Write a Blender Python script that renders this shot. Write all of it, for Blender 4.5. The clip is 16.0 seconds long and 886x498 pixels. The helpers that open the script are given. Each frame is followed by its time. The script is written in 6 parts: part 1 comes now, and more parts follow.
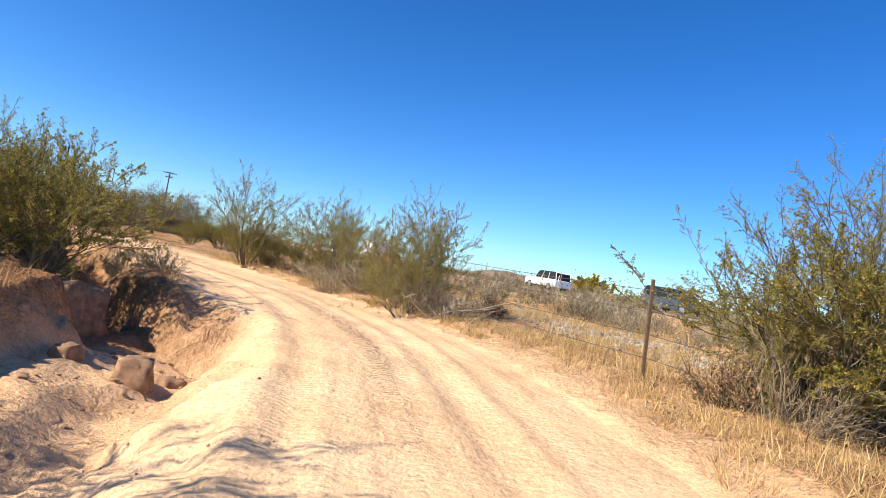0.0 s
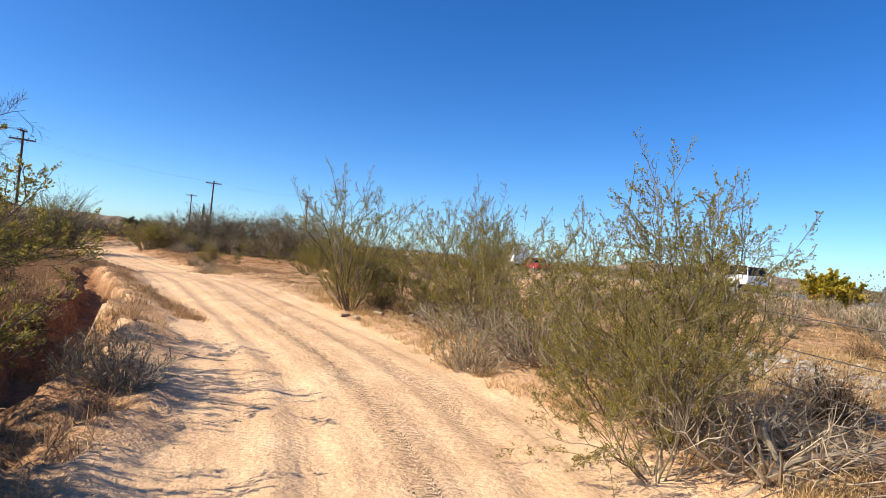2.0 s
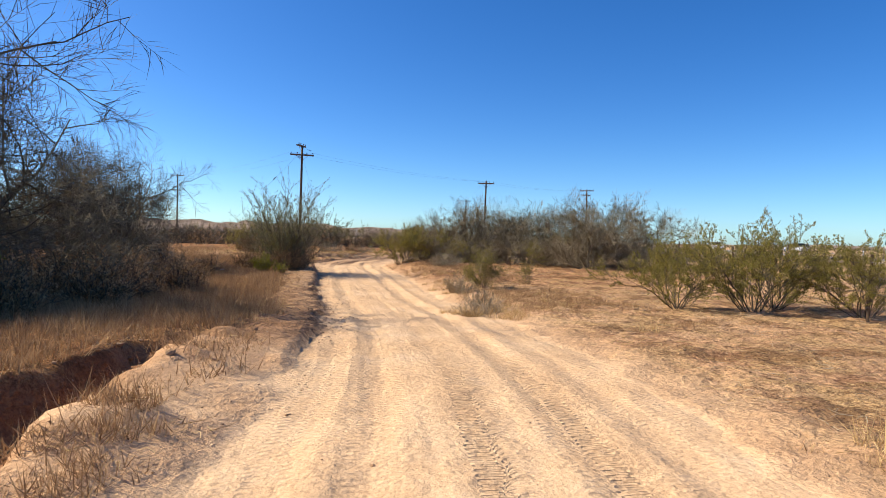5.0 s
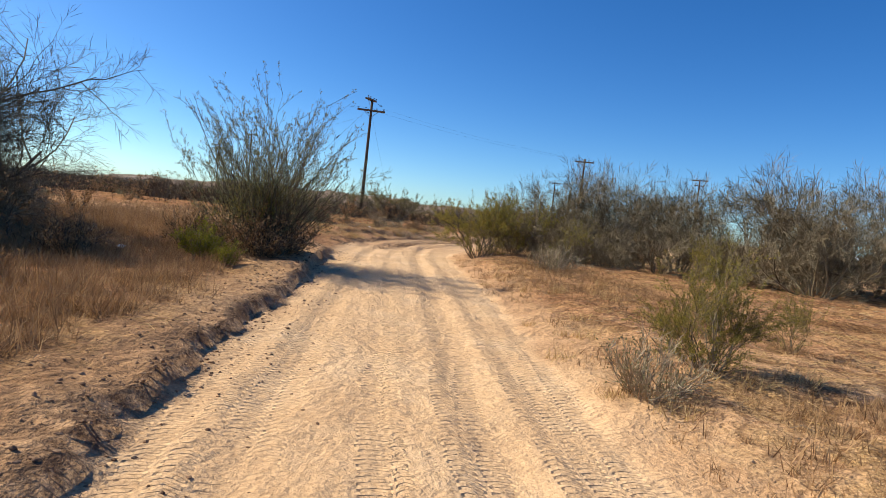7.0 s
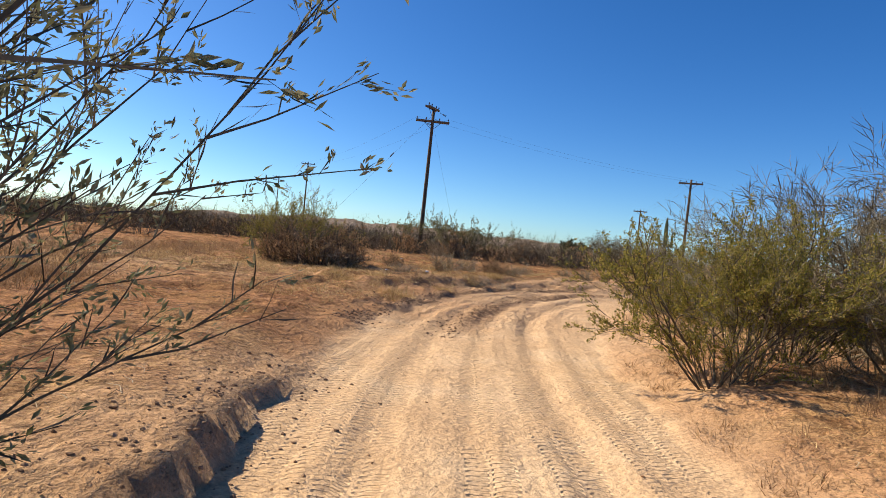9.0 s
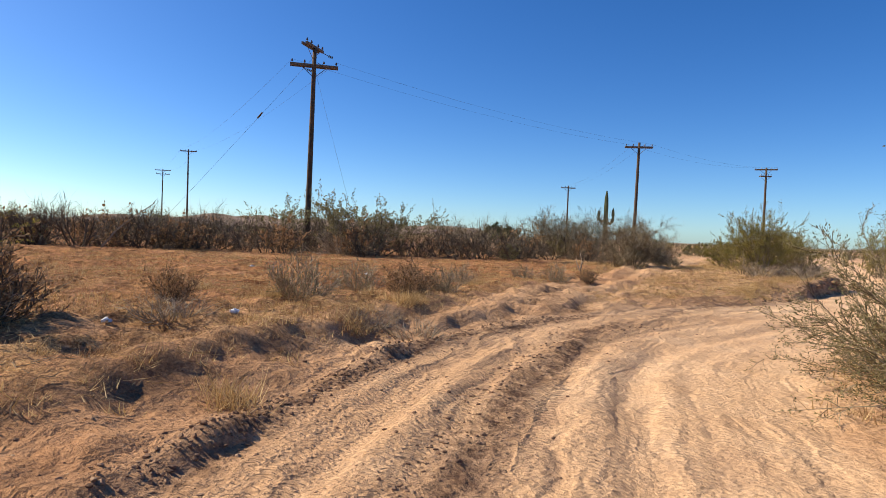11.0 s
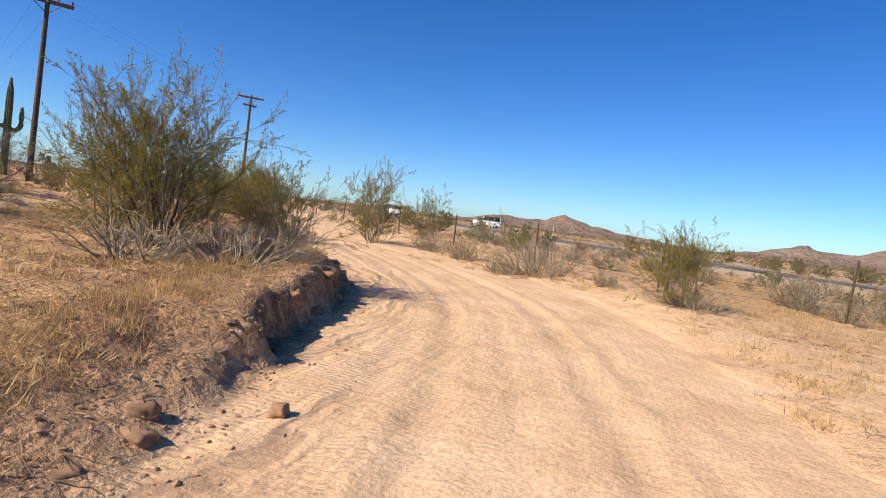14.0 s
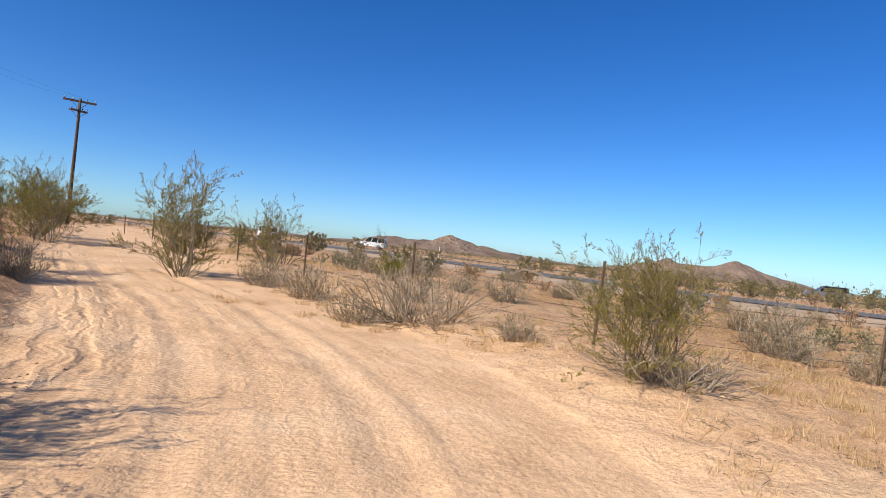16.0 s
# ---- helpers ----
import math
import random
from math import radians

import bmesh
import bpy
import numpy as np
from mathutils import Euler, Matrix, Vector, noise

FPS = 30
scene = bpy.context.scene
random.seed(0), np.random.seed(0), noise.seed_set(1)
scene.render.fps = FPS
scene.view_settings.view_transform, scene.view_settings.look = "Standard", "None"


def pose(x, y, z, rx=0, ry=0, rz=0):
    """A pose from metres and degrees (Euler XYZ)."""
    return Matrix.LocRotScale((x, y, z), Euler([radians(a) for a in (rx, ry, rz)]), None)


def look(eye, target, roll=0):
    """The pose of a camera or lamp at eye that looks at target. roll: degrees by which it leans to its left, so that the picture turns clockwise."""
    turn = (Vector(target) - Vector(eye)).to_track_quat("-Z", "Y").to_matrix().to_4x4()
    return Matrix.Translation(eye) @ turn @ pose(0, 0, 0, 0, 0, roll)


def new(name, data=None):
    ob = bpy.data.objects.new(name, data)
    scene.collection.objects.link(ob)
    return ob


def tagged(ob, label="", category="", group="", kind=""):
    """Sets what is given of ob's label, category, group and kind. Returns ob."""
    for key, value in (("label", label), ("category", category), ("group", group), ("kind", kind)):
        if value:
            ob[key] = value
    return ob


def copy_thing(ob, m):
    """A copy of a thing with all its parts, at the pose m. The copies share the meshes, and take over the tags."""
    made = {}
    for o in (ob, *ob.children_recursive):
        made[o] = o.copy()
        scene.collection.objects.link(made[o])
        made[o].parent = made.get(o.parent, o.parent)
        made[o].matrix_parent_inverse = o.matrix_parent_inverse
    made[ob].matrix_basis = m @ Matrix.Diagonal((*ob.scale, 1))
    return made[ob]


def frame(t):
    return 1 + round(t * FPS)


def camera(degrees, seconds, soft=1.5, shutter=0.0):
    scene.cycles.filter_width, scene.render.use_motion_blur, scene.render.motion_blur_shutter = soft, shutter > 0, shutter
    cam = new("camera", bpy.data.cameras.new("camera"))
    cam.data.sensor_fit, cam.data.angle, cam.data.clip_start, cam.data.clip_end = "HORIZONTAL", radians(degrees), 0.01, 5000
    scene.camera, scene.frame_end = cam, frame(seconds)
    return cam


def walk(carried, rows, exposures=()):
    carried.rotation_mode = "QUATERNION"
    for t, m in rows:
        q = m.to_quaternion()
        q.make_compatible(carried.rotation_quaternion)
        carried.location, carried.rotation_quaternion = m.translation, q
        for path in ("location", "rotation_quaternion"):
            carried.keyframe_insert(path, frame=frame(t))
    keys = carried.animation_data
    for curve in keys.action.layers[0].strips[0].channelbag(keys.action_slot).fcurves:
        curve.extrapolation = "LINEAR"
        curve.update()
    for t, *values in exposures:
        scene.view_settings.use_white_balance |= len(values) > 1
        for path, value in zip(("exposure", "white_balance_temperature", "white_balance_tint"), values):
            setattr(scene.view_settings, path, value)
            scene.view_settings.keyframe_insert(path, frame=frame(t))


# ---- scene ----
cam = camera(72.56, 16.0, soft=0.6)
PATH = [
    (0, (-10.679, -37.460, 1.135), (-6.834, -34.268, 1.312), 10.04),
    (0.5, (-9.308, -36.027, 1.347), (-5.555, -32.745, 1.735), 12.52),
    (1, (-7.916, -34.691, 1.473), (-4.382, -31.172, 1.835), 7.60),
    (1.5, (-7.109, -33.494, 1.597), (-3.794, -29.755, 1.771), 5.29),
    (2, (-6.113, -31.985, 1.638), (-3.076, -28.014, 1.686), 5.08),
    (2.5, (-5.147, -29.924, 1.611), (-2.442, -25.719, 1.656), 6.37),
    (3, (-4.179, -27.724, 1.601), (-1.858, -23.296, 1.692), 4.77),
    (3.5, (-3.337, -25.395, 1.554), (-1.497, -20.746, 1.555), 2.03),
    (4, (-2.804, -22.920, 1.524), (-1.356, -18.135, 1.459), 2.02),
    (4.2, (-2.603, -21.838, 1.480), (-1.268, -17.020, 1.418), 2.32),
    (6.3, (-0.255, -10.120, 1.543), (0.440, -5.171, 1.401), 1.69),
    (6.5, (-0.118, -8.956, 1.520), (0.493, -3.996, 1.342), 3.27),
    (7, (-0.028, -5.944, 1.352), (0.406, -0.971, 1.074), 6.06),
    (7.5, (-0.008, -3.068, 1.324), (0.186, 1.927, 1.248), 6.74),
    (8, (-0.103, -0.183, 1.426), (-0.137, 4.817, 1.379), 5.69),
    (8.2, (-0.144, 0.979, 1.426), (-0.266, 5.977, 1.372), 5.93),
    (10.3, (-0.385, 14.214, 1.461), (-0.277, 19.211, 1.350), 3.08),
    (10.5, (-0.115, 15.446, 1.493), (0.092, 20.440, 1.373), 2.44),
    (11, (0.615, 18.485, 1.443), (1.169, 23.453, 1.333), 2.30),
    (11.5, (1.721, 21.330, 1.415), (2.700, 26.232, 1.297), 2.12),
    (12, (3.215, 24.061, 1.411), (4.734, 28.823, 1.290), 1.54),
    (12.5, (5.083, 26.808, 1.477), (7.309, 31.283, 1.332), 0.88),
    (13, (7.181, 28.959, 1.484), (10.115, 33.003, 1.295), 1.14),
    (13.5, (9.279, 30.989, 1.383), (12.794, 34.537, 1.134), 3.79),
    (14, (11.664, 32.573, 1.325), (15.610, 35.633, 1.070), 7.39),
    (14.5, (13.447, 33.803, 1.303), (17.626, 36.540, 1.102), 10.18),
    (15, (14.908, 34.547, 1.330), (19.185, 37.134, 1.204), 9.49),
    (15.5, (16.041, 35.019, 1.328), (20.412, 37.446, 1.292), 8.44),
    (16, (17.041, 35.287, 1.405), (21.475, 37.598, 1.432), 6.04),
]
walk(cam, [(t, look(eye, target, roll)) for t, eye, target, roll in PATH],
     ((0.0, 0.85, 6600, 6), (1.5, 0.68, 6650, 8), (4.0, 0.72, 6800, 7), (6.3, 0.54, 6900, 5), (8.0, 0.42, 6850, 2), (10.3, 0.57, 7250, 10), (11.5, 0.43, 7020, 10), (12.5, 0.49, 7050, 11), (14.0, 0.45, 6700, 11), (16.0, 0.36, 6450, 10)))

# ---- light ----
SUN = Vector((-0.93, 0.36, 0.0)).normalized() * math.cos(radians(38)) + Vector((0, 0, math.sin(radians(38))))
sun = new("sun", bpy.data.lights.new("sun", "SUN"))
sun.data.energy, sun.data.angle, sun.data.color = 5.0, radians(0.5), (1.0, 0.90, 0.765)
sun.matrix_world = look(SUN * 100, (0, 0, 0))
world = bpy.data.worlds.new("world")
scene.world = world
world.use_nodes = True
sky = world.node_tree.nodes.new("ShaderNodeTexSky")
sky.sky_type, sky.sun_disc = "NISHITA", False
sky.sun_elevation, sky.sun_rotation = radians(38), math.atan2(SUN.x, SUN.y)
sky.altitude, sky.air_density, sky.dust_density, sky.ozone_density = 0, 0.7, 0.5, 2.7
back = world.node_tree.nodes["Background"]
back.inputs[1].default_value = 0.113
deep = world.node_tree.nodes.new("ShaderNodeHueSaturation")
deep.inputs["Saturation"].default_value = 1.32
deep.inputs["Hue"].default_value = 0.506
world.node_tree.links.new(sky.outputs[0], deep.inputs["Color"])
tint = world.node_tree.nodes.new("ShaderNodeMix")
tint.data_type, tint.blend_type = "RGBA", "MULTIPLY"
tint.inputs[0].default_value = 1.0
tint.inputs[7].default_value = (0.74, 0.93, 1.07, 1)
world.node_tree.links.new(deep.outputs[0], tint.inputs[6])
world.node_tree.links.new(tint.outputs[2], back.inputs[0])


# ---- materials ----
def nodes_of(name, rough=0.9):
    m = bpy.data.materials.new(name)
    m.use_nodes = True
    t = m.node_tree
    b = t.nodes["Principled BSDF"]
    b.inputs["Roughness"].default_value = rough
    b.inputs["Specular IOR Level"].default_value = 0.25
    return m, t, b


def node(t, kind, **kw):
    n = t.nodes.new(kind)
    for k, v in kw.items():
        n.inputs[k].default_value = v
    return n


def ramp(t, src, stops):
    r = t.nodes.new("ShaderNodeValToRGB")
    e = r.color_ramp.elements
    while len(e) < len(stops):
        e.new(0.5)
    for el, (p, c) in zip(e, stops):
        el.position, el.color = p, (*c, 1)
    t.links.new(src, r.inputs[0])
    return r.outputs[0]


def mix(t, fac, a, b, mode="MIX"):
    m = t.nodes.new("ShaderNodeMix")
    m.data_type, m.blend_type = "RGBA", mode
    for sock, v in ((m.inputs[0], fac), (m.inputs[6], a), (m.inputs[7], b)):
        if hasattr(v, "is_linked"):
            t.links.new(v, sock)
        elif isinstance(v, (int, float)):
            sock.default_value = v
        else:
            sock.default_value = (*v, 1)
    return m.outputs[2]


def maths(t, op, a, b=0.0, c=None):
    m = t.nodes.new("ShaderNodeMath")
    m.operation = op
    for i, v in enumerate((a, b) if c is None else (a, b, c)):
        if hasattr(v, "is_linked"):
            t.links.new(v, m.inputs[i])
        else:
            m.inputs[i].default_value = v
    return m.outputs[0]


def noise_at(t, scale, detail=4, rough=0.6, vec=None):
    n = node(t, "ShaderNodeTexNoise", Scale=scale, Detail=detail, Roughness=rough)
    if vec is None:
        vec = t.nodes.new("ShaderNodeNewGeometry").outputs["Position"]
    t.links.new(vec, n.inputs["Vector"])
    return n.outputs["Fac"]


def bump(t, b, height, strength=0.4, dist=0.02):
    n = node(t, "ShaderNodeBump", Strength=strength, Distance=dist)
    t.links.new(height, n.inputs["Height"])
    t.links.new(n.outputs[0], b.inputs["Normal"])


def island_mat(name, stops, rough=0.8, grain=0.0, gscale=30, through_light=0.0):
    """Colour that varies from piece to piece of the joined mesh, with a fine grain."""
    m, t, b = nodes_of(name, rough)
    g = t.nodes.new("ShaderNodeNewGeometry")
    c = ramp(t, g.outputs["Random Per Island"], stops)
    if grain:
        c = mix(t, grain, c, ramp(t, noise_at(t, gscale), [(0.3, (0.25, 0.25, 0.25)), (0.7, (1, 1, 1))]), "MULTIPLY")
    t.links.new(c, b.inputs["Base Color"])
    if through_light:
        tr = t.nodes.new("ShaderNodeBsdfTranslucent")
        t.links.new(c, tr.inputs[0])
        mx = node(t, "ShaderNodeMixShader", Fac=through_light)
        t.links.new(b.outputs[0], mx.inputs[1])
        t.links.new(tr.outputs[0], mx.inputs[2])
        t.links.new(mx.outputs[0], t.nodes["Material Output"].inputs[0])
    return m


def plain_mat(name, color, rough=0.5, metal=0.0, var=0.15, scale=8.0, coat=0.0):
    m, t, b = nodes_of(name, rough)
    d = tuple(c * (1 - var) for c in color)
    c = ramp(t, noise_at(t, scale, 6), [(0.3, d), (0.7, color)])
    t.links.new(c, b.inputs["Base Color"])
    b.inputs["Metallic"].default_value = metal
    b.inputs["Coat Weight"].default_value = coat
    return m


def ground_mat():
    m, t, b = nodes_of("desert_soil", 0.95)
    b.inputs["Specular IOR Level"].default_value = 0.1
    at = {}
    for n in ("road", "s", "d", "litter", "soft", "russet", "damp_shade", "rut"):
        a = t.nodes.new("ShaderNodeAttribute")
        a.attribute_name = n
        at[n] = a.outputs["Fac"]
    big, mid, fine = noise_at(t, 0.35, 4), noise_at(t, 2.2, 5), noise_at(t, 26, 5, 0.7)
    speck = noise_at(t, 90, 3, 0.8)
    dirt = ramp(t, big, [(0.3, (0.53, 0.31, 0.17)), (0.5, (0.66, 0.415, 0.235)), (0.72, (0.75, 0.505, 0.305))])
    dirt = mix(t, 0.55, dirt, ramp(t, noise_at(t, 2.1, 8, 0.8), [(0.36, (0.5, 0.42, 0.36)), (0.51, (1, 1, 1))]), "MULTIPLY")
    straw = ramp(t, noise_at(t, 40, 4, 0.8), [(0.34, (0.22, 0.125, 0.06)), (0.48, (0.48, 0.305, 0.145)), (0.64, (0.74, 0.53, 0.28))])
    wet = maths(t, "MULTIPLY", at["litter"], ramp(t, noise_at(t, 0.8, 8, 0.8), [(0.44, (0, 0, 0)), (0.55, (0.9, 0.9, 0.9))]))
    dirt = mix(t, wet, dirt, straw)
    dirt = mix(t, at["russet"], dirt, mix(t, 1.0, dirt, (0.74, 0.58, 0.48), "MULTIPLY"))
    sand = ramp(t, noise_at(t, 0.8, 5), [(0.25, (0.575, 0.365, 0.205)), (0.5, (0.70, 0.462, 0.27)), (0.75, (0.765, 0.54, 0.34))])
    # flecks of dark litter
    crumbs = node(t, "ShaderNodeTexVoronoi", Scale=24.0)
    warp = t.nodes.new("ShaderNodeVectorMath")
    warp.operation = "MULTIPLY_ADD"
    spot = t.nodes.new("ShaderNodeNewGeometry").outputs["Position"]
    wn = node(t, "ShaderNodeTexNoise", Scale=14.0, Detail=3)
    t.links.new(spot, wn.inputs["Vector"])
    t.links.new(wn.outputs["Color"], warp.inputs[0])
    warp.inputs[1].default_value = (0.12, 0.12, 0.12)
    t.links.new(spot, warp.inputs[2])
    t.links.new(warp.outputs[0], crumbs.inputs["Vector"])
    pick = ramp(t, crumbs.outputs["Color"], [(0.5, (0, 0, 0)), (0.56, (1, 1, 1))])
    # broad patches of greyer, darker crust
    crust = ramp(t, noise_at(t, 0.9, 10, 0.78), [(0.44, (0.5, 0.44, 0.42)), (0.51, (1, 1, 1))])
    dirt = mix(t, maths(t, "MULTIPLY", at["litter"], 0.85), dirt, mix(t, 1.0, dirt, crust, "MULTIPLY"))
    fleck = maths(t, "MULTIPLY", pick, ramp(t, crumbs.outputs["Distance"], [(0.2, (1, 1, 1)), (0.42, (0, 0, 0))]))
    fleck = maths(t, "MULTIPLY", fleck, maths(t, "MULTIPLY", at["litter"], ramp(t, noise_at(t, 1.7, 6, 0.75), [(0.38, (0, 0, 0)), (0.56, (0.8, 0.8, 0.8))])))
    dirt = mix(t, maths(t, "MULTIPLY", at["litter"], 0.75), dirt, mix(t, 1.0, dirt, ramp(t, noise_at(t, 6.5, 7, 0.8), [(0.39, (0.42, 0.34, 0.28)), (0.48, (0.98, 0.98, 0.98)), (0.6, (1.28, 1.24, 1.15))]), "MULTIPLY"))
    dirt = mix(t, fleck, dirt, (0.14, 0.075, 0.045))
    col = mix(t, at["road"], dirt, sand)
    # darkens damp wheel ruts, and paints shade into gully, hole and bank edges
    damp_shade_mix = maths(t, "MULTIPLY", at["damp_shade"], ramp(t, noise_at(t, 5, 6, 0.75), [(0.36, (0, 0, 0)), (0.56, (1, 1, 1))]))
    col = mix(t, damp_shade_mix, col, (0.17, 0.098, 0.06))
    col = mix(t, 0.68, col, ramp(t, fine, [(0.28, (0.5, 0.45, 0.40)), (0.55, (1, 1, 1))]), "MULTIPLY")
    col = mix(t, 0.6, col, ramp(t, speck, [(0.32, (0.3, 0.26, 0.23)), (0.44, (1, 1, 1))]), "MULTIPLY")
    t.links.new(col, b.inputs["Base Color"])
    # tyre treads: chevron bars in lanes along the track, with crisp lane edges
    drift = maths(t, "MULTIPLY", maths(t, "SUBTRACT", noise_at(t, 0.22, 2), 0.5), 2.6)
    lane = maths(t, "ADD", maths(t, "DIVIDE", at["d"], 0.2), drift)
    row = maths(t, "FLOOR", lane)
    off = maths(t, "ABSOLUTE", maths(t, "SUBTRACT", maths(t, "FRACT", lane), 0.5))
    ph = maths(t, "MULTIPLY", at["s"], 2 * math.pi / 0.075)
    wave = maths(t, "ADD", maths(t, "ADD", ph, maths(t, "MULTIPLY", row, 2.7)), maths(t, "ADD", maths(t, "MULTIPLY", off, 5.0), maths(t, "MULTIPLY", noise_at(t, 3.0, 4, 0.7), 3.4)))
    bars = ramp(t, maths(t, "MULTIPLY_ADD", maths(t, "SINE", wave), 0.5, 0.5), [(0.3, (0, 0, 0)), (0.62, (1, 1, 1))])
    inside = ramp(t, off, [(0.33, (1, 1, 1)), (0.42, (0, 0, 0))])
    which = t.nodes.new("ShaderNodeTexWhiteNoise")
    which.noise_dimensions = "1D"
    t.links.new(row, which.inputs["W"])
    there = maths(t, "GREATER_THAN", which.outputs["Value"], 0.16)
    seen = ramp(t, noise_at(t, 0.8, 4, 0.7), [(0.38, (0.1, 0.1, 0.1)), (0.52, (1, 1, 1))])
    press = maths(t, "MULTIPLY", maths(t, "MULTIPLY", inside, there), maths(t, "MULTIPLY", seen, at["soft"]))
    tread = maths(t, "MULTIPLY", press, maths(t, "MULTIPLY_ADD", bars, 0.24, -0.16))
    # fine scores along the way of travel
    along = t.nodes.new("ShaderNodeCombineXYZ")
    t.links.new(maths(t, "MULTIPLY", at["d"], 5.0), along.inputs[0])
    t.links.new(maths(t, "MULTIPLY", at["s"], 0.5), along.inputs[1])
    scores = maths(t, "MULTIPLY", noise_at(t, 1.0, 4, 0.6, along.outputs[0]), maths(t, "MULTIPLY", at["road"], 0.14))
    tread = maths(t, "ADD", tread, scores)
    # narrow furrows that wheels dragged through the bend
    drag = t.nodes.new("ShaderNodeCombineXYZ")
    sway = maths(t, "MULTIPLY_ADD", noise_at(t, 1.1, 3, 0.6), 0.5, at["d"])
    t.links.new(maths(t, "MULTIPLY", sway, 3.4), drag.inputs[0])
    t.links.new(maths(t, "MULTIPLY", at["s"], 0.3), drag.inputs[1])
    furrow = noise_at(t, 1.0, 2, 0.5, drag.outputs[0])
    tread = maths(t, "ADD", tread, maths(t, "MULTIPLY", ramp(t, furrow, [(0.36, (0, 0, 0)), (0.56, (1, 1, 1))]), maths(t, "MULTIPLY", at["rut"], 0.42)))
    # colour goes darker, in patches, along the low parts of the furrows
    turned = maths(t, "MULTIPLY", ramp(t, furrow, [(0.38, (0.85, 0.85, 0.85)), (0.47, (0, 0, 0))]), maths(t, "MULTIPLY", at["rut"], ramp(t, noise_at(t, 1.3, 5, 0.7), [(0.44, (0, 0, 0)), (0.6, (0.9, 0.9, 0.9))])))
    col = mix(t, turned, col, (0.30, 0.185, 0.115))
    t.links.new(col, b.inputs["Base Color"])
    lumps = node(t, "ShaderNodeTexVoronoi", Scale=7.0)
    t.links.new(t.nodes.new("ShaderNodeNewGeometry").outputs["Position"], lumps.inputs["Vector"])
    grain = maths(t, "ADD", maths(t, "MULTIPLY", mid, 1.1), maths(t, "ADD", maths(t, "MULTIPLY", noise_at(t, 9, 5, 0.65), 0.95), maths(t, "MULTIPLY", fine, 0.28)))
    grain = maths(t, "ADD", grain, maths(t, "MULTIPLY", lumps.outputs["Distance"], maths(t, "MULTIPLY_ADD", at["road"], -0.2, 0.26)))
    grain = maths(t, "MULTIPLY", grain, maths(t, "MULTIPLY_ADD", at["soft"], 0.3, maths(t, "MULTIPLY_ADD", at["road"], -0.8, 1.0)))
    bump(t, b, maths(t, "ADD", grain, tread), 1.0, 0.11)
    return m


SOIL = ground_mat()
LEAF = island_mat("creosote_leaf", [(0.0, (0.12, 0.115, 0.022)), (0.45, (0.255, 0.225, 0.045)), (0.8, (0.37, 0.305, 0.07)), (1.0, (0.52, 0.35, 0.11))], 0.65, through_light=0.48)
LEAF_DULL = island_mat("dull_grey_olive_leaf", [(0.0, (0.13, 0.115, 0.05)), (0.5, (0.22, 0.19, 0.085)), (1.0, (0.34, 0.28, 0.14))], 0.7, through_light=0.4)
LEAF_GREEN = island_mat("green_leaf", [(0.0, (0.12, 0.125, 0.012)), (0.6, (0.24, 0.225, 0.025)), (1.0, (0.36, 0.31, 0.045))], 0.55, through_light=0.35)
LEAF_PALE = island_mat("willow_leaf", [(0.0, (0.13, 0.13, 0.06)), (0.6, (0.22, 0.21, 0.11)), (1.0, (0.34, 0.29, 0.16))], 0.55, through_light=0.35)
LEAF_GOLD = island_mat("yellow_flower_leaf", [(0.0, (0.14, 0.13, 0.02)), (0.5, (0.36, 0.29, 0.03)), (1.0, (0.6, 0.42, 0.03))], 0.6, through_light=0.3)
FAR_GREEN = island_mat("dark_green_leaf", [(0.0, (0.035, 0.045, 0.015)), (0.6, (0.06, 0.075, 0.025)), (1.0, (0.10, 0.11, 0.04))], 0.6, through_light=0.2)
BARK = island_mat("grey_brown_bark", [(0.0, (0.13, 0.10, 0.06)), (0.6, (0.24, 0.19, 0.12)), (1.0, (0.38, 0.31, 0.20))], 0.9, 0.4)
BARK_DARK = island_mat("dark_mesquite_bark", [(0.0, (0.07, 0.053, 0.036)), (0.7, (0.15, 0.115, 0.078)), (1.0, (0.25, 0.20, 0.135))], 0.9, 0.4)
DEAD = island_mat("weathered_deadwood", [(0.0, (0.20, 0.15, 0.10)), (0.6, (0.36, 0.28, 0.19)), (1.0, (0.54, 0.44, 0.31))], 0.9, 0.3)
STRAW = island_mat("dry_straw", [(0.0, (0.28, 0.17, 0.07)), (0.5, (0.52, 0.345, 0.15)), (1.0, (0.70, 0.51, 0.26))], 0.8, through_light=0.25)
RUSSET = island_mat("russet_dry_grass", [(0.0, (0.18, 0.10, 0.048)), (0.5, (0.35, 0.205, 0.10)), (1.0, (0.50, 0.325, 0.17))], 0.85, through_light=0.2)
SCRUB = island_mat("far_scrub", [(0.0, (0.07, 0.055, 0.035)), (0.4, (0.13, 0.105, 0.06)), (0.75, (0.17, 0.155, 0.06)), (1.0, (0.30, 0.23, 0.13))], 0.9)
EARTH = plain_mat("crumbling_brown_earth", (0.38, 0.225, 0.135), 0.95, var=0.6, scale=9)
CLOD = island_mat("dry_clod", [(0.0, (0.30, 0.17, 0.09)), (0.6, (0.45, 0.28, 0.16)), (1.0, (0.58, 0.40, 0.25))], 0.95, 0.5, 40)
DAMP = island_mat("damp_dark_clod", [(0.0, (0.17, 0.10, 0.065)), (0.6, (0.29, 0.175, 0.11)), (1.0, (0.44, 0.29, 0.18))], 0.95, 0.5, 40)
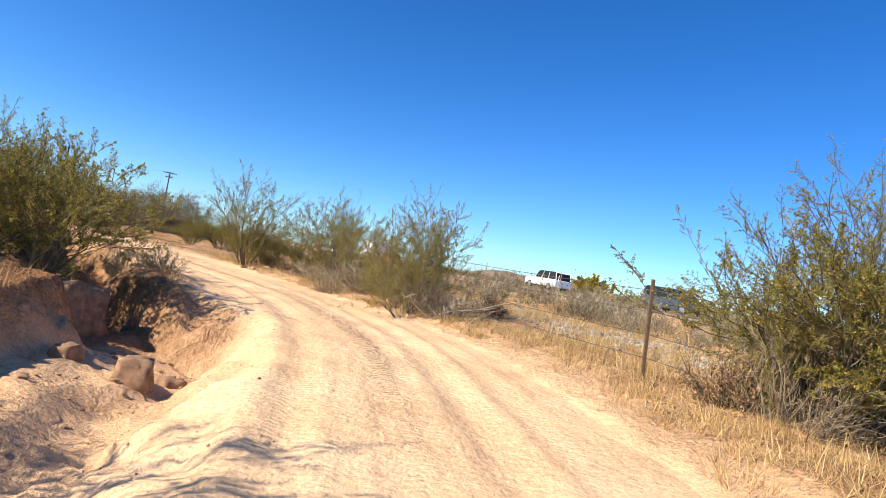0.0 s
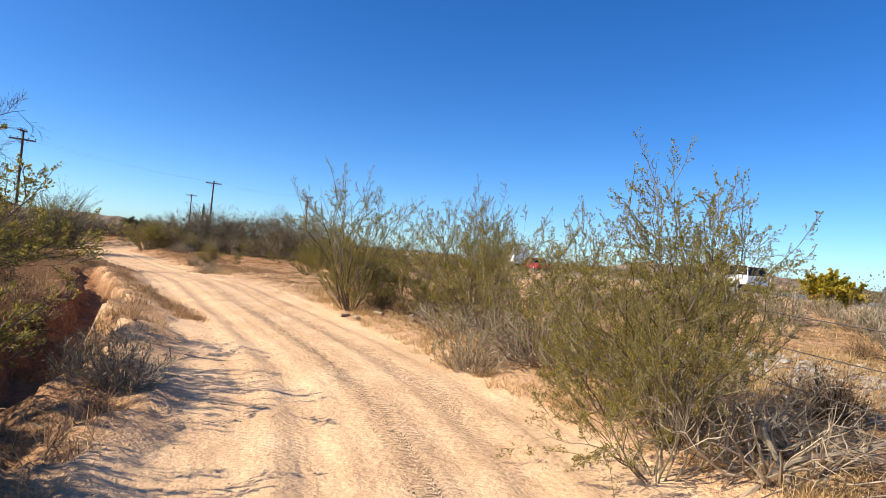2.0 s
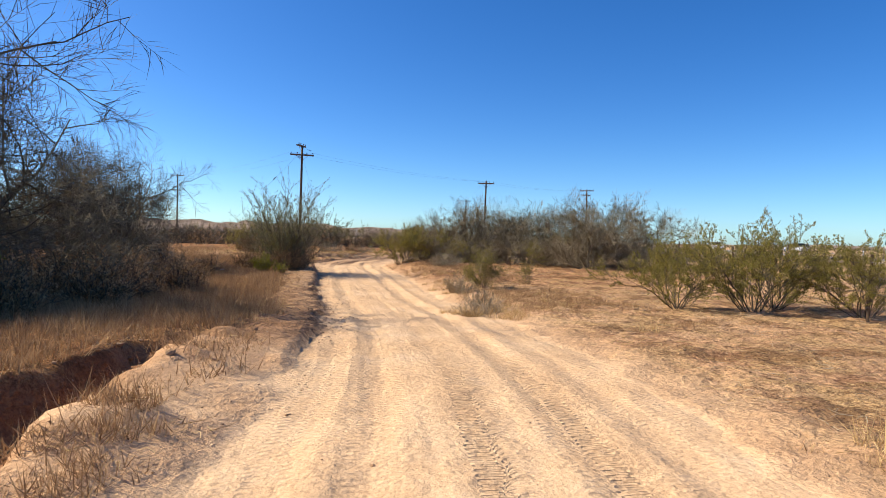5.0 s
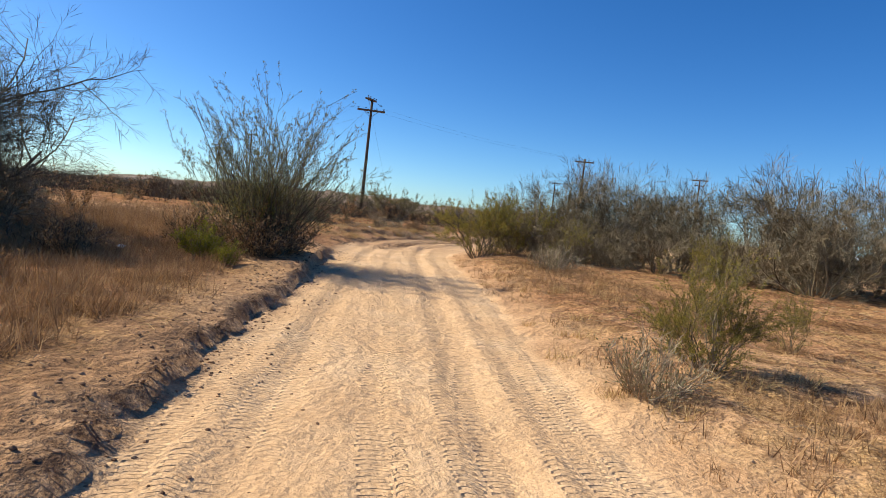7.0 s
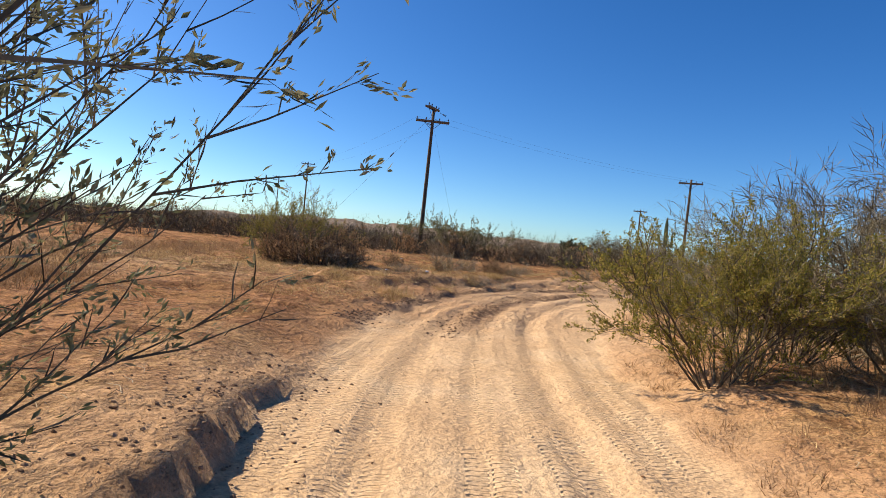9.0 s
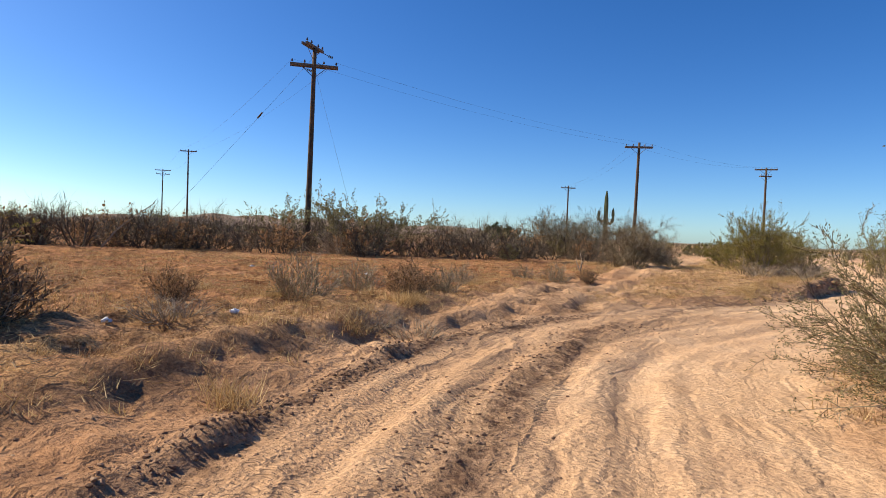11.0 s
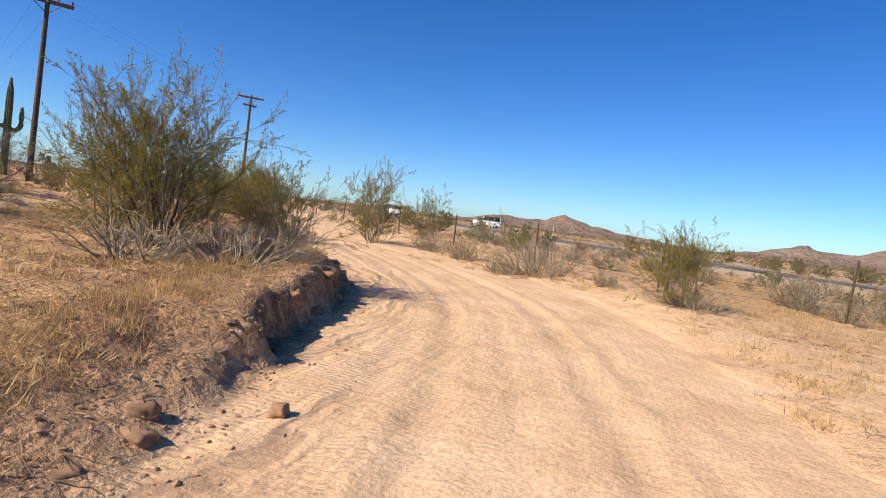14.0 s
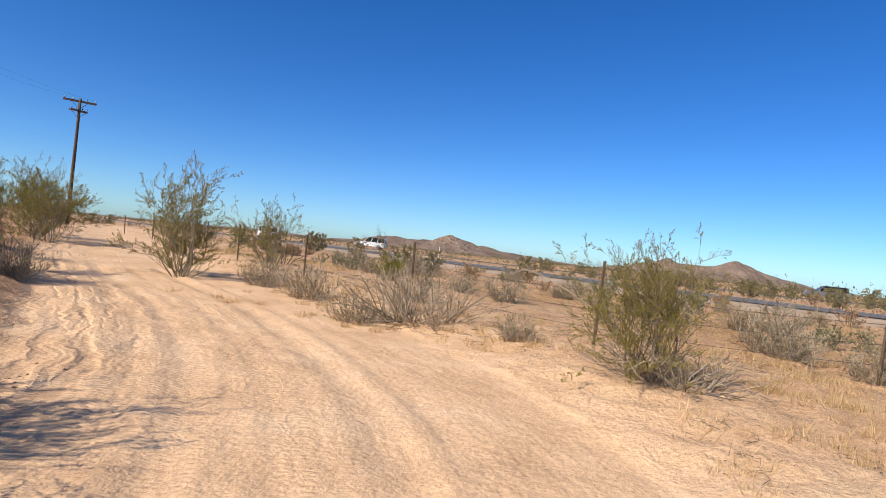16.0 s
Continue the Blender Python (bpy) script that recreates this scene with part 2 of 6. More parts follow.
ROCK = island_mat("pale_limestone", [(0.0, (0.20, 0.17, 0.14)), (0.6, (0.34, 0.30, 0.255)), (1.0, (0.50, 0.46, 0.40))], 0.9, 0.45, 18)
POLE = plain_mat("creosoted_pole_wood", (0.13, 0.085, 0.055), 0.85, var=0.6, scale=5)
ARM = plain_mat("weathered_crossarm", (0.20, 0.15, 0.11), 0.85, var=0.5, scale=9)
CERAMIC = plain_mat("brown_ceramic", (0.07, 0.045, 0.035), 0.25)
WIRE = plain_mat("grey_wire", (0.12, 0.11, 0.105), 0.55, 0.6)
RUST = plain_mat("rusty_steel", (0.20, 0.135, 0.085), 0.75, 0.4, 0.5, 20)
BARB = plain_mat("barbed_wire_steel", (0.16, 0.13, 0.11), 0.65, 0.5)
ASPHALT = plain_mat("worn_asphalt", (0.15, 0.14, 0.13), 0.85, var=0.35, scale=1.5)
LINE = plain_mat("road_paint", (0.65, 0.62, 0.5), 0.7)
CACTUS = plain_mat("saguaro_skin", (0.12, 0.135, 0.06), 0.7, var=0.4, scale=3)
SILVER = plain_mat("silver_grey_paint", (0.25, 0.25, 0.26), 0.3, 0.6, 0.05, coat=0.6)
SLATE = plain_mat("slate_blue_paint", (0.085, 0.10, 0.13), 0.3, 0.4, 0.05, coat=0.6)
WHITE = plain_mat("white_paint", (0.8, 0.8, 0.79), 0.3, 0, 0.05, coat=0.5)
RED = plain_mat("red_paint", (0.5, 0.03, 0.025), 0.3, 0, 0.05, coat=0.6)
GLASS = plain_mat("dark_car_glass", (0.015, 0.018, 0.02), 0.06, 0, 0.05)
RUBBER = plain_mat("tyre_rubber", (0.025, 0.025, 0.025), 0.85)
ALLOY = plain_mat("alloy_rim", (0.55, 0.55, 0.56), 0.35, 0.9)
LAMP_R = plain_mat("red_tail_lens", (0.4, 0.02, 0.02), 0.2)
LAMP_W = plain_mat("clear_lamp_lens", (0.75, 0.75, 0.75), 0.15)
LITTER = plain_mat("white_litter", (0.75, 0.75, 0.74), 0.6)
SAWN = plain_mat("pale_sawn_wood", (0.50, 0.36, 0.22), 0.85, var=0.35, scale=25)


def hill_mat():
    m, t, b = nodes_of("desert_hill", 0.95)
    c = ramp(t, noise_at(t, 0.012, 8, 0.65), [(0.3, (0.19, 0.13, 0.095)), (0.5, (0.30, 0.21, 0.155)), (0.7, (0.38, 0.28, 0.21))])
    c = mix(t, 0.6, c, ramp(t, noise_at(t, 0.09, 5, 0.8), [(0.4, (0.45, 0.48, 0.42)), (0.6, (1, 1, 1))]), "MULTIPLY")
    t.links.new(c, b.inputs["Base Color"])
    bump(t, b, noise_at(t, 0.018, 6, 0.65), 1.0, 45.0)
    return m


HILL = hill_mat()


# ---- mesh helpers ----
class Build:
    """Collects vertices and faces of one mesh."""

    def __init__(self):
        self.v, self.f = [], []

    def tube(self, pts, r0, r1, sides=3, cap=False):
        n = len(pts)
        base = len(self.v)
        for i, p in enumerate(pts):
            a, c = pts[max(0, i - 1)], pts[min(n - 1, i + 1)]
            dx, dy, dz = c[0] - a[0], c[1] - a[1], c[2] - a[2]
            ln = math.sqrt(dx * dx + dy * dy + dz * dz) or 1.0
            dx, dy, dz = dx / ln, dy / ln, dz / ln
            if abs(dz) < 0.9:
                h = math.hypot(dx, dy)
                u = (-dy / h, dx / h, 0.0)
            else:
                h = math.hypot(dx, dz)
                u = (dz / h, 0.0, -dx / h)
            w = (dy * u[2] - dz * u[1], dz * u[0] - dx * u[2], dx * u[1] - dy * u[0])
            r = r0 + (r1 - r0) * i / (n - 1)
            for k in range(sides):
                q = 2 * math.pi * k / sides
                c1, s1 = math.cos(q) * r, math.sin(q) * r
                self.v.append((p[0] + u[0] * c1 + w[0] * s1, p[1] + u[1] * c1 + w[1] * s1, p[2] + u[2] * c1 + w[2] * s1))
        for i in range(n - 1):
            for k in range(sides):
                k2 = (k + 1) % sides
                a = base + i * sides
                self.f.append((a + k, a + k2, a + sides + k2, a + sides + k))
        if cap:
            self.f.append(tuple(base + k for k in reversed(range(sides))))
            self.f.append(tuple(base + (n - 1) * sides + k for k in range(sides)))

    def leaf(self, p, d, length, width, rng):
        """A small folded leaf: two triangles that share the midrib."""
        side = Vector((rng.uniform(-1, 1), rng.uniform(-1, 1), rng.uniform(-1, 1))).cross(d)
        if side.length < 1e-4:
            side = Vector((1, 0, 0))
        side = side.normalized() * width
        up = side.cross(d).normalized() * width * 0.35
        n = len(self.v)
        m = p + d * length * 0.5
        self.v += [tuple(p), tuple(m + side + up), tuple(p + d * length), tuple(m - side + up)]
        self.f += [(n, n + 1, n + 2), (n, n + 2, n + 3)]

    def ribbon(self, pts, w):
        """The thinnest twigs: a flat strip that ends in a point."""
        a, c = pts[0], pts[-1]
        dx, dy = c[0] - a[0], c[1] - a[1]
        h = math.hypot(dx, dy) or 1.0
        ux, uy = -dy / h * w, dx / h * w
        n = len(self.v)
        m = pts[len(pts) // 2]
        self.v += [(a[0] - ux, a[1] - uy, a[2]), (a[0] + ux, a[1] + uy, a[2]), (m[0] + ux, m[1] + uy, m[2] + w), (m[0] - ux, m[1] - uy, m[2] - w), tuple(c)]
        self.f += [(n, n + 1, n + 2, n + 3), (n + 3, n + 2, n + 4)]

    def box(self, c, size, rot=None, top=1.0, topy=None):
        topy = top if topy is None else topy
        n = len(self.v)
        for sz in (-0.5, 0.5):
            kx, ky = (top, topy) if sz > 0 else (1, 1)
            for sx, sy in ((-0.5, -0.5), (0.5, -0.5), (0.5, 0.5), (-0.5, 0.5)):
                p = Vector((sx * size[0] * kx, sy * size[1] * ky, sz * size[2]))
                if rot:
                    p = rot @ p
                self.v.append(tuple(p + Vector(c)))
        self.f += [(n + 3, n + 2, n + 1, n), (n + 4, n + 5, n + 6, n + 7)]
        self.f += [(n + i, n + (i + 1) % 4, n + 4 + (i + 1) % 4, n + 4 + i) for i in range(4)]

    def mesh(self, name, smooth=False):
        me = bpy.data.meshes.new(name)
        me.from_pydata(self.v, [], self.f)
        if smooth:
            me.polygons.foreach_set("use_smooth", [True] * len(me.polygons))
        me.update()
        return me


def part(name, build, material, parent, label="", smooth=False):
    ob = new(name, build.mesh(name, smooth) if isinstance(build, Build) else build)
    if material and not ob.data.materials:
        ob.data.materials.append(material)
    ob.parent = parent
    return tagged(ob, label)


def thing(name, label, category, group="", kind=""):
    return tagged(new(name), label, category, group, kind)


# ---- lie of the land ----
def lattice(ix, iy, seed):
    h = (ix * 374761393 + iy * 668265263 + seed * 974634777) & 0x7FFFFFFF
    h = ((h ^ (h >> 13)) * 1274126177) & 0x7FFFFFFF
    return ((h ^ (h >> 16)) & 0xFFFF) / 65535.0


def vnoise(x, y, seed=0):
    ix, iy = np.floor(x).astype(np.int64), np.floor(y).astype(np.int64)
    fx, fy = x - ix, y - iy
    fx, fy = fx * fx * (3 - 2 * fx), fy * fy * (3 - 2 * fy)
    a, b = lattice(ix, iy, seed), lattice(ix + 1, iy, seed)
    c, d = lattice(ix, iy + 1, seed), lattice(ix + 1, iy + 1, seed)
    return a + (b - a) * fx + (c - a) * fy + (a - b - c + d) * fx * fy


def fbm(x, y, scale, octaves=4, seed=0):
    out, amp, tot = 0, 1.0, 0.0
    for o in range(octaves):
        out = out + amp * vnoise(x / scale * 2 ** o + 17.3 * o, y / scale * 2 ** o - 9.1 * o, seed + o)
        tot += amp
        amp *= 0.5
    return out / tot - 0.5


def smooth(a, b, x):
    t = np.clip((x - a) / (b - a), 0, 1)
    return t * t * (3 - 2 * t)


def curve_through(pts, step=0.25):
    """Catmull-Rom through rows of numbers of which the first two are x, y; resampled."""
    p = np.array(pts, float)
    p = np.vstack([2 * p[0] - p[1], p, 2 * p[-1] - p[-2]])
    out = []
    for i in range(1, len(p) - 2):
        n = max(2, int(np.linalg.norm(p[i + 1, :2] - p[i, :2]) / step))
        t = np.linspace(0, 1, n, endpoint=False)[:, None]
        out.append(0.5 * (2 * p[i] + (p[i + 1] - p[i - 1]) * t + (2 * p[i - 1] - 5 * p[i] + 4 * p[i + 1] - p[i + 2]) * t ** 2
                          + (3 * p[i] - p[i - 1] - 3 * p[i + 1] + p[i + 2]) * t ** 3))
    return np.vstack(out + [p[-2:-1]])


# x, y, half width, height of the road bed, height of the land on its left, on its right
ROAD = curve_through([
    (-40, -62, 2.2, -0.5, 0.1, 0.0), (-24, -50, 2.2, -0.45, 0.1, 0.0), (-15.5, -43, 2.2, -0.42, 0.1, 0.0), (-11, -38.6, 2.1, -0.31, 0.15, 0.05),
    (-7.2, -34.6, 2.0, -0.08, 0.25, 0.15), (-4.9, -31.6, 1.9, 0.04, 0.3, 0.25), (-3.4, -28.4, 1.75, 0.08, 0.3, 0.28), (-2.3, -24.8, 1.7, 0.07, 0.3, 0.28),
    (-1.5, -20.5, 1.65, 0.07, 0.32, 0.2), (-0.8, -16.2, 1.7, 0.08, 0.32, 0.15), (-0.15, -11.2, 1.8, 0.07, 0.3, 0.12), (0.15, -6.5, 1.7, -0.03, 0.1, 0.1),
    (0.1, -2, 1.6, -0.11, 0.03, 0.06), (0.1, 3, 1.65, -0.06, 0.1, 0.12), (0.05, 8, 1.7, 0.0, 0.2, 0.25), (0.05, 13, 1.8, -0.03, 0.25, 0.3),
    (0.5, 18, 2.1, -0.08, 0.22, 0.15), (1.8, 23, 2.4, -0.12, 0.2, 0.1), (4.2, 27.3, 2.5, -0.13, 0.15, 0.0), (8.2, 30.2, 2.3, -0.12, 0.1, 0.0),
    (12.7, 32.7, 2.2, -0.16, 0.06, 0.0), (17.4, 35.8, 2.55, -0.17, 0.32, 0.02), (21.2, 38.9, 2.6, -0.08, 0.36, 0.1), (24.6, 43.7, 2.7, 0.0, 0.35, 0.18),
    (28.2, 51, 2.5, 0.12, 0.4, 0.3), (34, 60.5, 2.3, 0.25, 0.4, 0.4), (43, 75, 2.2, 0.3, 0.4, 0.45), (60, 102, 2.2, 0.3, 0.4, 0.5)])
RS = np.concatenate([[0], np.cumsum(np.linalg.norm(np.diff(ROAD[:, :2], axis=0), axis=1))])
TRAIL = curve_through([(-1.2, 20.5), (0.6, 25.5), (3.2, 30.2), (6.6, 35.5), (9.8, 40.2), (13.5, 46), (18.5, 53), (26, 64), (40, 82)])
# x, y, half width, depth
GULLY = curve_through([(-12, -35.2, 0.4, 0.1), (-10.2, -33.7, 0.8, 0.38), (-8.5, -31.9, 0.95, 0.6), (-7.15, -29.9, 0.85, 0.95), (-7.1, -28.0, 0.6, 1.1), (-6.55, -26.2, 0.46, 1.0), (-5.7, -24.6, 0.42, 0.95),
                       (-5.15, -22.4, 0.4, 0.9), (-5.05, -20.6, 0.34, 0.9), (-4.3, -18.8, 0.38, 0.85), (-4.05, -16.9, 0.28, 0.8), (-3.6, -15.4, 0.36, 0.7), (-3.75, -13.5, 0.3, 0.6), (-3.55, -11.2, 0.25, 0.4), (-3.1, -9.3, 0.1, 0.1)], 0.2)
FENCE_N = np.array((0.9171, -0.3987))
FENCE_C = 11.2


def nearest(x, y, line, reach=None):
    """Index of the nearest sample of a line, the distance and the side (right is positive)."""
    x, y = np.atleast_1d(x).astype(float), np.atleast_1d(y).astype(float)
    idx = np.zeros(len(x), int)
    best = np.full(len(x), 1e9)
    for a in range(0, len(x), 20000):
        d2 = (x[a:a + 20000, None] - line[None, :, 0]) ** 2 + (y[a:a + 20000, None] - line[None, :, 1]) ** 2
        idx[a:a + 20000] = d2.argmin(1)
        best[a:a + 20000] = np.sqrt(d2.min(1))
    nx = np.minimum(idx + 1, len(line) - 1)
    pv = np.maximum(idx - 1, 0)
    tx, ty = line[nx, 0] - line[pv, 0], line[nx, 1] - line[pv, 1]
    ln = np.hypot(tx, ty) + 1e-9
    ox, oy = x - line[idx, 0], y - line[idx, 1]
    side = (ox * ty - oy * tx) / ln
    along = (ox * tx + oy * ty) / ln
    return idx, best, np.where(side >= 0, best, -best), along


def land(x, y, full=False):
    """Height of the ground, and with full the masks of the soil."""
    x, y = np.atleast_1d(x).astype(float), np.atleast_1d(y).astype(float)
    i, dist, d, along = nearest(x, y, ROAD)
    s = RS[i] + along
    hw, bed, left, right = ROAD[i, 2], ROAD[i, 3], ROAD[i, 4], ROAD[i, 5]
    near = np.exp(-(dist / 30) ** 2)
    u = x * FENCE_N[0] + y * FENCE_N[1] - FENCE_C
    base = 0.35 + 0.9 * fbm(x, y, 40, 3, 5) * (1 - near) + 0.22 * fbm(x, y, 6, 4, 9)
    rise = 0.45 * smooth(3, 22, u) * (1 - smooth(34, 70, u)) * (1 - 0.85 * smooth(-12, 25, y))
    left = left + 0.10 * fbm(x, y, 5, 3, 31) + 0.25 * (1 - near) * fbm(x, y, 30, 3, 5)
    right = right + 0.10 * fbm(x, y, 5, 3, 37)
    # ragged road edges: a scarp on the left, a gentle shoulder on the right
    edge = hw + 0.35 * fbm(x, y, 1.6, 4, 3) + 0.34 * fbm(x, y, 0.5, 3, 4)
    cut = smooth(-0.02, 0.07 + 0.12 * (x > 9.5), -d - edge)
    bench = smooth(-12, -7, y) * (1 - smooth(9, 12.5, y)) + smooth(13.4, 15.6, x) * (1 - smooth(18.8, 20.6, x))
    soft_l = smooth(-0.2, 1.2, -d - edge)
    zl = bed + (left - bed) * (bench * cut + (1 - bench) * soft_l)
    zr = bed + (right - bed) * smooth(-0.2, 1.6, d - edge)
    z = np.where(d < 0, zl, zr)
    far = smooth(6, 26, dist)
    z = z * (1 - far) + (base + rise) * far + rise * (1 - far)
    on = 1 - smooth(-0.25, 0.25, dist - edge)
    # ruts and the loose ridges between them
    turn = smooth(14, 19, y) * (1 - smooth(29, 34, y)) * (1 - smooth(9, 13, x))
    wob = 0.5 * fbm(s, s * 0, 9, 2, 51)
    for off, depth, wide in ((-0.8, 0.03, 0.17), (0.72, 0.034, 0.19), (-0.1, 0.014, 0.12), (1.25, 0.014, 0.14), (-1.35, 0.012, 0.14), (0.32, 0.011, 0.1), (-0.45, 0.012, 0.1)):
        q = (d - off - wob) / wide
        z = z - on * depth * (1 - 0.25 * smooth(8, 12, x)) * (np.exp(-q * q) - 0.55 * np.exp(-(np.abs(q) - 1.7) ** 2 * 2.2))
    swirl = np.sin((d + 0.25 * fbm(s, d, 5, 2, 77)) * 5.3) + 0.6 * np.sin((d + 0.1 * s) * 8.1 + 1.3)
    z = z + turn * 0.03 * swirl * (1 - smooth(0.2, 1.2, np.abs(d) - 2.4)) * (1 - 0.8 * smooth(0.2, 1.2, d)) + turn * 0.035 * fbm(x, y, 0.35, 3, 81)
    # spoil thrown up beside the two deep ruts of the bend
    for off, up, wide, sd in ((-2.15, 0.16, 0.17, 85), (-0.5, 0.08, 0.15, 87)):
        q = d - off - 0.5 * fbm(s, s * 0, 2.5, 2, sd + 10)
        lump = np.clip(0.45 + 1.9 * fbm(x, y, 0.9, 3, sd), 0, 1.4)
        z = z + turn * lump * (1 - smooth(26, 29, y) * (off < -2)) * (up * np.exp(-(q / wide) ** 2) - 0.35 * up * np.exp(-((q - 0.27) / 0.13) ** 2))
    churn = smooth(17, 21, y) * (1 - smooth(38, 43, y)) * (1 - smooth(9, 12, x)) * smooth(1.8, 2.8, -d) * (1 - smooth(4.5, 8, -d))
    z = z + churn * (0.11 * fbm(x, y, 0.45, 3, 101) + 0.035 * np.sin((d + 0.5 * fbm(s, d, 3, 2, 103)) * 6.5))
    # crusted hummocks of the open field
    field = smooth(17, 21, y) * (1 - smooth(42, 47, y)) * (1 - smooth(9, 12, x)) * smooth(2.6, 4.2, -d)
    z = z + field * (0.07 * smooth(0.03, 0.12, fbm(x, y, 1.5, 4, 151)) + 0.06 * smooth(0.04, 0.1, fbm(x, y, 0.6, 3, 153)))
    # crumbling lip of the small scarps
    lip = np.exp(-((-d - edge - 0.08) / 0.22) ** 2) * bench
    z = z + lip * ((0.2 + 0.16 * (x > 9.5)) * fbm(x, y, 0.5, 4, 88) - 0.02)
    # the trail that leaves the bend
    ti, tdist, td, talong = nearest(x, y, TRAIL)
    path = 1 - smooth(0.9, 1.9, tdist + 0.9 * fbm(x, y, 1.4, 3, 12))
    path = path * (1 - on)
    z = z - 0.03 * path - path * 0.05 * np.cos(td * 5.5 + 1.5 * fbm(x, y, 3, 2, 14)) + path * 0.14 * fbm(x, y, 0.35, 4, 15)
    # a low mound where the trail leaves the ruts
    z = z + 0.14 * np.exp(-((x - 3.4) ** 2 + (y - 30.3) ** 2) / 0.16) + 0.10 * np.exp(-((x - 2.6) ** 2 + (y - 29.4) ** 2) / 0.2)
    # eroded gully beside the road
    gi, gdist, gd, galong = nearest(x, y, GULLY)
    gw = GULLY[gi, 2] * (1 + 0.9 * fbm(x, y, 0.9, 3, 21)) + 0.34 * fbm(x, y, 0.35, 3, 22)
    wash = 1 - smooth(-31, -28.5, y)
    bite = 1 - smooth(-0.05 - 0.35 * wash, 0.24 + 0.5 * wash * (gd > 0), gdist - gw)
    flute = (0.2 * fbm(x, y, 0.3, 3, 23) + 0.35 * np.abs(fbm(x, y, 0.7, 3, 27)) - 0.06) * np.exp(-((gdist - gw) / 0.5) ** 2)
    z = z - GULLY[gi, 3] * bite * (0.88 + 0.3 * fbm(x, y, 0.8, 3, 24)) + flute
    # lumpy earth shoulder between the deep cleft and the sand
    mound = (gd > 0) * (1 - bite) * (1 - smooth(1.15, 1.6, gdist + 0.5 * fbm(x, y, 0.9, 3, 145))) * smooth(-31.2, -30.0, y) * (1 - smooth(-26.5, -24.5, y))
    z = z + mound * (0.75 * np.abs(fbm(x, y, 0.7, 4, 141)) + 0.26 * fbm(x, y, 0.25, 3, 143) - 0.24)
    on = on * (1 - bite) * (1 - mound)
    # a washed-out hole at the road's edge
    hx, hy = (x + 2.72) / 0.55, (y + 17.3) / 0.36
    hole = 1 - smooth(0.85, 1.02, np.hypot(hx, hy) + 0.5 * fbm(x, y, 0.4, 2, 61))
    z = z - 0.5 * hole
    # small lumps
    rough = 1 - 0.75 * on
    z = z + rough * (0.12 * fbm(x, y, 1.1, 4, 41) + 0.10 * fbm(x, y, 0.3, 2, 43)) + on * 0.03 * fbm(x, y, 0.4, 3, 45)
    if not full:
        return z
    shoulder = (0.45 + 0.3 * smooth(14, 20, x)) * (1 - smooth(0, 1.5 + 7 * smooth(14, 20, x), dist - edge + 2.5 * fbm(x, y, 2.2, 4, 131) * smooth(14, 20, x))) * (d > 0)
    road = np.clip(on + 0.34 * path + shoulder + 0.12 * bench * smooth(-2.5, 1.0, y) * (x < 9) * (d < 0) * (1 - smooth(0.5, 1.3, dist - edge + 1.4 * fbm(x, y, 1.3, 3, 71))), 0, 1)
    strip_l = (1 - 0.85 * mound) * (d < 0) * (gd > 0) * smooth(0.0, 0.25, gdist - gw) * (1 - smooth(2.0, 3.0, gdist)) * (1 - smooth(-11, -8, y))
    road = np.clip(road + 0.85 * strip_l * (0.75 + 1.6 * fbm(x, y, 0.9, 3, 121)), 0, 1)
    road = np.clip(road * (1 - 0.8 * mound) + 0.7 * bite * wash, 0, 1)
    litter = np.clip((1 - 0.8 * strip_l) * (1 - 0.5 * smooth(15, 20, x) * (d > 0)) * smooth(0.1, 1.2, dist - edge) * (1 - bite) * (1 - 0.8 * path), 0, 1)
    russet = np.clip(0.25 + 0.75 * smooth(0.0, 3.0, -d - edge) * (1 - smooth(14, 20, y)) + 0.5 * smooth(-0.1, 0.25, fbm(x, y, 9, 3, 91)) * (d < 0), 0, 1) * (1 - smooth(9, 13, x) * 0.6)
    russet = np.clip(russet + 0.55 * smooth(20, 27, y) * smooth(4, 8, -d) * (1 - smooth(9, 13, x)), 0, 1)
    russet = np.clip(russet + 0.4 * smooth(-1, 4, y) * (1 - smooth(14, 18, y)) * (d > 0), 0, 1)
    russet = russet * (1 - 0.8 * smooth(12, 18, x) * (d > 0))
    tread = on * (0.75 - 0.2 * turn) * (1 - 0.96 * smooth(7, 11, x) * (1 - 0.1 * smooth(14, 16.5, x))) * (0.12 + 0.88 * smooth(-15, -9, y)) + 0.4 * path
    road = road * (1 - 0.5 * turn * (1 - 0.5 * smooth(-0.5, 1.5, d)))
    damp_shade = turn * np.clip(np.exp(-((d + 2.05 + 0.5 * fbm(s, s * 0, 2.5, 2, 95)) / 0.17) ** 2) + 0.3 * np.exp(-((d + 0.5 + 0.7 * fbm(s, s * 0, 3.0, 2, 96)) / 0.26) ** 2), 0, 1)
    damp_shade = damp_shade + 0.5 * churn * smooth(0.02, 0.2, fbm(x, y, 1.6, 4, 105))
    damp_shade = damp_shade + 0.4 * path * smooth(0.1, 0.9, np.cos(td * 5.5 + 1.5 * fbm(x, y, 3, 2, 14)))
    tread = tread * (1 - 0.5 * turn * smooth(-0.2, 0.8, d)) + 0.25 * turn * on * np.exp(-((d + 0.55) / 0.5) ** 2)
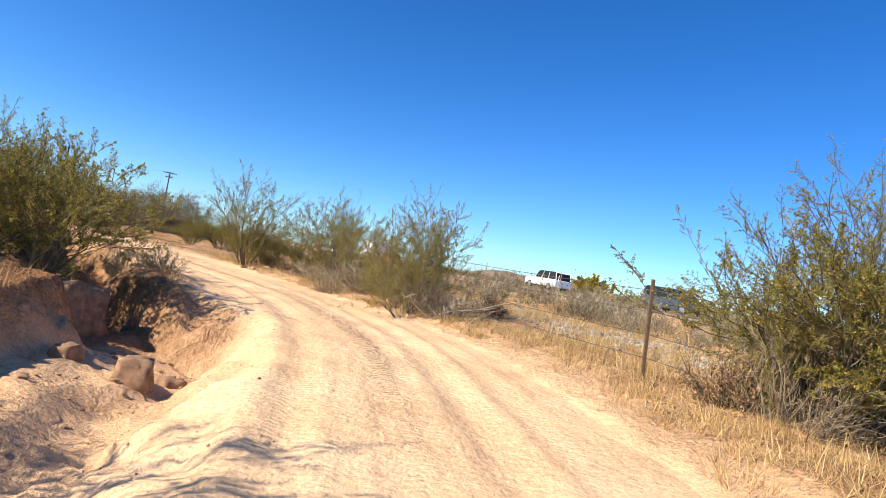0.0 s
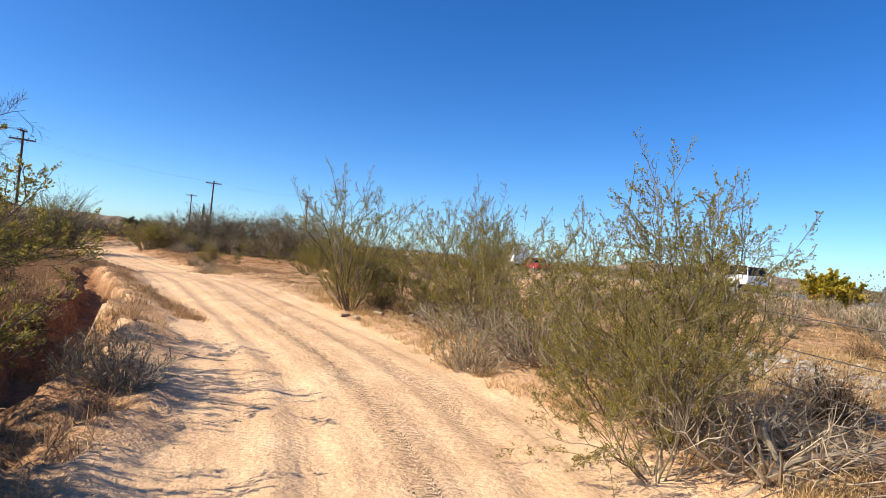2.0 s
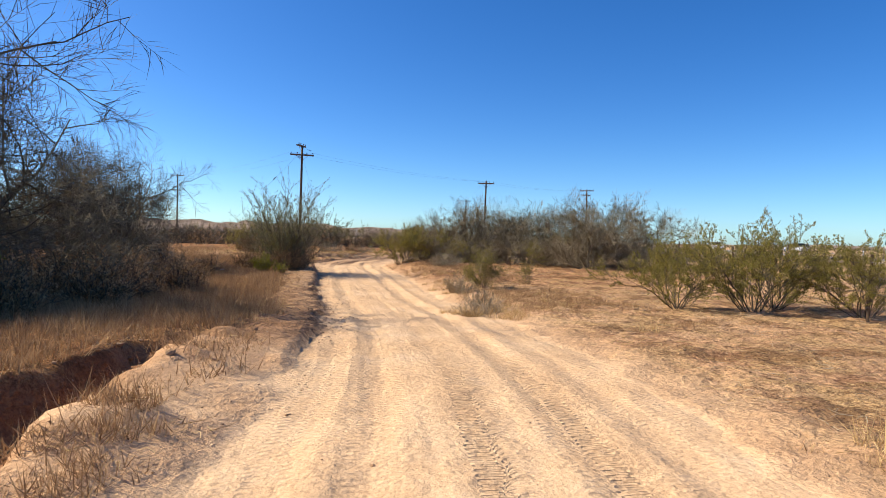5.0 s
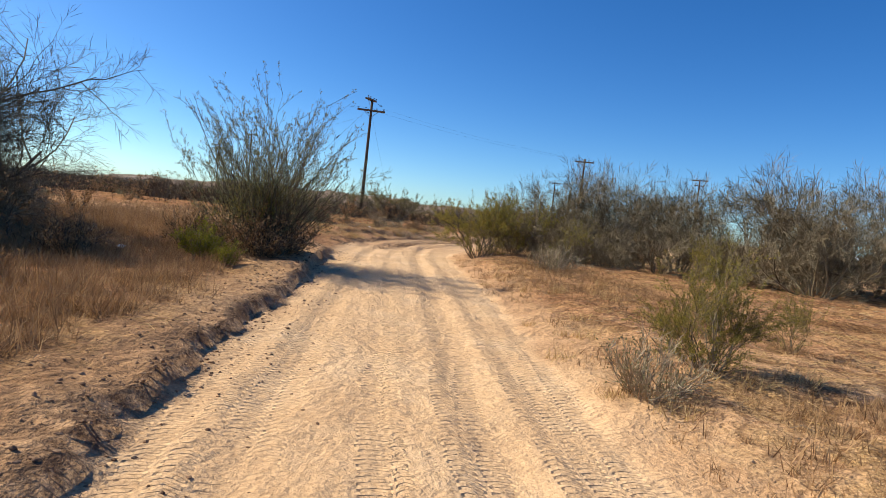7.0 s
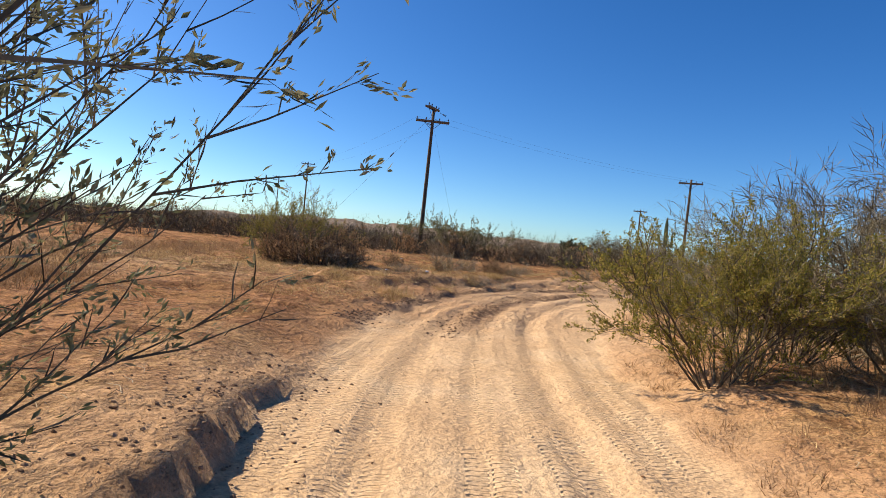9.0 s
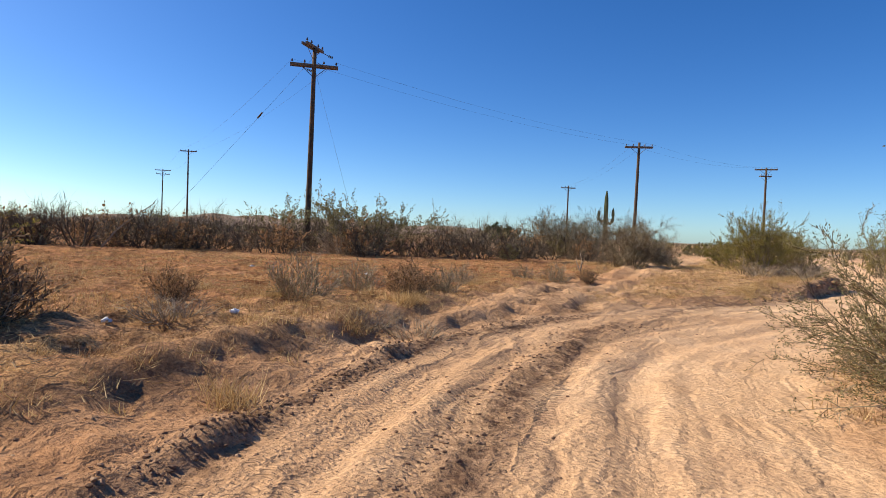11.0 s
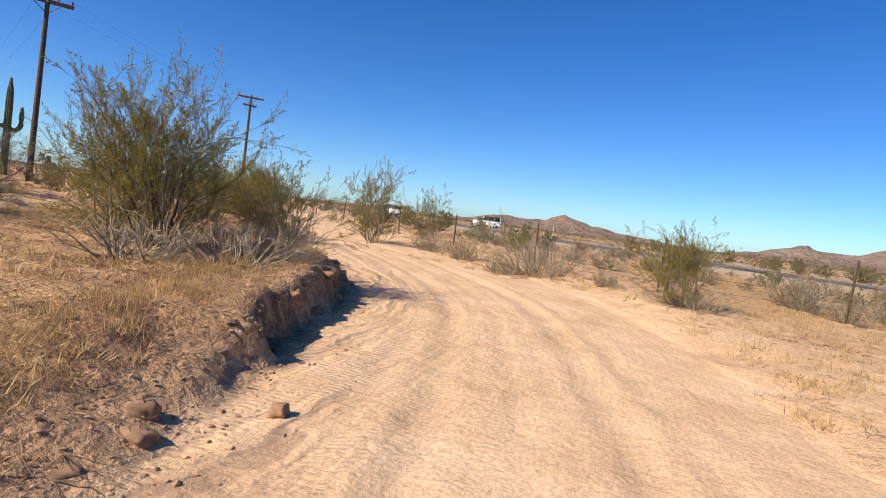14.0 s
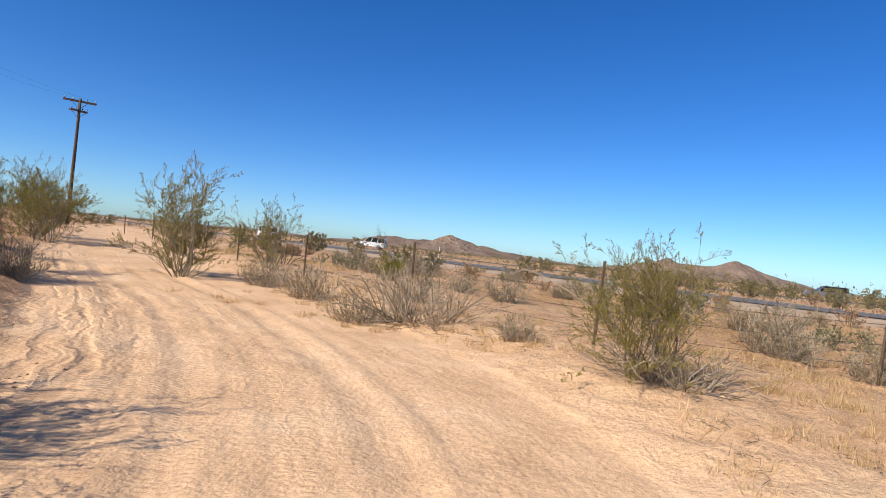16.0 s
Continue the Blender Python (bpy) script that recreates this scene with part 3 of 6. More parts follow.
    # shade painted along bank face, ledge foot and hole; other terms just darker
    damp_shade = np.clip(damp_shade + 0.75 * bench * (x > 9) * np.exp(-((d + edge + 0.05) / 0.3) ** 2) + 0.5 * smooth(8.5, 11, x) * (1 - smooth(15, 17, x)) * (d < 0) * np.exp(-((d + edge + 0.55) / 0.5) ** 2) + 0.6 * bench * (1 - smooth(0.5, 5.5, y)) * (x < 9) * (d < 0) * (1 - smooth(0.3, 2.2, dist - edge)) * smooth(-0.15, 0.1, dist - edge) + 0.8 * hole + 0.55 * bench * (x < 9) * np.exp(-((d + edge) / 0.22) ** 2), 0, 1)
    # gully: shade painted into the cleft; the lumpy shoulder only goes darker
    damp_shade = np.clip(damp_shade + 0.3 * mound + 0.5 * bite * (1 - wash), 0, 1)
    # the wheel marks of the bend run wide of its middle
    across = d + 0.27 * np.clip(y - 26.8, 0, 8) * (1 - smooth(9, 20, x))
    swing = smooth(15, 19, y) * (1 - smooth(33, 38, y)) * (1 - smooth(10, 15, x))
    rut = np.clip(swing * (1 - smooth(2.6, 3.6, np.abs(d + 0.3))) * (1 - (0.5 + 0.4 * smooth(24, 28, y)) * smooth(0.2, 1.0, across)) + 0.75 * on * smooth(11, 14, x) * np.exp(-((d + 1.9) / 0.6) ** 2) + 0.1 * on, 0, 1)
    rut = rut * (1 - 0.8 * hole) * (1 - bite)
    tread = tread * (1 - 0.9 * smooth(0.1, 0.9, across) * smooth(24, 28, y)) + swing * (0.6 * np.exp(-((across + 0.3) / 0.4) ** 2) + 0.4 * np.exp(-((across + 1.5) / 0.3) ** 2))
    tread = np.clip(tread + 0.12 * on * smooth(11, 14, x) * np.exp(-((d + 1.9) / 0.6) ** 2), 0, 1.2)
    damp_shade = np.clip(damp_shade + 0.85 * swing * np.exp(-((across + 0.3 + 0.25 * fbm(s, s * 0, 2.0, 2, 97)) / 0.2) ** 2), 0, 1)
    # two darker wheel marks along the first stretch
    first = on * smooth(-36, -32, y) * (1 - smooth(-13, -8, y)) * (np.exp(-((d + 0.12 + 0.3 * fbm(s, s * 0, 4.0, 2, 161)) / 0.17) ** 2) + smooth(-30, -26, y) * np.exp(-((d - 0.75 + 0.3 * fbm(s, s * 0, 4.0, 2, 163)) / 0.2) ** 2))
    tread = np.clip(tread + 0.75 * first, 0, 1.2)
    damp_shade = np.clip(damp_shade + 0.34 * first, 0, 1)
    return z, road, s, across, litter, tread, russet, damp_shade, rut


def ground_z(x, y):
    return float(land(np.array([x]), np.array([y]))[0])


def spaced(lo, hi, step, reach, grow=1.16):
    mid = np.arange(lo, hi + step / 2, step)
    out, w, q = [], step, 0.0
    while q < reach:
        w = min(w * grow, 400)
        q += w
        out.append(q)
    out = np.array(out)
    return np.concatenate([lo - out[::-1], mid, mid[-1] + out])


def make_ground():
    xs, ys = spaced(-11.0, 28.5, 0.1, 4300), spaced(-38.5, 50.0, 0.115, 4300)
    gx, gy = np.meshgrid(xs, ys)
    x, y = gx.ravel(), gy.ravel()
    z, road, s, d, litter, soft, russet, damp_shade, rut = land(x, y, True)
    nx, ny = len(xs), len(ys)
    me = bpy.data.meshes.new("ground")
    me.vertices.add(nx * ny)
    me.vertices.foreach_set("co", np.stack([x, y, z], 1).ravel().astype(np.float32))
    a = (np.arange(ny - 1)[:, None] * nx + np.arange(nx - 1)[None, :]).ravel()
    quads = np.stack([a, a + 1, a + nx + 1, a + nx], 1).astype(np.int32)
    me.loops.add(quads.size)
    me.loops.foreach_set("vertex_index", quads.ravel())
    me.polygons.add(len(quads))
    me.polygons.foreach_set("loop_start", np.arange(0, quads.size, 4, dtype=np.int32))
    me.polygons.foreach_set("use_smooth", np.ones(len(quads), bool))
    me.update(calc_edges=True)
    for name, val in (("road", road), ("s", s), ("d", d), ("litter", litter), ("soft", soft), ("russet", russet), ("damp_shade", damp_shade), ("rut", rut)):
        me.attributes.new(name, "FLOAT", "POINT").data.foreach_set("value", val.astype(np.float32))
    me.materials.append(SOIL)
    return tagged(new("ground", me), "sandy desert ground with a rutted dirt track, gully and dry litter", "ground", kind="structure")


make_ground()


# ---- plants ----
def bend(p, d, length, steps, rng, wander=0.12, lift=0.0):
    pts, d = [tuple(p)], d.normalized()
    for _ in range(steps):
        d = (d + Vector((rng.uniform(-wander, wander), rng.uniform(-wander, wander), rng.uniform(-wander, wander) + lift))).normalized()
        p = p + d * (length / steps)
        pts.append(tuple(p))
    return pts, d


def lean(d, angle, rng):
    """d turned away from itself by about that many degrees."""
    q = Vector((rng.uniform(-1, 1), rng.uniform(-1, 1), rng.uniform(-1, 1))).cross(d)
    q = q.normalized() if q.length > 1e-3 else Vector((1, 0, 0))
    return (d + q * math.tan(radians(angle))).normalized()


def shrub(name, label, seed, height, stems, spread, leaf, bark, leaves, leaf_len=0.035, leaf_w=0.010, boughs=6, twigs=5, low=0.3, base=0.18, thick=0.016, upright=0.05, rods=False):
    """A many-stemmed desert shrub: bare stems from one foot, leafy twigs above."""
    rng = random.Random(seed)
    wood, fine, crown, single = Build(), Build(), Build(), []
    for k in range(stems):
        az = 2 * math.pi * (k + rng.random()) / stems
        th = radians(spread) * (rng.random() ** 0.75)
        d = Vector((math.cos(az) * math.sin(th), math.sin(az) * math.sin(th), math.cos(th)))
        p = Vector((math.cos(az) * base * rng.random(), math.sin(az) * base * rng.random(), -0.05))
        ln = height * rng.uniform(0.68, 1.05) * (1 - 0.25 * th)
        pts, _ = bend(p, d, ln, 7, rng, 0.19, upright)
        if stems > 50 or rods:
            wood = Build()
            single.append(wood)
        wood.tube(pts, thick * rng.uniform(0.7, 1.2), 0.0025, 3)
        for b in range(boughs):
            f = low + (1 - low) * (b + rng.random()) / boughs
            i = min(6, int(f * 7))
            o = Vector(pts[i]).lerp(Vector(pts[i + 1]), f * 7 - i)
            bd = lean((Vector(pts[i + 1]) - Vector(pts[i])).normalized(), rng.uniform(18, 50), rng)
            bl = ln * rng.uniform(0.14, 0.3) * (1.25 - 0.5 * f)
            bp, e = bend(o, bd, bl, 3, rng, 0.2, upright * 1.5)
            fine.tube((bp[0], bp[1], bp[3]), 0.006, 0.0018, 3)
            for w in range(twigs):
                g = (w + rng.random()) / twigs
                j = min(2, int(g * 3))
                to = Vector(bp[j]).lerp(Vector(bp[j + 1]), g * 3 - j)
                tp, te = bend(to, lean(e, rng.uniform(10, 55), rng), rng.uniform(0.07, 0.2), 2, rng, 0.2, 0.1)
                fine.ribbon(tp, 0.0026)
                for _ in range(0 if leaf > 5 and rng.random() < 0.3 else int(leaf * 1.5)):
                    q = Vector(tp[0]).lerp(Vector(tp[2]), rng.random() ** 0.6)
                    crown.leaf(q + Vector((rng.gauss(0, 0.014), rng.gauss(0, 0.014), rng.gauss(0, 0.014))), lean(te, rng.uniform(0, 70), rng),
                               leaf_len * rng.uniform(0.7, 1.4), leaf_w * rng.uniform(0.7, 1.4), rng)
    root = thing(name, label, "shrub")
    if stems < 20:
        n = len(wood.v)
        wood.v += fine.v
        wood.f += [tuple(n + q for q in f) for f in fine.f]
    else:
        part("brushwood", fine, bark, root, "tangle of fine side twigs")
    for b in single:
        part("stem", b, bark, root)
    if not single:
        part("branchwork", wood, bark, root, "bare grey-brown stems")
    if leaf:
        part("foliage", crown, leaves, root, "small sparse leaves")
    return root


def creosote(name, label, seed, height, stems, spread, forks=3, plumes=3, side=13, leaf=9, shell=10, wander=0.24, llen=0.017, lwid=0.0058, bark=None, leaves=None, curl=0.0):
    """A creosote bush: a few crooked dark stems from one foot that fork upwards and end in soft plumes of tiny leaves."""
    rng = random.Random(seed)
    fine, crown, rods = Build(), Build(), []
    unit = height / 3.0

    def plume(p, d, ln):
        pts, e = bend(p, d, ln, 4, rng, 0.22, 0.05)
        fine.tube((pts[0], pts[2], pts[4]), 0.0045, 0.0015, 3)
        thin = rng.uniform(0.55, 1.25)
        for k in range(side):
            f = 0.1 + 0.9 * (k + rng.random()) / side
            i = min(3, int(f * 4))
            o = Vector(pts[i]).lerp(Vector(pts[i + 1]), f * 4 - i)
            tp, te = bend(o, lean(e, rng.uniform(18, 62), rng), ln * rng.uniform(0.16, 0.36) * (1.2 - 0.6 * f), 2, rng, 0.25, 0.07)
            fine.ribbon(tp, 0.002)
            for _ in range(int(leaf * thin)):
                q = Vector(tp[0]).lerp(Vector(tp[2]), 0.15 + 0.9 * rng.random() ** 0.8)
                crown.leaf(q + Vector((rng.gauss(0, 0.007), rng.gauss(0, 0.007), rng.gauss(0, 0.007))), lean(te, rng.uniform(5, 70), rng),
                           llen * rng.uniform(0.7, 1.4), lwid * rng.uniform(0.7, 1.4), rng)

    def fork(p, d, ln, r, lev):
        pts, e = bend(p, d, ln, 5, rng, wander, 0.03 - curl)
        if lev == 2:
            rods.append(Build())
        (rods[-1] if lev == 2 else fine).tube(pts, r, r * 0.55, 5 if lev == 2 else 3)
        if lev == 0:
            plume(Vector(pts[5]), e, unit * rng.uniform(0.34, 0.62))
            for _ in range(plumes - 1):
                i = rng.choice((1, 2, 3, 4))
                plume(Vector(pts[i]), lean(e, rng.uniform(22, 58), rng), unit * rng.uniform(0.26, 0.5))
            return
        for k in range(forks):
            f = (0.42 if lev == 2 else 0.3) + (0.58 if lev == 2 else 0.7) * (k + rng.random()) / forks
            i = min(4, int(f * 5))
            o = Vector(pts[i]).lerp(Vector(pts[i + 1]), f * 5 - i)
            fork(o, lean(e, rng.uniform(10, 36), rng), ln * rng.uniform(0.5, 0.85), r * rng.uniform(0.4, 0.55), lev - 1)

    for k in range(stems):
        az = 2 * math.pi * (k + rng.random()) / stems
        th = radians(spread) * rng.uniform(0.25, 1.0)
        d = Vector((math.cos(az) * math.sin(th), math.sin(az) * math.sin(th), math.cos(th)))
        o = Vector((math.cos(az) * 0.16 * unit * rng.random(), math.sin(az) * 0.16 * unit * rng.random(), -0.05))
        fork(o, d, height * rng.uniform(0.34, 0.52), 0.0175 * unit * rng.uniform(0.7, 1.25), 2)
    # leafy young shoots round the foot
    for k in range(shell):
        az, th = rng.uniform(0, 6.283), radians(rng.uniform(28, 62))
        d = Vector((math.cos(az) * math.sin(th), math.sin(az) * math.sin(th), math.cos(th)))
        pts, e = bend(Vector((math.cos(az) * 0.12, math.sin(az) * 0.12, -0.03)), d, unit * rng.uniform(0.5, 1.0), 4, rng, 0.2, 0.08)
        fine.tube(pts, 0.009 * unit, 0.004, 3)
        for i in (2, 3, 4):
            plume(Vector(pts[i]), lean(e, rng.uniform(5, 40), rng), unit * rng.uniform(0.3, 0.5))
    top = sorted(v[2] for v in crown.v)[int(len(crown.v) * 0.995)]
    k = height / top
    for b in (fine, crown, *rods):
        b.v = [(v[0] * k, v[1] * k, v[2] * k) for v in b.v]
    root = thing(name, label, "shrub")
    part("branchwork", fine, bark or BARK_DARK, root, "fine forked branches")
    for b in rods:
        part("stem", b, bark or BARK_DARK, root)
    part("foliage", crown, leaves or LEAF, root, "soft plumes of tiny olive leaves")
    return root


def bare_tree(name, label, seed, height, width, trunks, bark, levels=4, kids=4, fine=1.0, droop=0.0, leaf=0, leaves=None):
    """A leafless, finely twigged desert tree with a wide crown."""
    rng = random.Random(seed)
    wood, crown = Build(), Build()
    limbs = []

    def grow(p, d, ln, r, lev):
        pts, e = bend(p, d, ln, 4, rng, 0.26, 0.035 - droop * (lev < 2))
        if lev == 0:
            wood.ribbon(pts, 0.0034)
        else:
            if lev == levels:
                limbs.append(Build())
            (limbs[-1] if lev == levels > 2 else wood).tube(pts if lev > 1 else (pts[0], pts[2], pts[4]), r, max(0.0015, r * 0.5), 5 if lev == levels else 3)
        if lev == 0:
            for _ in range(leaf):
                q = Vector(pts[0]).lerp(Vector(pts[4]), rng.random())
                crown.leaf(q, lean(e, 40, rng), 0.3 * rng.uniform(0.7, 1.3), 0.09, rng)
            return
        n = kids + (6 if lev == 1 else 0)
        for k in range(n):
            f = (0.18 if lev == levels else 0.3) + (0.82 if lev == levels else 0.7) * (k + rng.random()) / n
            i = min(3, int(f * 4))
            o = Vector(pts[i]).lerp(Vector(pts[i + 1]), f * 4 - i)
            grow(o, lean(e, rng.uniform(22, 62), rng), ln * rng.uniform(0.5, 0.72), max(0.002, r * rng.uniform(0.34, 0.52)), lev - 1)

    for k in range(trunks):
        az = 2 * math.pi * (k + rng.random() * 0.7) / trunks
        th = math.atan2(width * 0.5, height) * rng.uniform(0.3, 1.2) + (radians(34) if k % 3 == 0 else 0)
        d = Vector((math.cos(az) * math.sin(th), math.sin(az) * math.sin(th), math.cos(th)))
        grow(Vector((math.cos(az) * 0.15, math.sin(az) * 0.15, -0.1)), d, height * rng.uniform(0.42, 0.55), 0.034 * fine * height / 3, levels)
    root = thing(name, label, "tree")
    part("crown", wood, bark, root, "tangle of leafless twigs")
    for limb in limbs if levels > 2 else ():
        part("limb", limb, bark, root)
    if leaf:
        part("foliage", crown, leaves, root)
    return root


def brush_heap(name, label, seed, height, width, count, bark, curl=0.3):
    """A low tangle of dead, crooked branches."""
    rng = random.Random(seed)
    wood, main = Build(), []
    for c in range(count):
        az, r = rng.uniform(0, 2 * math.pi), width * 0.5 * math.sqrt(rng.random()) * 0.7
        th = radians(rng.uniform(15, 88))
        a2 = az + rng.gauss(0, 0.9)
        d = Vector((math.cos(a2) * math.sin(th), math.sin(a2) * math.sin(th), math.cos(th)))
        p = Vector((math.cos(az) * r * 0.6, math.sin(az) * r * 0.6, -0.03))
        pts, e = bend(p, d, width * rng.uniform(0.25, 0.6), 6, rng, curl, 0.04)
        pts = [(q[0], q[1], max(0.0, min(q[2], height * rng.uniform(0.7, 1.1)))) for q in pts]
        if c < 12:
            main.append(Build())
        (main[-1] if c < 12 else wood).tube(pts, rng.uniform(0.005, 0.016), 0.002, 4)
        for _k in range(4):
            i = rng.randrange(2, 6)
            tp, _ = bend(Vector(pts[i]), lean(e, 55, rng), width * rng.uniform(0.06, 0.18), 3, rng, 0.3, 0.05)
            wood.tube(tp, 0.004, 0.0015, 3)
    root = thing(name, label, "brush")
    part("brushwood", wood, bark, root, "tangle of dead twigs")
    for b in main:
        part("branch", b, bark, root)
    return root


KINDS = {}


def kind(key, root):
    KINDS[key] = [root, False]


def plant(key, x, y, size=1.0, turn=0.0, label="", group="desert shrubs", tall=None, sink=0.03):
    """Stands a plant on the ground. The first use takes the original, the others copy it."""
    if key in ("creosote_full", "creosote_wide", "creosote_wispy") and nearest(x, y, ROAD)[1][0] > 9.5:
        size, key = size * (1.15 if key == "creosote_wispy" else 1.0), "creosote_mid"
    if key in ("bursage", "brown_shrub") and group == "desert shrubs" and nearest(x, y, ROAD)[1][0] < 5.2:
        key += "_near"
    root, used = KINDS[key]
    z = ground_z(x, y) - sink
    m = Matrix.LocRotScale((x, y, z), Euler((0, 0, turn)), (size, size, size * (tall or 1.0)))
    if used:
        ob = copy_thing(root, pose(0, 0, 0))
        ob.matrix_basis = m
    else:
        ob, KINDS[key][1] = root, True
        ob.matrix_basis = m
    return tagged(ob, label, group=group)


kind("creosote_tall", creosote("creosote_bush", "tall airy creosote bush with yellow-green leaf plumes", 1, 3.3, 11, 27, 3, 3, 11, 21, 26, llen=0.0155, lwid=0.005))
kind("creosote_full", creosote("creosote_bush", "dense olive creosote bush on a sandy bank", 2, 2.1, 10, 52, 3, 3, 10, 12, 12, llen=0.02, lwid=0.0066))
kind("creosote_wide", creosote("creosote_bush", "straggly creosote bush with bare silvery lower stems", 3, 2.3, 12, 60, 3, 2, 10, 10, 3, 0.3, llen=0.019, lwid=0.0062, bark=BARK))
kind("creosote_wispy", creosote("creosote_bush", "wispy half-bare creosote bush with upright tips", 4, 2.6, 9, 34, 3, 3, 10, 10, 6, 0.26, llen=0.02, lwid=0.0066, bark=BARK))
kind("willow", shrub("desert_willow", "large spreading desert willow with long bare rods and few leaves", 5, 4.1, 62, 56, 6, BARK_DARK, LEAF_PALE, 0.042, 0.0065, 9, 7, 0.05, 0.35, 0.014, 0.06))
kind("green_small", shrub("green_shrub", "small bright green shrub with fine leaves", 6, 1.0, 22, 46, 7, BARK, LEAF_GREEN, 0.036, 0.012, 6, 5, 0.15, 0.12, 0.007))
kind("bursage", shrub("bursage", "low grey twiggy bursage, almost leafless", 7, 0.65, 34, 68, 1, DEAD, LEAF_PALE, 0.024, 0.007, 5, 5, 0.1, 0.16, 0.005))
kind("bursage_near", shrub("bursage", "low grey twiggy bursage, almost leafless", 7, 0.65, 34, 68, 1, DEAD, LEAF_PALE, 0.024, 0.007, 5, 5, 0.1, 0.16, 0.005, rods=True))
kind("brown_shrub", shrub("brown_shrub", "low dark brown dried-up shrub", 8, 0.7, 32, 62, 2, BARK_DARK, RUSSET, 0.04, 0.008, 5, 5, 0.12, 0.16, 0.006))
kind("brown_shrub_near", shrub("brown_shrub", "low dark brown dried-up shrub", 8, 0.7, 32, 62, 2, BARK_DARK, RUSSET, 0.04, 0.008, 5, 5, 0.12, 0.16, 0.006, rods=True))
kind("gold_bush", shrub("yellow_bush", "rounded bush covered in yellow blossom", 9, 1.25, 40, 62, 12, BARK, LEAF_GOLD, 0.09, 0.036, 7, 5, 0.1, 0.2, 0.01))
kind("mesquite", bare_tree("mesquite_tree", "leafless grey mesquite tree with a wide twiggy crown", 11, 3.4, 4.8, 9, BARK, 4, 5))
kind("mesquite_dark", bare_tree("mesquite_tree", "dark leafless mesquite tree with fine hanging twigs", 12, 5.0, 6.2, 9, BARK_DARK, 4, 5, 0.85, 0.03))
kind("mesquite_low", bare_tree("mesquite_thicket", "low spreading leafless mesquite thicket", 13, 2.0, 4.8, 10, BARK, 3, 6, 1.0))
kind("palo_verde", shrub("palo_verde", "olive palo verde with a cloud of thin arching twigs", 14, 2.6, 64, 74, 4, BARK, LEAF_DULL, 0.034, 0.006, 9, 7, 0.12, 0.3, 0.012, -0.03))
kind("dead_heap", brush_heap("dead_brush", "heap of silvery dead branches", 15, 0.85, 2.6, 150, DEAD))
kind("dead_low", brush_heap("dead_brush", "low tangle of grey fallen twigs", 16, 0.35, 1.6, 60, DEAD))
# lighter builds for plants that stay far off
kind("far_creosote", shrub("creosote_bush", "olive creosote bush out on the plain", 21, 1.7, 12, 46, 4, BARK, LEAF_DULL, 0.12, 0.036, 4, 3, 0.15))
kind("far_brush", shrub("dry_shrub", "dry grey-brown shrub out on the plain", 22, 1.1, 12, 60, 3, BARK_DARK, RUSSET, 0.11, 0.022, 3, 3, 0.1))
kind("far_grey", shrub("grey_shrub", "low grey shrub out on the plain", 23, 0.6, 12, 64, 2, DEAD, LEAF_PALE, 0.06, 0.018, 3, 3, 0.1, 0.16, 0.007))
kind("far_thicket", bare_tree("mesquite_thicket", "dark leafless thicket across the plain", 24, 2.0, 4.4, 8, BARK_DARK, 2, 6, 1.0))
kind("far_mesquite", bare_tree("mesquite_tree", "bare mesquite tree out on the plain", 25, 3.2, 4.0, 5, BARK, 3, 4, 1.0))

kind("creosote_mid", creosote("creosote_bush", "olive creosote bush standing back from the track", 26, 2.2, 8, 50, 3, 2, 6, 6, 6, llen=0.038, lwid=0.014, bark=BARK, leaves=LEAF_DULL))

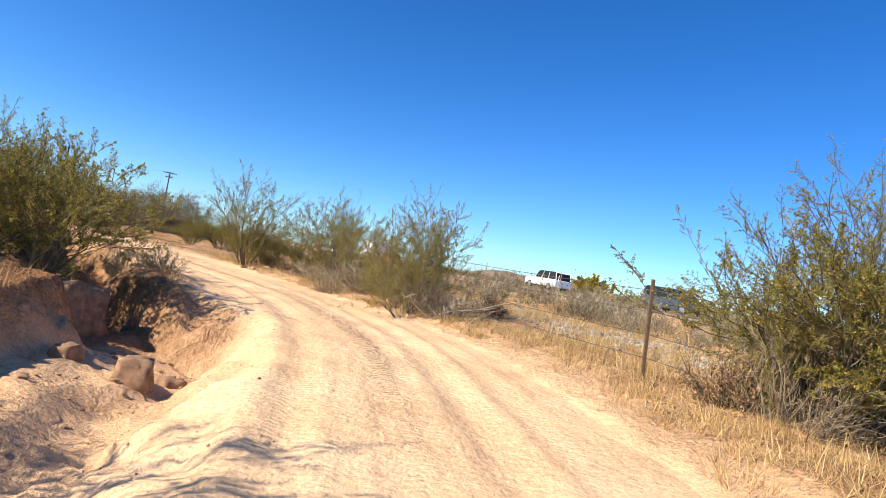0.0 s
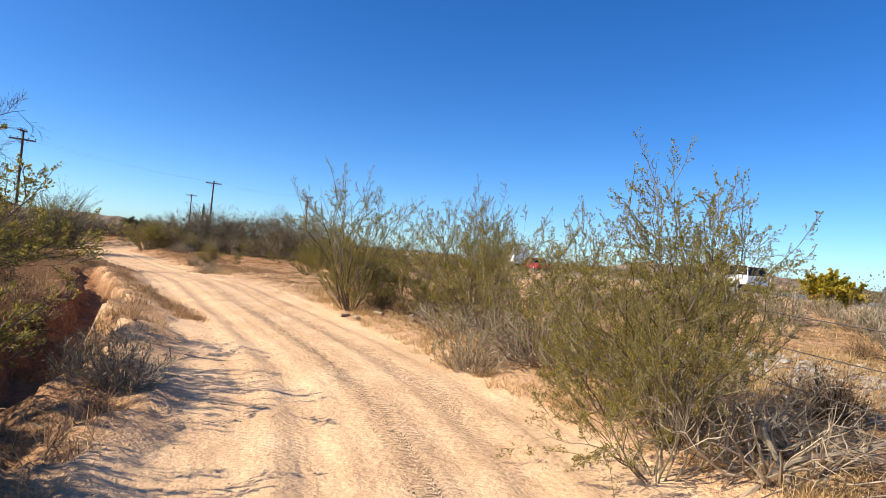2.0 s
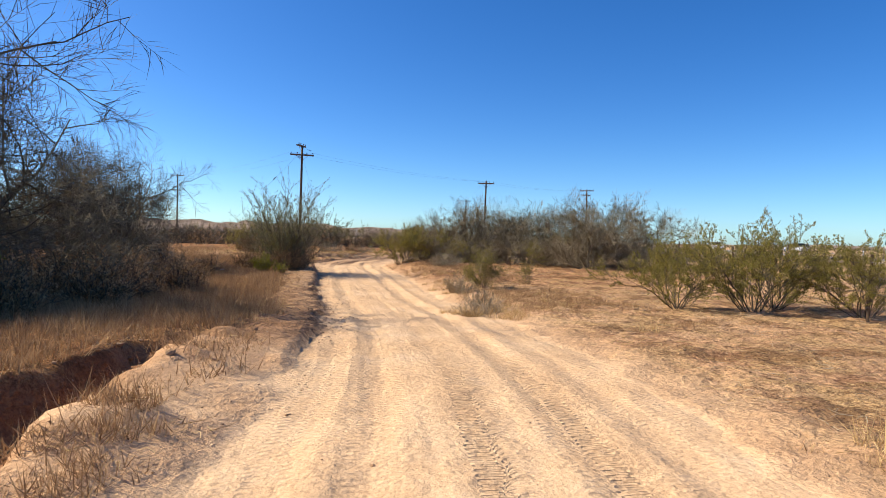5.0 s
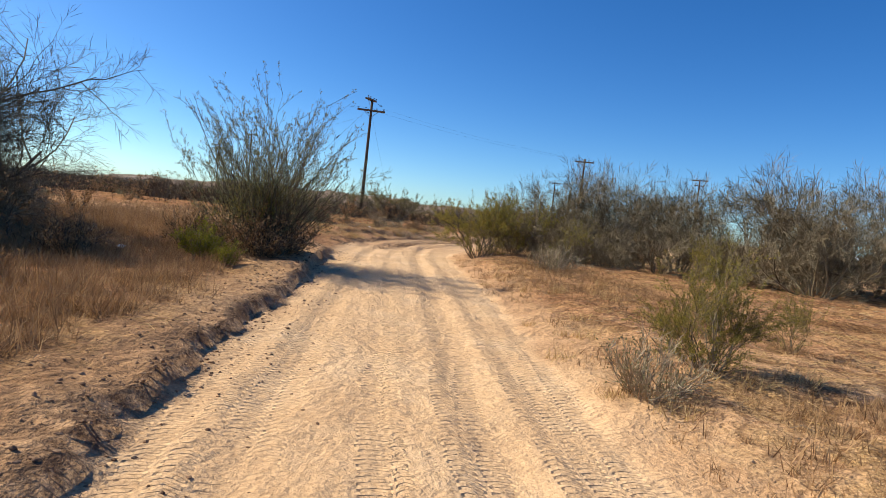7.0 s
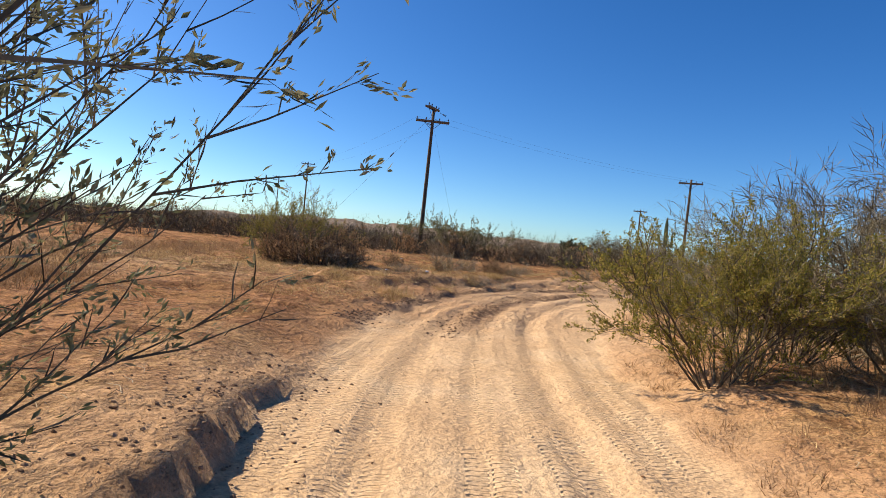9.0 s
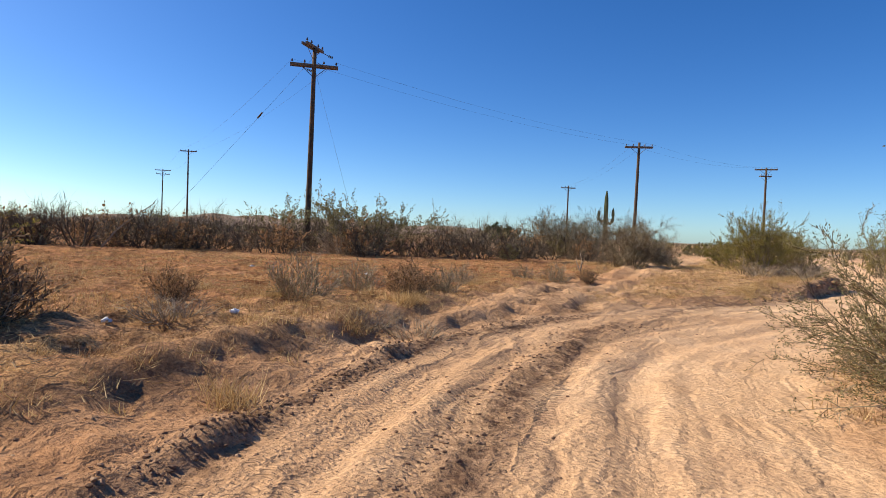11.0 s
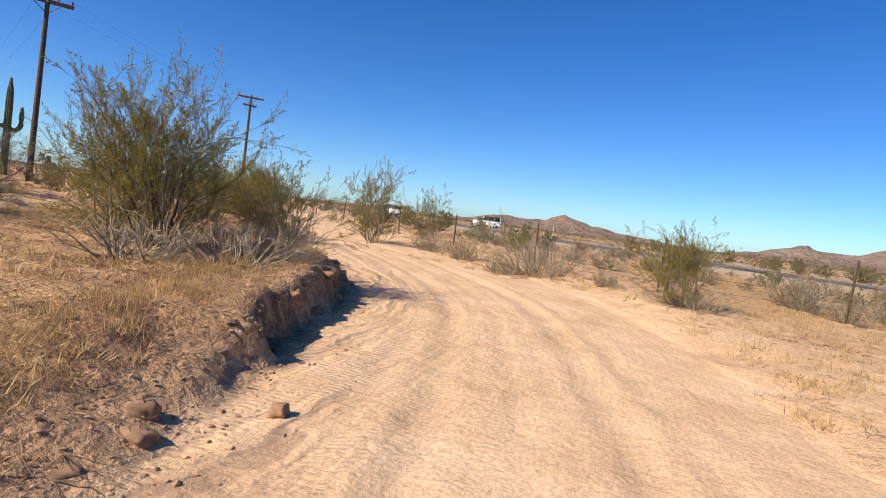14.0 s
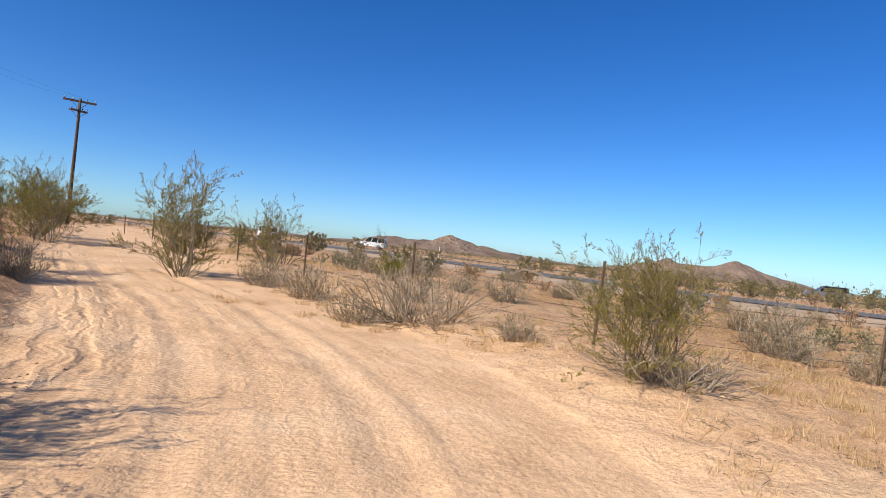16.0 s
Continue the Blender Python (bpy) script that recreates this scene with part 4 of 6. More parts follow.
# beside the track, from its start on
for key, x, y, size, turn, label in (
        ("creosote_full", -7.8, -27.6, 1.08, 0.3, "dense olive creosote bush above the gully wall"),
        ("creosote_tall", -12.2, -33.2, 0.85, 1.1, "tall creosote bush at the head of the gully"), 
        ("creosote_full", -9.9, -27.2, 0.9, 2.3, ""), ("creosote_full", -8.2, -27.0, 0.9, 5.3, ""), ("creosote_full", -7.0, -24.4, 1.1, 0.3, ""), ("creosote_wispy", -7.8, -25.9, 0.85, 3.3, ""), ("brown_shrub", -7.2, -26.0, 1.0, 1.0, ""), 
        ("creosote_full", -8.4, -25.2, 0.75, 4.0, ""),
        ("bursage", -5.0, -24.5, 1.15, 0.0, "grey twiggy bursage on the gully rim"), ("bursage", -4.9, -23.6, 1.0, 2.0, ""), ("brown_shrub", -6.9, -24.0, 1.2, 2.0, ""), ("bursage", -5.0, -25.8, 0.9, 1.1, ""),
        ("creosote_full", -6.7, -22.3, 0.95, 1.0, ""), ("brown_shrub", -6.9, -25.2, 1.1, 2.0, "dried brown shrub on the bank"), ("bursage", -7.2, -20.6, 1.2, 3.0, ""),
        ("creosote_wide", -7.0, -19.6, 0.72, 0.4, ""), ("creosote_full", -7.6, -16.2, 0.75, 1.9, ""),
        ("brown_shrub", -6.0, -18.2, 1.2, 4.0, ""), ("brown_shrub", -5.6, -21.2, 1.1, 1.4, ""),
        ("green_small", -7.0, -7.6, 1.6, 0.9, "bright green shrub under bare mesquite"), ("green_small", -8.4, -8.4, 1.5, 2.9, ""),
        ("brown_shrub", -5.6, -5.0, 1.6, 1.2, ""), ("brown_shrub", -4.8, -1.5, 1.4, 3.3, ""), ("brown_shrub", -7.0, -3.4, 1.7, 0.2, ""),
        ("brown_shrub", -6.4, 0.5, 1.5, 5.2, ""), ("bursage", -6.5, -13.2, 1.2, 0.6, ""), ("brown_shrub", -6.6, -10.2, 1.5, 0.6, ""), ("brown_shrub", -8.2, -6.4, 1.9, 2.6, ""), ("brown_shrub", -7.4, -5.4, 1.8, 4.6, ""), ("brown_shrub", -6.2, -7.2, 1.4, 1.6, ""), ("brown_shrub", -5.4, -3.2, 1.3, 3.6, ""), ("brown_shrub", -5.2, 1.6, 1.2, 2.6, ""), ("brown_shrub", -6.6, 3.4, 1.7, 0.6, ""), ("brown_shrub", -5.2, 4.2, 1.2, 5.6, ""),
        ("willow", -2.6, 7.0, 0.88, 0.5, "large spreading desert willow leaning over the track"), ("willow", -2.9, 7.4, 0.88, 2.9, ""),
        ("green_small", -3.4, 5.2, 0.75, 0.7, "low green shrub at the foot of a willow"), ("green_small", -2.8, 4.6, 0.5, 2.2, ""),
        ("brown_shrub", -4.3, 7.6, 1.2, 0.2, ""), ("brown_shrub", -2.6, 6.2, 1.5, 1.2, "dried twigs crowding the foot of a willow"), ("brown_shrub", -2.2, 7.0, 1.4, 3.2, ""), ("creosote_wispy", -2.7, 6.9, 0.7, 3.2, ""), ("brown_shrub", -3.8, 6.4, 1.3, 4.2, ""),
        ("creosote_wispy", -5.3, 25.6, 0.95, 0.3, "dark rounded creosote bush in open dry ground"), ("mesquite_low", -4.7, 25.8, 0.5, 1.3, ""), ("brown_shrub", -3.9, 25.7, 1.9, 2.3, ""), ("brown_shrub", -4.8, 25.1, 1.9, 4.3, ""), ("dead_low", -4.2, 25.3, 1.3, 4.3, ""), ("creosote_wispy", -6.4, 25.5, 0.85, 2.3, ""), ("brown_shrub", -5.9, 25.6, 1.9, 1.3, ""),
        ("brown_shrub", 1.3, 30.6, 0.95, 1.5, "small dried shrub among straw"), ("bursage", -0.7, 29.5, 1.5, 2.5, ""), ("brown_shrub", 1.4, 32.4, 1.2, 0.5, ""), ("dead_low", 1.3, 27.5, 0.8, 0.5, ""), ("dead_low", 0.6, 28.0, 0.7, 2.5, ""), ("brown_shrub", -2.6, 28.6, 0.9, 3.5, ""), ("dead_low", -2.0, 26.6, 0.8, 1.5, ""), ("bursage", 0.3, 31.9, 1.3, 0.5, ""), ("bursage", 2.2, 32.6, 1.1, 0.9, ""), ("dead_heap", -1.1, 49.1, 1.3, 0.5, ""), ("creosote_wispy", 0.2, 50.4, 1.25, 0.7, ""), ("creosote_wispy", -1.4, 50.6, 1.3, 2.7, ""), ("creosote_wispy", 2.2, 51.0, 1.1, 4.7, ""), ("creosote_wispy", -4.4, 52.0, 1.2, 5.7, ""),
        ("bursage", 6.5, 37.6, 1.2, 0.5, "grey bursage mound beside a faint trail"), ("bursage", 5.6, 38.3, 1.0, 1.5, ""), ("brown_shrub", 7.4, 37.2, 0.8, 2.5, ""),
        ("bursage", 3.0, 35.2, 1.0, 4.2, ""),
        ("creosote_wide", 15.9, 41.0, 0.98, 0.2, "broad creosote bush and dead wood on the cut bank"),
        ("creosote_wispy", 15.7, 41.8, 1.0, 4.2, ""), ("creosote_tall", 16.1, 41.4, 0.86, 2.2, ""), ("dead_heap", 16.9, 40.5, 0.6, 2.2, ""), ("creosote_wide", 17.5, 40.3, 0.72, 5.2, ""), ("dead_heap", 17.4, 39.9, 0.5, 1.2, "silvery dead branches hanging over the cut bank"), ("dead_low", 16.3, 39.7, 1.2, 0.4, ""), ("dead_low", 17.6, 41.2, 1.2, 3.4, ""), ("dead_low", 15.2, 40.0, 1.1, 2.4, ""),
        ("creosote_full", 21.6, 48.9, 0.9, 2.2, ""), ("creosote_wide", 22.6, 47.8, 0.8, 1.2, ""), ("creosote_wispy", 23.6, 49.6, 0.8, 3.2, ""), ("brown_shrub", 22.9, 48.6, 1.4, 3.2, ""), ("creosote_wide", 24.8, 52.4, 0.8, 1.2, ""), ("brown_shrub", 25.6, 54.0, 1.6, 3.2, ""), ("bursage", 23.4, 47.6, 1.4, 0.2, ""), ("creosote_full", 26.0, 57.0, 0.8, 0.2, ""), ("creosote_wide", 30.4, 59.0, 1.1, 0.2, ""), ("creosote_wide", 31.4, 61.4, 1.2, 2.2, ""), ("creosote_full", 32.8, 64.0, 1.3, 3.2, ""), ("creosote_wispy", 30.6, 60.4, 1.2, 4.2, ""), ("creosote_wispy", 20.0, 46.9, 0.7, 0.2, ""), ("creosote_full", 18.4, 47.6, 0.8, 1.2, ""),
        # right of the track
        ("creosote_tall", -3.2, -36.7, 0.84, 0.4, "big creosote bush beside a wire fence"), ("creosote_wide", -2.6, -37.6, 1.2, 1.4, ""), ("creosote_full", -2.7, -36.9, 1.15, 0.9, ""), ("creosote_tall", -2.4, -37.3, 0.95, 2.4, ""), ("creosote_wide", -3.6, -36.3, 0.7, 4.4, ""),
        ("dead_heap", -3.3, -36.5, 0.6, 3.4, "tangle of dead twigs under a creosote bush"), ("brown_shrub", -3.4, -35.8, 1.0, 2.4, ""), ("brown_shrub", -2.9, -36.4, 1.2, 4.4, ""),
        ("creosote_wide", -1.9, -29.4, 0.66, 0.7, "straggly creosote bush under a pale fallen branch"), ("creosote_wispy", -0.4, -28.6, 1.0, 2.6, ""), ("creosote_tall", -1.2, -29.1, 0.63, 2.6, ""),
        ("creosote_wispy", -0.1, -26.9, 0.82, 0.2, ""), ("creosote_wide", 0.7, -24.6, 0.95, 1.8, ""), ("creosote_wispy", 1.5, -23.4, 0.92, 3.0, ""),
        ("creosote_tall", 2.3, -21.9, 0.90, 2.0, "tall half-bare creosote bush beside the track"),
        ("creosote_tall", 1.0, -19.2, 1.0, 4.71, "tall airy creosote bush at the track's edge"), ("creosote_full", 2.1, -18.5, 0.75, 1.6, ""),
        ("creosote_full", 2.8, -18.2, 0.6, 0.9, ""),
        ("dead_low", -1.2, -29.9, 1.2, 0.4, ""), ("brown_shrub", 0.6, -25.4, 0.9, 0.3, ""), ("brown_shrub", 1.4, -24.2, 1.0, 1.3, ""), ("brown_shrub", 0.3, -26.8, 0.8, 2.3, ""), ("bursage", 1.9, -22.6, 0.9, 3.3, ""), ("brown_shrub", 2.6, -21.0, 1.0, 4.3, ""), ("dead_low", 1.5, -22.4, 1.2, 5.3, ""), ("dead_low", 0.9, -23.6, 1.2, 0.8, ""), ("brown_shrub", 1.9, -19.4, 0.9, 1.8, ""), ("creosote_full", 2.6, -20.2, 0.5, 2.8, ""), ("creosote_full", 1.7, -24.6, 0.5, 3.8, ""), ("creosote_full", 0.6, -27.6, 0.5, 4.8, ""), ("creosote_full", -0.9, -28.2, 0.5, 5.8, ""), ("brown_shrub", 3.4, -19.6, 1.1, 1.1, ""), ("dead_heap", 0.5, -26.0, 0.85, 2.4, "tangle of dead grey branches under creosote"), ("dead_heap", -0.6, -29.3, 0.75, 1.4, ""), ("dead_low", 0.4, -27.6, 1.3, 1.4, ""), ("bursage", -0.6, -25.6, 1.1, 0.4, ""), ("brown_shrub", 1.6, -20.6, 0.7, 2.2, ""),
        ("creosote_full", 7.6, -6.2, 1.0, 0.5, "green creosote bush by a fence post"), ("creosote_full", 9.2, -7.4, 0.8, 1.5, ""), ("creosote_full", 6.3, -5.4, 0.8, 2.5, ""), ("creosote_full", 8.6, -5.6, 0.9, 3.5, ""),
        ("creosote_wispy", 3.2, -0.3, 0.52, 0.2, "small airy yellow-green shrub on bare sand"), ("creosote_full", 3.25, -0.2, 0.42, 1.2, ""), ("creosote_wispy", 5.2, 1.3, 0.3, 3.2, ""), ("bursage", 2.3, -1.0, 1.0, 2.2, ""), ("bursage", 1.95, -4.8, 0.9, 1.2, "grey twiggy bursage at the track's edge"), ("dead_low", 1.7, -5.6, 0.75, 0.9, "fallen grey twigs among straw"),
        ("creosote_full", 9.5, 0.9, 0.6, 0.2, ""), ("bursage", 3.8, 8.5, 1.1, 0.4, "grey snag of dead twigs"),
        ("creosote_wide", 5.4, 11.2, 0.62, 0.8, ""), ("creosote_wide", 8.8, 10.4, 0.6, 2.8, ""), ("creosote_full", 2.7, 12.6, 0.95, 0.8, "green creosote bush at the foot of bare mesquites"), ("creosote_full", 3.9, 13.4, 0.9, 3.8, ""),
        ("bursage", 4.4, 9.6, 1.2, 1.0, ""), ("creosote_wispy", 3.0, 12.6, 0.75, 2.0, ""),
        ("creosote_wide", 24.9, 36.3, 0.8, 0.9, "creosote bush with silvery bare stems by the fence"), ("creosote_wispy", 24.8, 36.5, 0.66, 2.9, ""), ("dead_heap", 24.9, 36.3, 0.42, 2.2, "grey dead twigs round the foot of a creosote bush"), ("dead_low", 24.8, 36.0, 1.2, 0.1, ""),
        ("bursage", 27.9, 44.3, 1.5, 0.3, ""), ("dead_heap", 26.9, 40.8, 1.15, 0.8, "heap of silvery dead branches against the fence"), ("bursage", 26.0, 41.6, 1.1, 0.2, ""),
        ("bursage", 26.2, 38.6, 0.9, 2.2, ""), ("bursage", 29.3, 42.2, 1.2, 1.2, ""),
        ("creosote_wispy", 27.6, 48.2, 1.15, 0.4, "wispy creosote bush at the track's edge"), ("creosote_wide", 31.6, 49.0, 1.0, 1.3, ""), ("bursage", 28.6, 46.4, 1.3, 0.2, ""),
        ("creosote_full", 28.3, 49.1, 0.7, 2.3, ""),
        ("green_small", 27.0, 32.0, 0.55, 0.1, ""), ("bursage", 28.0, 33.6, 1.0, 0.1, ""), ("bursage", 33.0, 41.5, 1.4, 0.7, "pale bursage mound beyond the fence"), ("green_small", 34.0, 46.0, 1.0, 1.7, ""),
        ("gold_bush", 23.0, -21.5, 1.25, 0.4, "rounded bush covered in yellow blossom beyond the fence")):
    plant(key, x, y, size, turn, label)
for key, x, y, size, turn, label in (
        ("mesquite_dark", -10.4, -4.4, 1.55, 0.4, "tall dark leafless mesquite tree"), ("mesquite_dark", -8.9, 6.4, 1.05, 1.0, ""), ("mesquite_low", -8.0, 6.0, 1.0, 3.4, ""), ("mesquite_low", -9.6, 8.2, 1.1, 0.4, ""), ("mesquite_dark", -11.5, -8.5, 0.9, 2.4, ""), ("mesquite_dark", -9.3, -5.6, 1.0, 4.4, ""), ("mesquite_dark", -9.5, 5.2, 0.95, 5.4, ""), ("mesquite_low", -8.6, -6.2, 1.1, 3.4, ""), ("mesquite", -8.2, -1.0, 1.2, 1.4, ""),
        ("mesquite_low", -7.4, 1.2, 0.9, 0.4, ""), ("mesquite_low", -8.6, -4.2, 1.1, 1.4, ""), ("mesquite_low", -10.5, -7.2, 1.0, 2.1, ""),
        ("mesquite", 6.4, 14.8, 1.15, 0.3, "bare grey mesquite beyond a sandy clearing"), ("mesquite_low", 4.8, 12.6, 0.95, 0.9, ""), ("mesquite_low", 8.2, 12.0, 1.1, 2.9, ""),
        ("mesquite", 12.0, 12.2, 1.3, 2.1, ""), ("mesquite", 13.8, 10.2, 1.2, 3.3, ""), ("mesquite", 11.2, 9.0, 0.9, 5.0, ""), ("mesquite_low", 10.2, 11.2, 1.0, 5.5, ""),
        ("mesquite_low", 13.0, 8.2, 0.9, 4.5, ""), ("mesquite_low", 6.6, 12.0, 0.7, 0.5, ""), ("mesquite_low", 12.0, 10.6, 0.9, 2.5, ""), ("mesquite_low", 15.4, 9.4, 0.9, 3.5, ""), ("mesquite_low", 7.0, 14.6, 1.1, 4.5, ""), ("mesquite", 8.6, 16.6, 1.25, 4.0, ""), ("mesquite", 10.2, 14.6, 1.15, 1.0, ""),
        ("palo_verde", 5.9, 22.6, 1.0, 0.2, "olive palo verde with a cloud of thin twigs at the bend"), ("palo_verde", 6.9, 19.6, 0.8, 1.9, ""),
        ("mesquite_low", 6.4, 22.4, 0.6, 0.2, ""), ("palo_verde", 6.8, 24.6, 0.85, 3.9, ""), ("palo_verde", 5.9, 21.2, 0.7, 4.9, ""), ("mesquite_low", -10.8, 11.4, 0.9, 2.4, ""), ("mesquite_dark", -10.6, 9.6, 0.8, 3.3, ""),
        ("mesquite", 13.4, 53.5, 1.0, 0.9, ""), ("mesquite", 12.9, 46.2, 0.85, 1.9, ""), ("mesquite_low", 14.0, 46.7, 0.8, 0.9, ""), ("mesquite_low", 12.0, 45.9, 0.8, 2.9, ""), ("mesquite", 12.2, 58.5, 1.1, 2.9, ""), ("mesquite_low", 12.4, 52.0, 0.9, 3.9, ""),
        ("mesquite_low", 16.0, 49.6, 0.6, 4.9, ""), ("mesquite", 17.4, 55.5, 0.8, 5.9, "")):
    plant(key, x, y, size, turn, label, "mesquite trees")

# belt of scrub across the open ground ahead of the bend
rng = random.Random(77)
for k in range(150):
    f = k / 149
    x = -38 + 50 * f + rng.gauss(0, 0.9)
    y = 41.5 + 8.5 * f + abs(rng.gauss(0, 4.5)) - 24 * max(0, 0.35 - f)
    if math.hypot(x + 3.2, y - 52.6) < 0.8:
        continue
    plant(rng.choice(("far_thicket", "far_thicket", "far_thicket", "far_thicket", "far_thicket", "far_brush", "far_brush")), x, y, rng.uniform(0.8, 1.75), rng.uniform(0, 6), group="scrub belt")
for k in range(34):
    x, y = rng.uniform(-34, 10), rng.uniform(50, 80)
    plant(rng.choice(("creosote_mid", "far_mesquite", "far_mesquite", "far_mesquite", "far_mesquite")), x, y, rng.uniform(0.8, 1.15), rng.uniform(0, 6), group="scrub belt")
# low shrubs between the fence and the highway
for k in range(300):
    v, u = rng.uniform(-48, 75), rng.uniform(1.5, 19)
    x, y = FENCE_N[0] * (u + FENCE_C) + 0.3987 * v, FENCE_N[1] * (u + FENCE_C) + 0.9171 * v
    if 2 < u < 5.6 and -36 < v < -20:
        continue
    plant(rng.choice(("far_grey", "far_grey", "far_grey", "far_brush") if u > 8 else ("far_grey", "far_grey", "bursage", "bursage", "brown_shrub")), x, y, rng.uniform(0.6, 1.2) * (0.7 if u > 8 else 1), rng.uniform(0, 6), group="roadside shrubs")
for k in range(44):
    v, u = rng.uniform(-38, -8), rng.uniform(5.8, 15)
    x, y = FENCE_N[0] * (u + FENCE_C) + 0.3987 * v, FENCE_N[1] * (u + FENCE_C) + 0.9171 * v
    plant("bursage", x, y, rng.uniform(1.1, 2.1), rng.uniform(0, 6), "pale grey bursage mound beyond the fence", "roadside shrubs")
for k in range(26):
    v, u = rng.uniform(30, 62), rng.uniform(1.0, 14)
    x, y = FENCE_N[0] * (u + FENCE_C) + 0.3987 * v, FENCE_N[1] * (u + FENCE_C) + 0.9171 * v
    plant(rng.choice(("bursage", "bursage", "far_grey")), x, y, rng.uniform(0.9, 1.7), rng.uniform(0, 6), group="roadside shrubs")
# shrubs of the plain on the left
for k in range(260):
    x, y = rng.uniform(-52, -9), rng.uniform(-34, 47)
    if x > -11 and -10 < y < 4 or (x > -14 and 14 < y) or nearest(x, y, ROAD)[1][0] < 8:
        continue
    plant(rng.choice(("far_grey", "far_brush", "far_brush", "far_creosote", "far_thicket")), x, y, rng.uniform(0.6, 1.1), rng.uniform(0, 6), group="plain shrubs")
# beyond the clearing on the right
for k in range(60):
    x, y = rng.uniform(7, 40), rng.uniform(12, 34)
    if x > 15 and y > 20:
        continue
    if nearest(x, y, ROAD)[1][0] < 6.5 or (x * FENCE_N[0] + y * FENCE_N[1] - FENCE_C) > 18:
        continue
    plant(rng.choice(("far_grey", "far_brush", "far_creosote", "far_thicket")), x, y, rng.uniform(0.6, 1.0), rng.uniform(0, 6), group="plain shrubs")

# both sides of the track where it runs on to the hills
for k in range(230):
    x, y = rng.uniform(6, 85), rng.uniform(46, 125)
    away = nearest(x, y, ROAD)[1][0]
    u = x * FENCE_N[0] + y * FENCE_N[1] - FENCE_C
    if away < 5 or away > 34 or u > 17 or math.hypot(x - 23.4, y - 70.1) < 1.5 or math.hypot(x - 26.1, y - 83.8) < 1.5:
        continue
    plant(rng.choice(("far_grey", "far_brush", "far_creosote", "far_creosote", "far_thicket", "far_mesquite")), x, y, rng.uniform(0.6, 1.05), rng.uniform(0, 6), group="plain shrubs")
# two dark leafy trees far across the plain
kind("leafy_tree", bare_tree("leafy_tree", "dark green leafy tree far across the plain", 27, 4.6, 4.4, 5, BARK_DARK, 3, 5, 1.0, 0.0, 4, FAR_GREEN))
for x, y, size in ((20.2, 116.5, 0.9), (23.0, 118.5, 0.8)):
    plant("leafy_tree", x, y, size, x, group="far trees")
# across the highway
for k in range(150):
    v, u = rng.uniform(-48, 90), rng.uniform(33, 58)
    x, y = FENCE_N[0] * (u + FENCE_C) + 0.3987 * v, FENCE_N[1] * (u + FENCE_C) + 0.9171 * v
    plant(rng.choice(("far_grey", "far_brush", "far_creosote", "far_creosote")), x, y, rng.uniform(0.6, 1.1), rng.uniform(0, 6), group="roadside shrubs")


def far_scrub():
    """Scrub of the plain out to the hills, too small to count."""
    rng = random.Random(5)
    pts = []
    while len(pts) < 14000:
        r = 30 * (38 ** rng.random())
        a = rng.uniform(0, 2 * math.pi)
        pts.append((10 + r * math.sin(a), 10 + r * math.cos(a), r))
    xs, ys = np.array([p[0] for p in pts]), np.array([p[1] for p in pts])
    zs = land(xs, ys)
    dist = nearest(xs, ys, ROAD)[1]
    keep = [True] * len(pts)
    for line, wide in ((HIGHWAY, 7), (SIDE_ROAD, 7)):
        dd = nearest(xs, ys, line)[1]
        keep = [k and q > wide for k, q in zip(keep, dd)]
    b = Build()
    for (x, y, r), z, dr, ok in zip(pts, zs, dist, keep):
        if not ok or dr < 24:
            continue
        h, w = rng.uniform(0.6, 1.9) * (1 + r / 900), rng.uniform(0.9, 2.4) * (1 + r / 500)
        n = 28 if dr < 70 else 15 if dr < 160 else 8
        big = 0.42 + dr / 110
        for _ in range(n):
            az, q = rng.uniform(0, 6.283), math.sqrt(rng.random())
            hh = h * (0.05 + 0.95 * rng.random()) * (1 - 0.35 * q * q)
            p = Vector((x + w * 0.5 * q * math.cos(az), y + w * 0.5 * q * math.sin(az), z + hh))
            d = Vector((math.cos(az) * q, math.sin(az) * q, rng.uniform(0.3, 1.2))).normalized()
            b.leaf(p, d, 0.22 * big * rng.uniform(0.6, 1.3), 0.05 * big * rng.uniform(0.6, 1.3), rng)
    tagged(part("far_scrub", b, SCRUB, None), "olive and brown scrub scattered over the plain", "scrub", kind="stuff")


def grass(name, label, mat, seed, spots, blades, height, flop, broad=1.0):
    """Tufts of dry grass, one mesh for each sort."""
    rng = random.Random(seed)
    b = Build()
    xs, ys = np.array([p[0] for p in spots]), np.array([p[1] for p in spots])
    zs = land(xs, ys)
    for (x, y, k), z in zip(spots, zs):
        for _ in range(blades):
            az, th = rng.uniform(0, 6.283), radians(flop) * rng.random() ** 0.6
            r, a2 = 0.2 * k * math.sqrt(rng.random()), rng.uniform(0, 6.283)
            px, py = x + r * math.cos(a2), y + r * math.sin(a2)
            ln = height * k * rng.uniform(0.35, 1.15)
            w = 0.0034 * broad * (0.6 + 0.6 * k) * rng.uniform(0.7, 1.5)
            wx, wy = -math.sin(a2 * 2.7) * w, math.cos(a2 * 2.7) * w
            n = len(b.v)
            b.v += [(px - wx, py - wy, z - 0.02), (px + wx, py + wy, z - 0.02), (px + math.cos(az) * math.sin(th) * ln, py + math.sin(az) * math.sin(th) * ln, z + math.cos(th) * ln)]
            b.f.append((n, n + 1, n + 2))
    tagged(part(name, b, mat, None), label, "grass", kind="stuff")


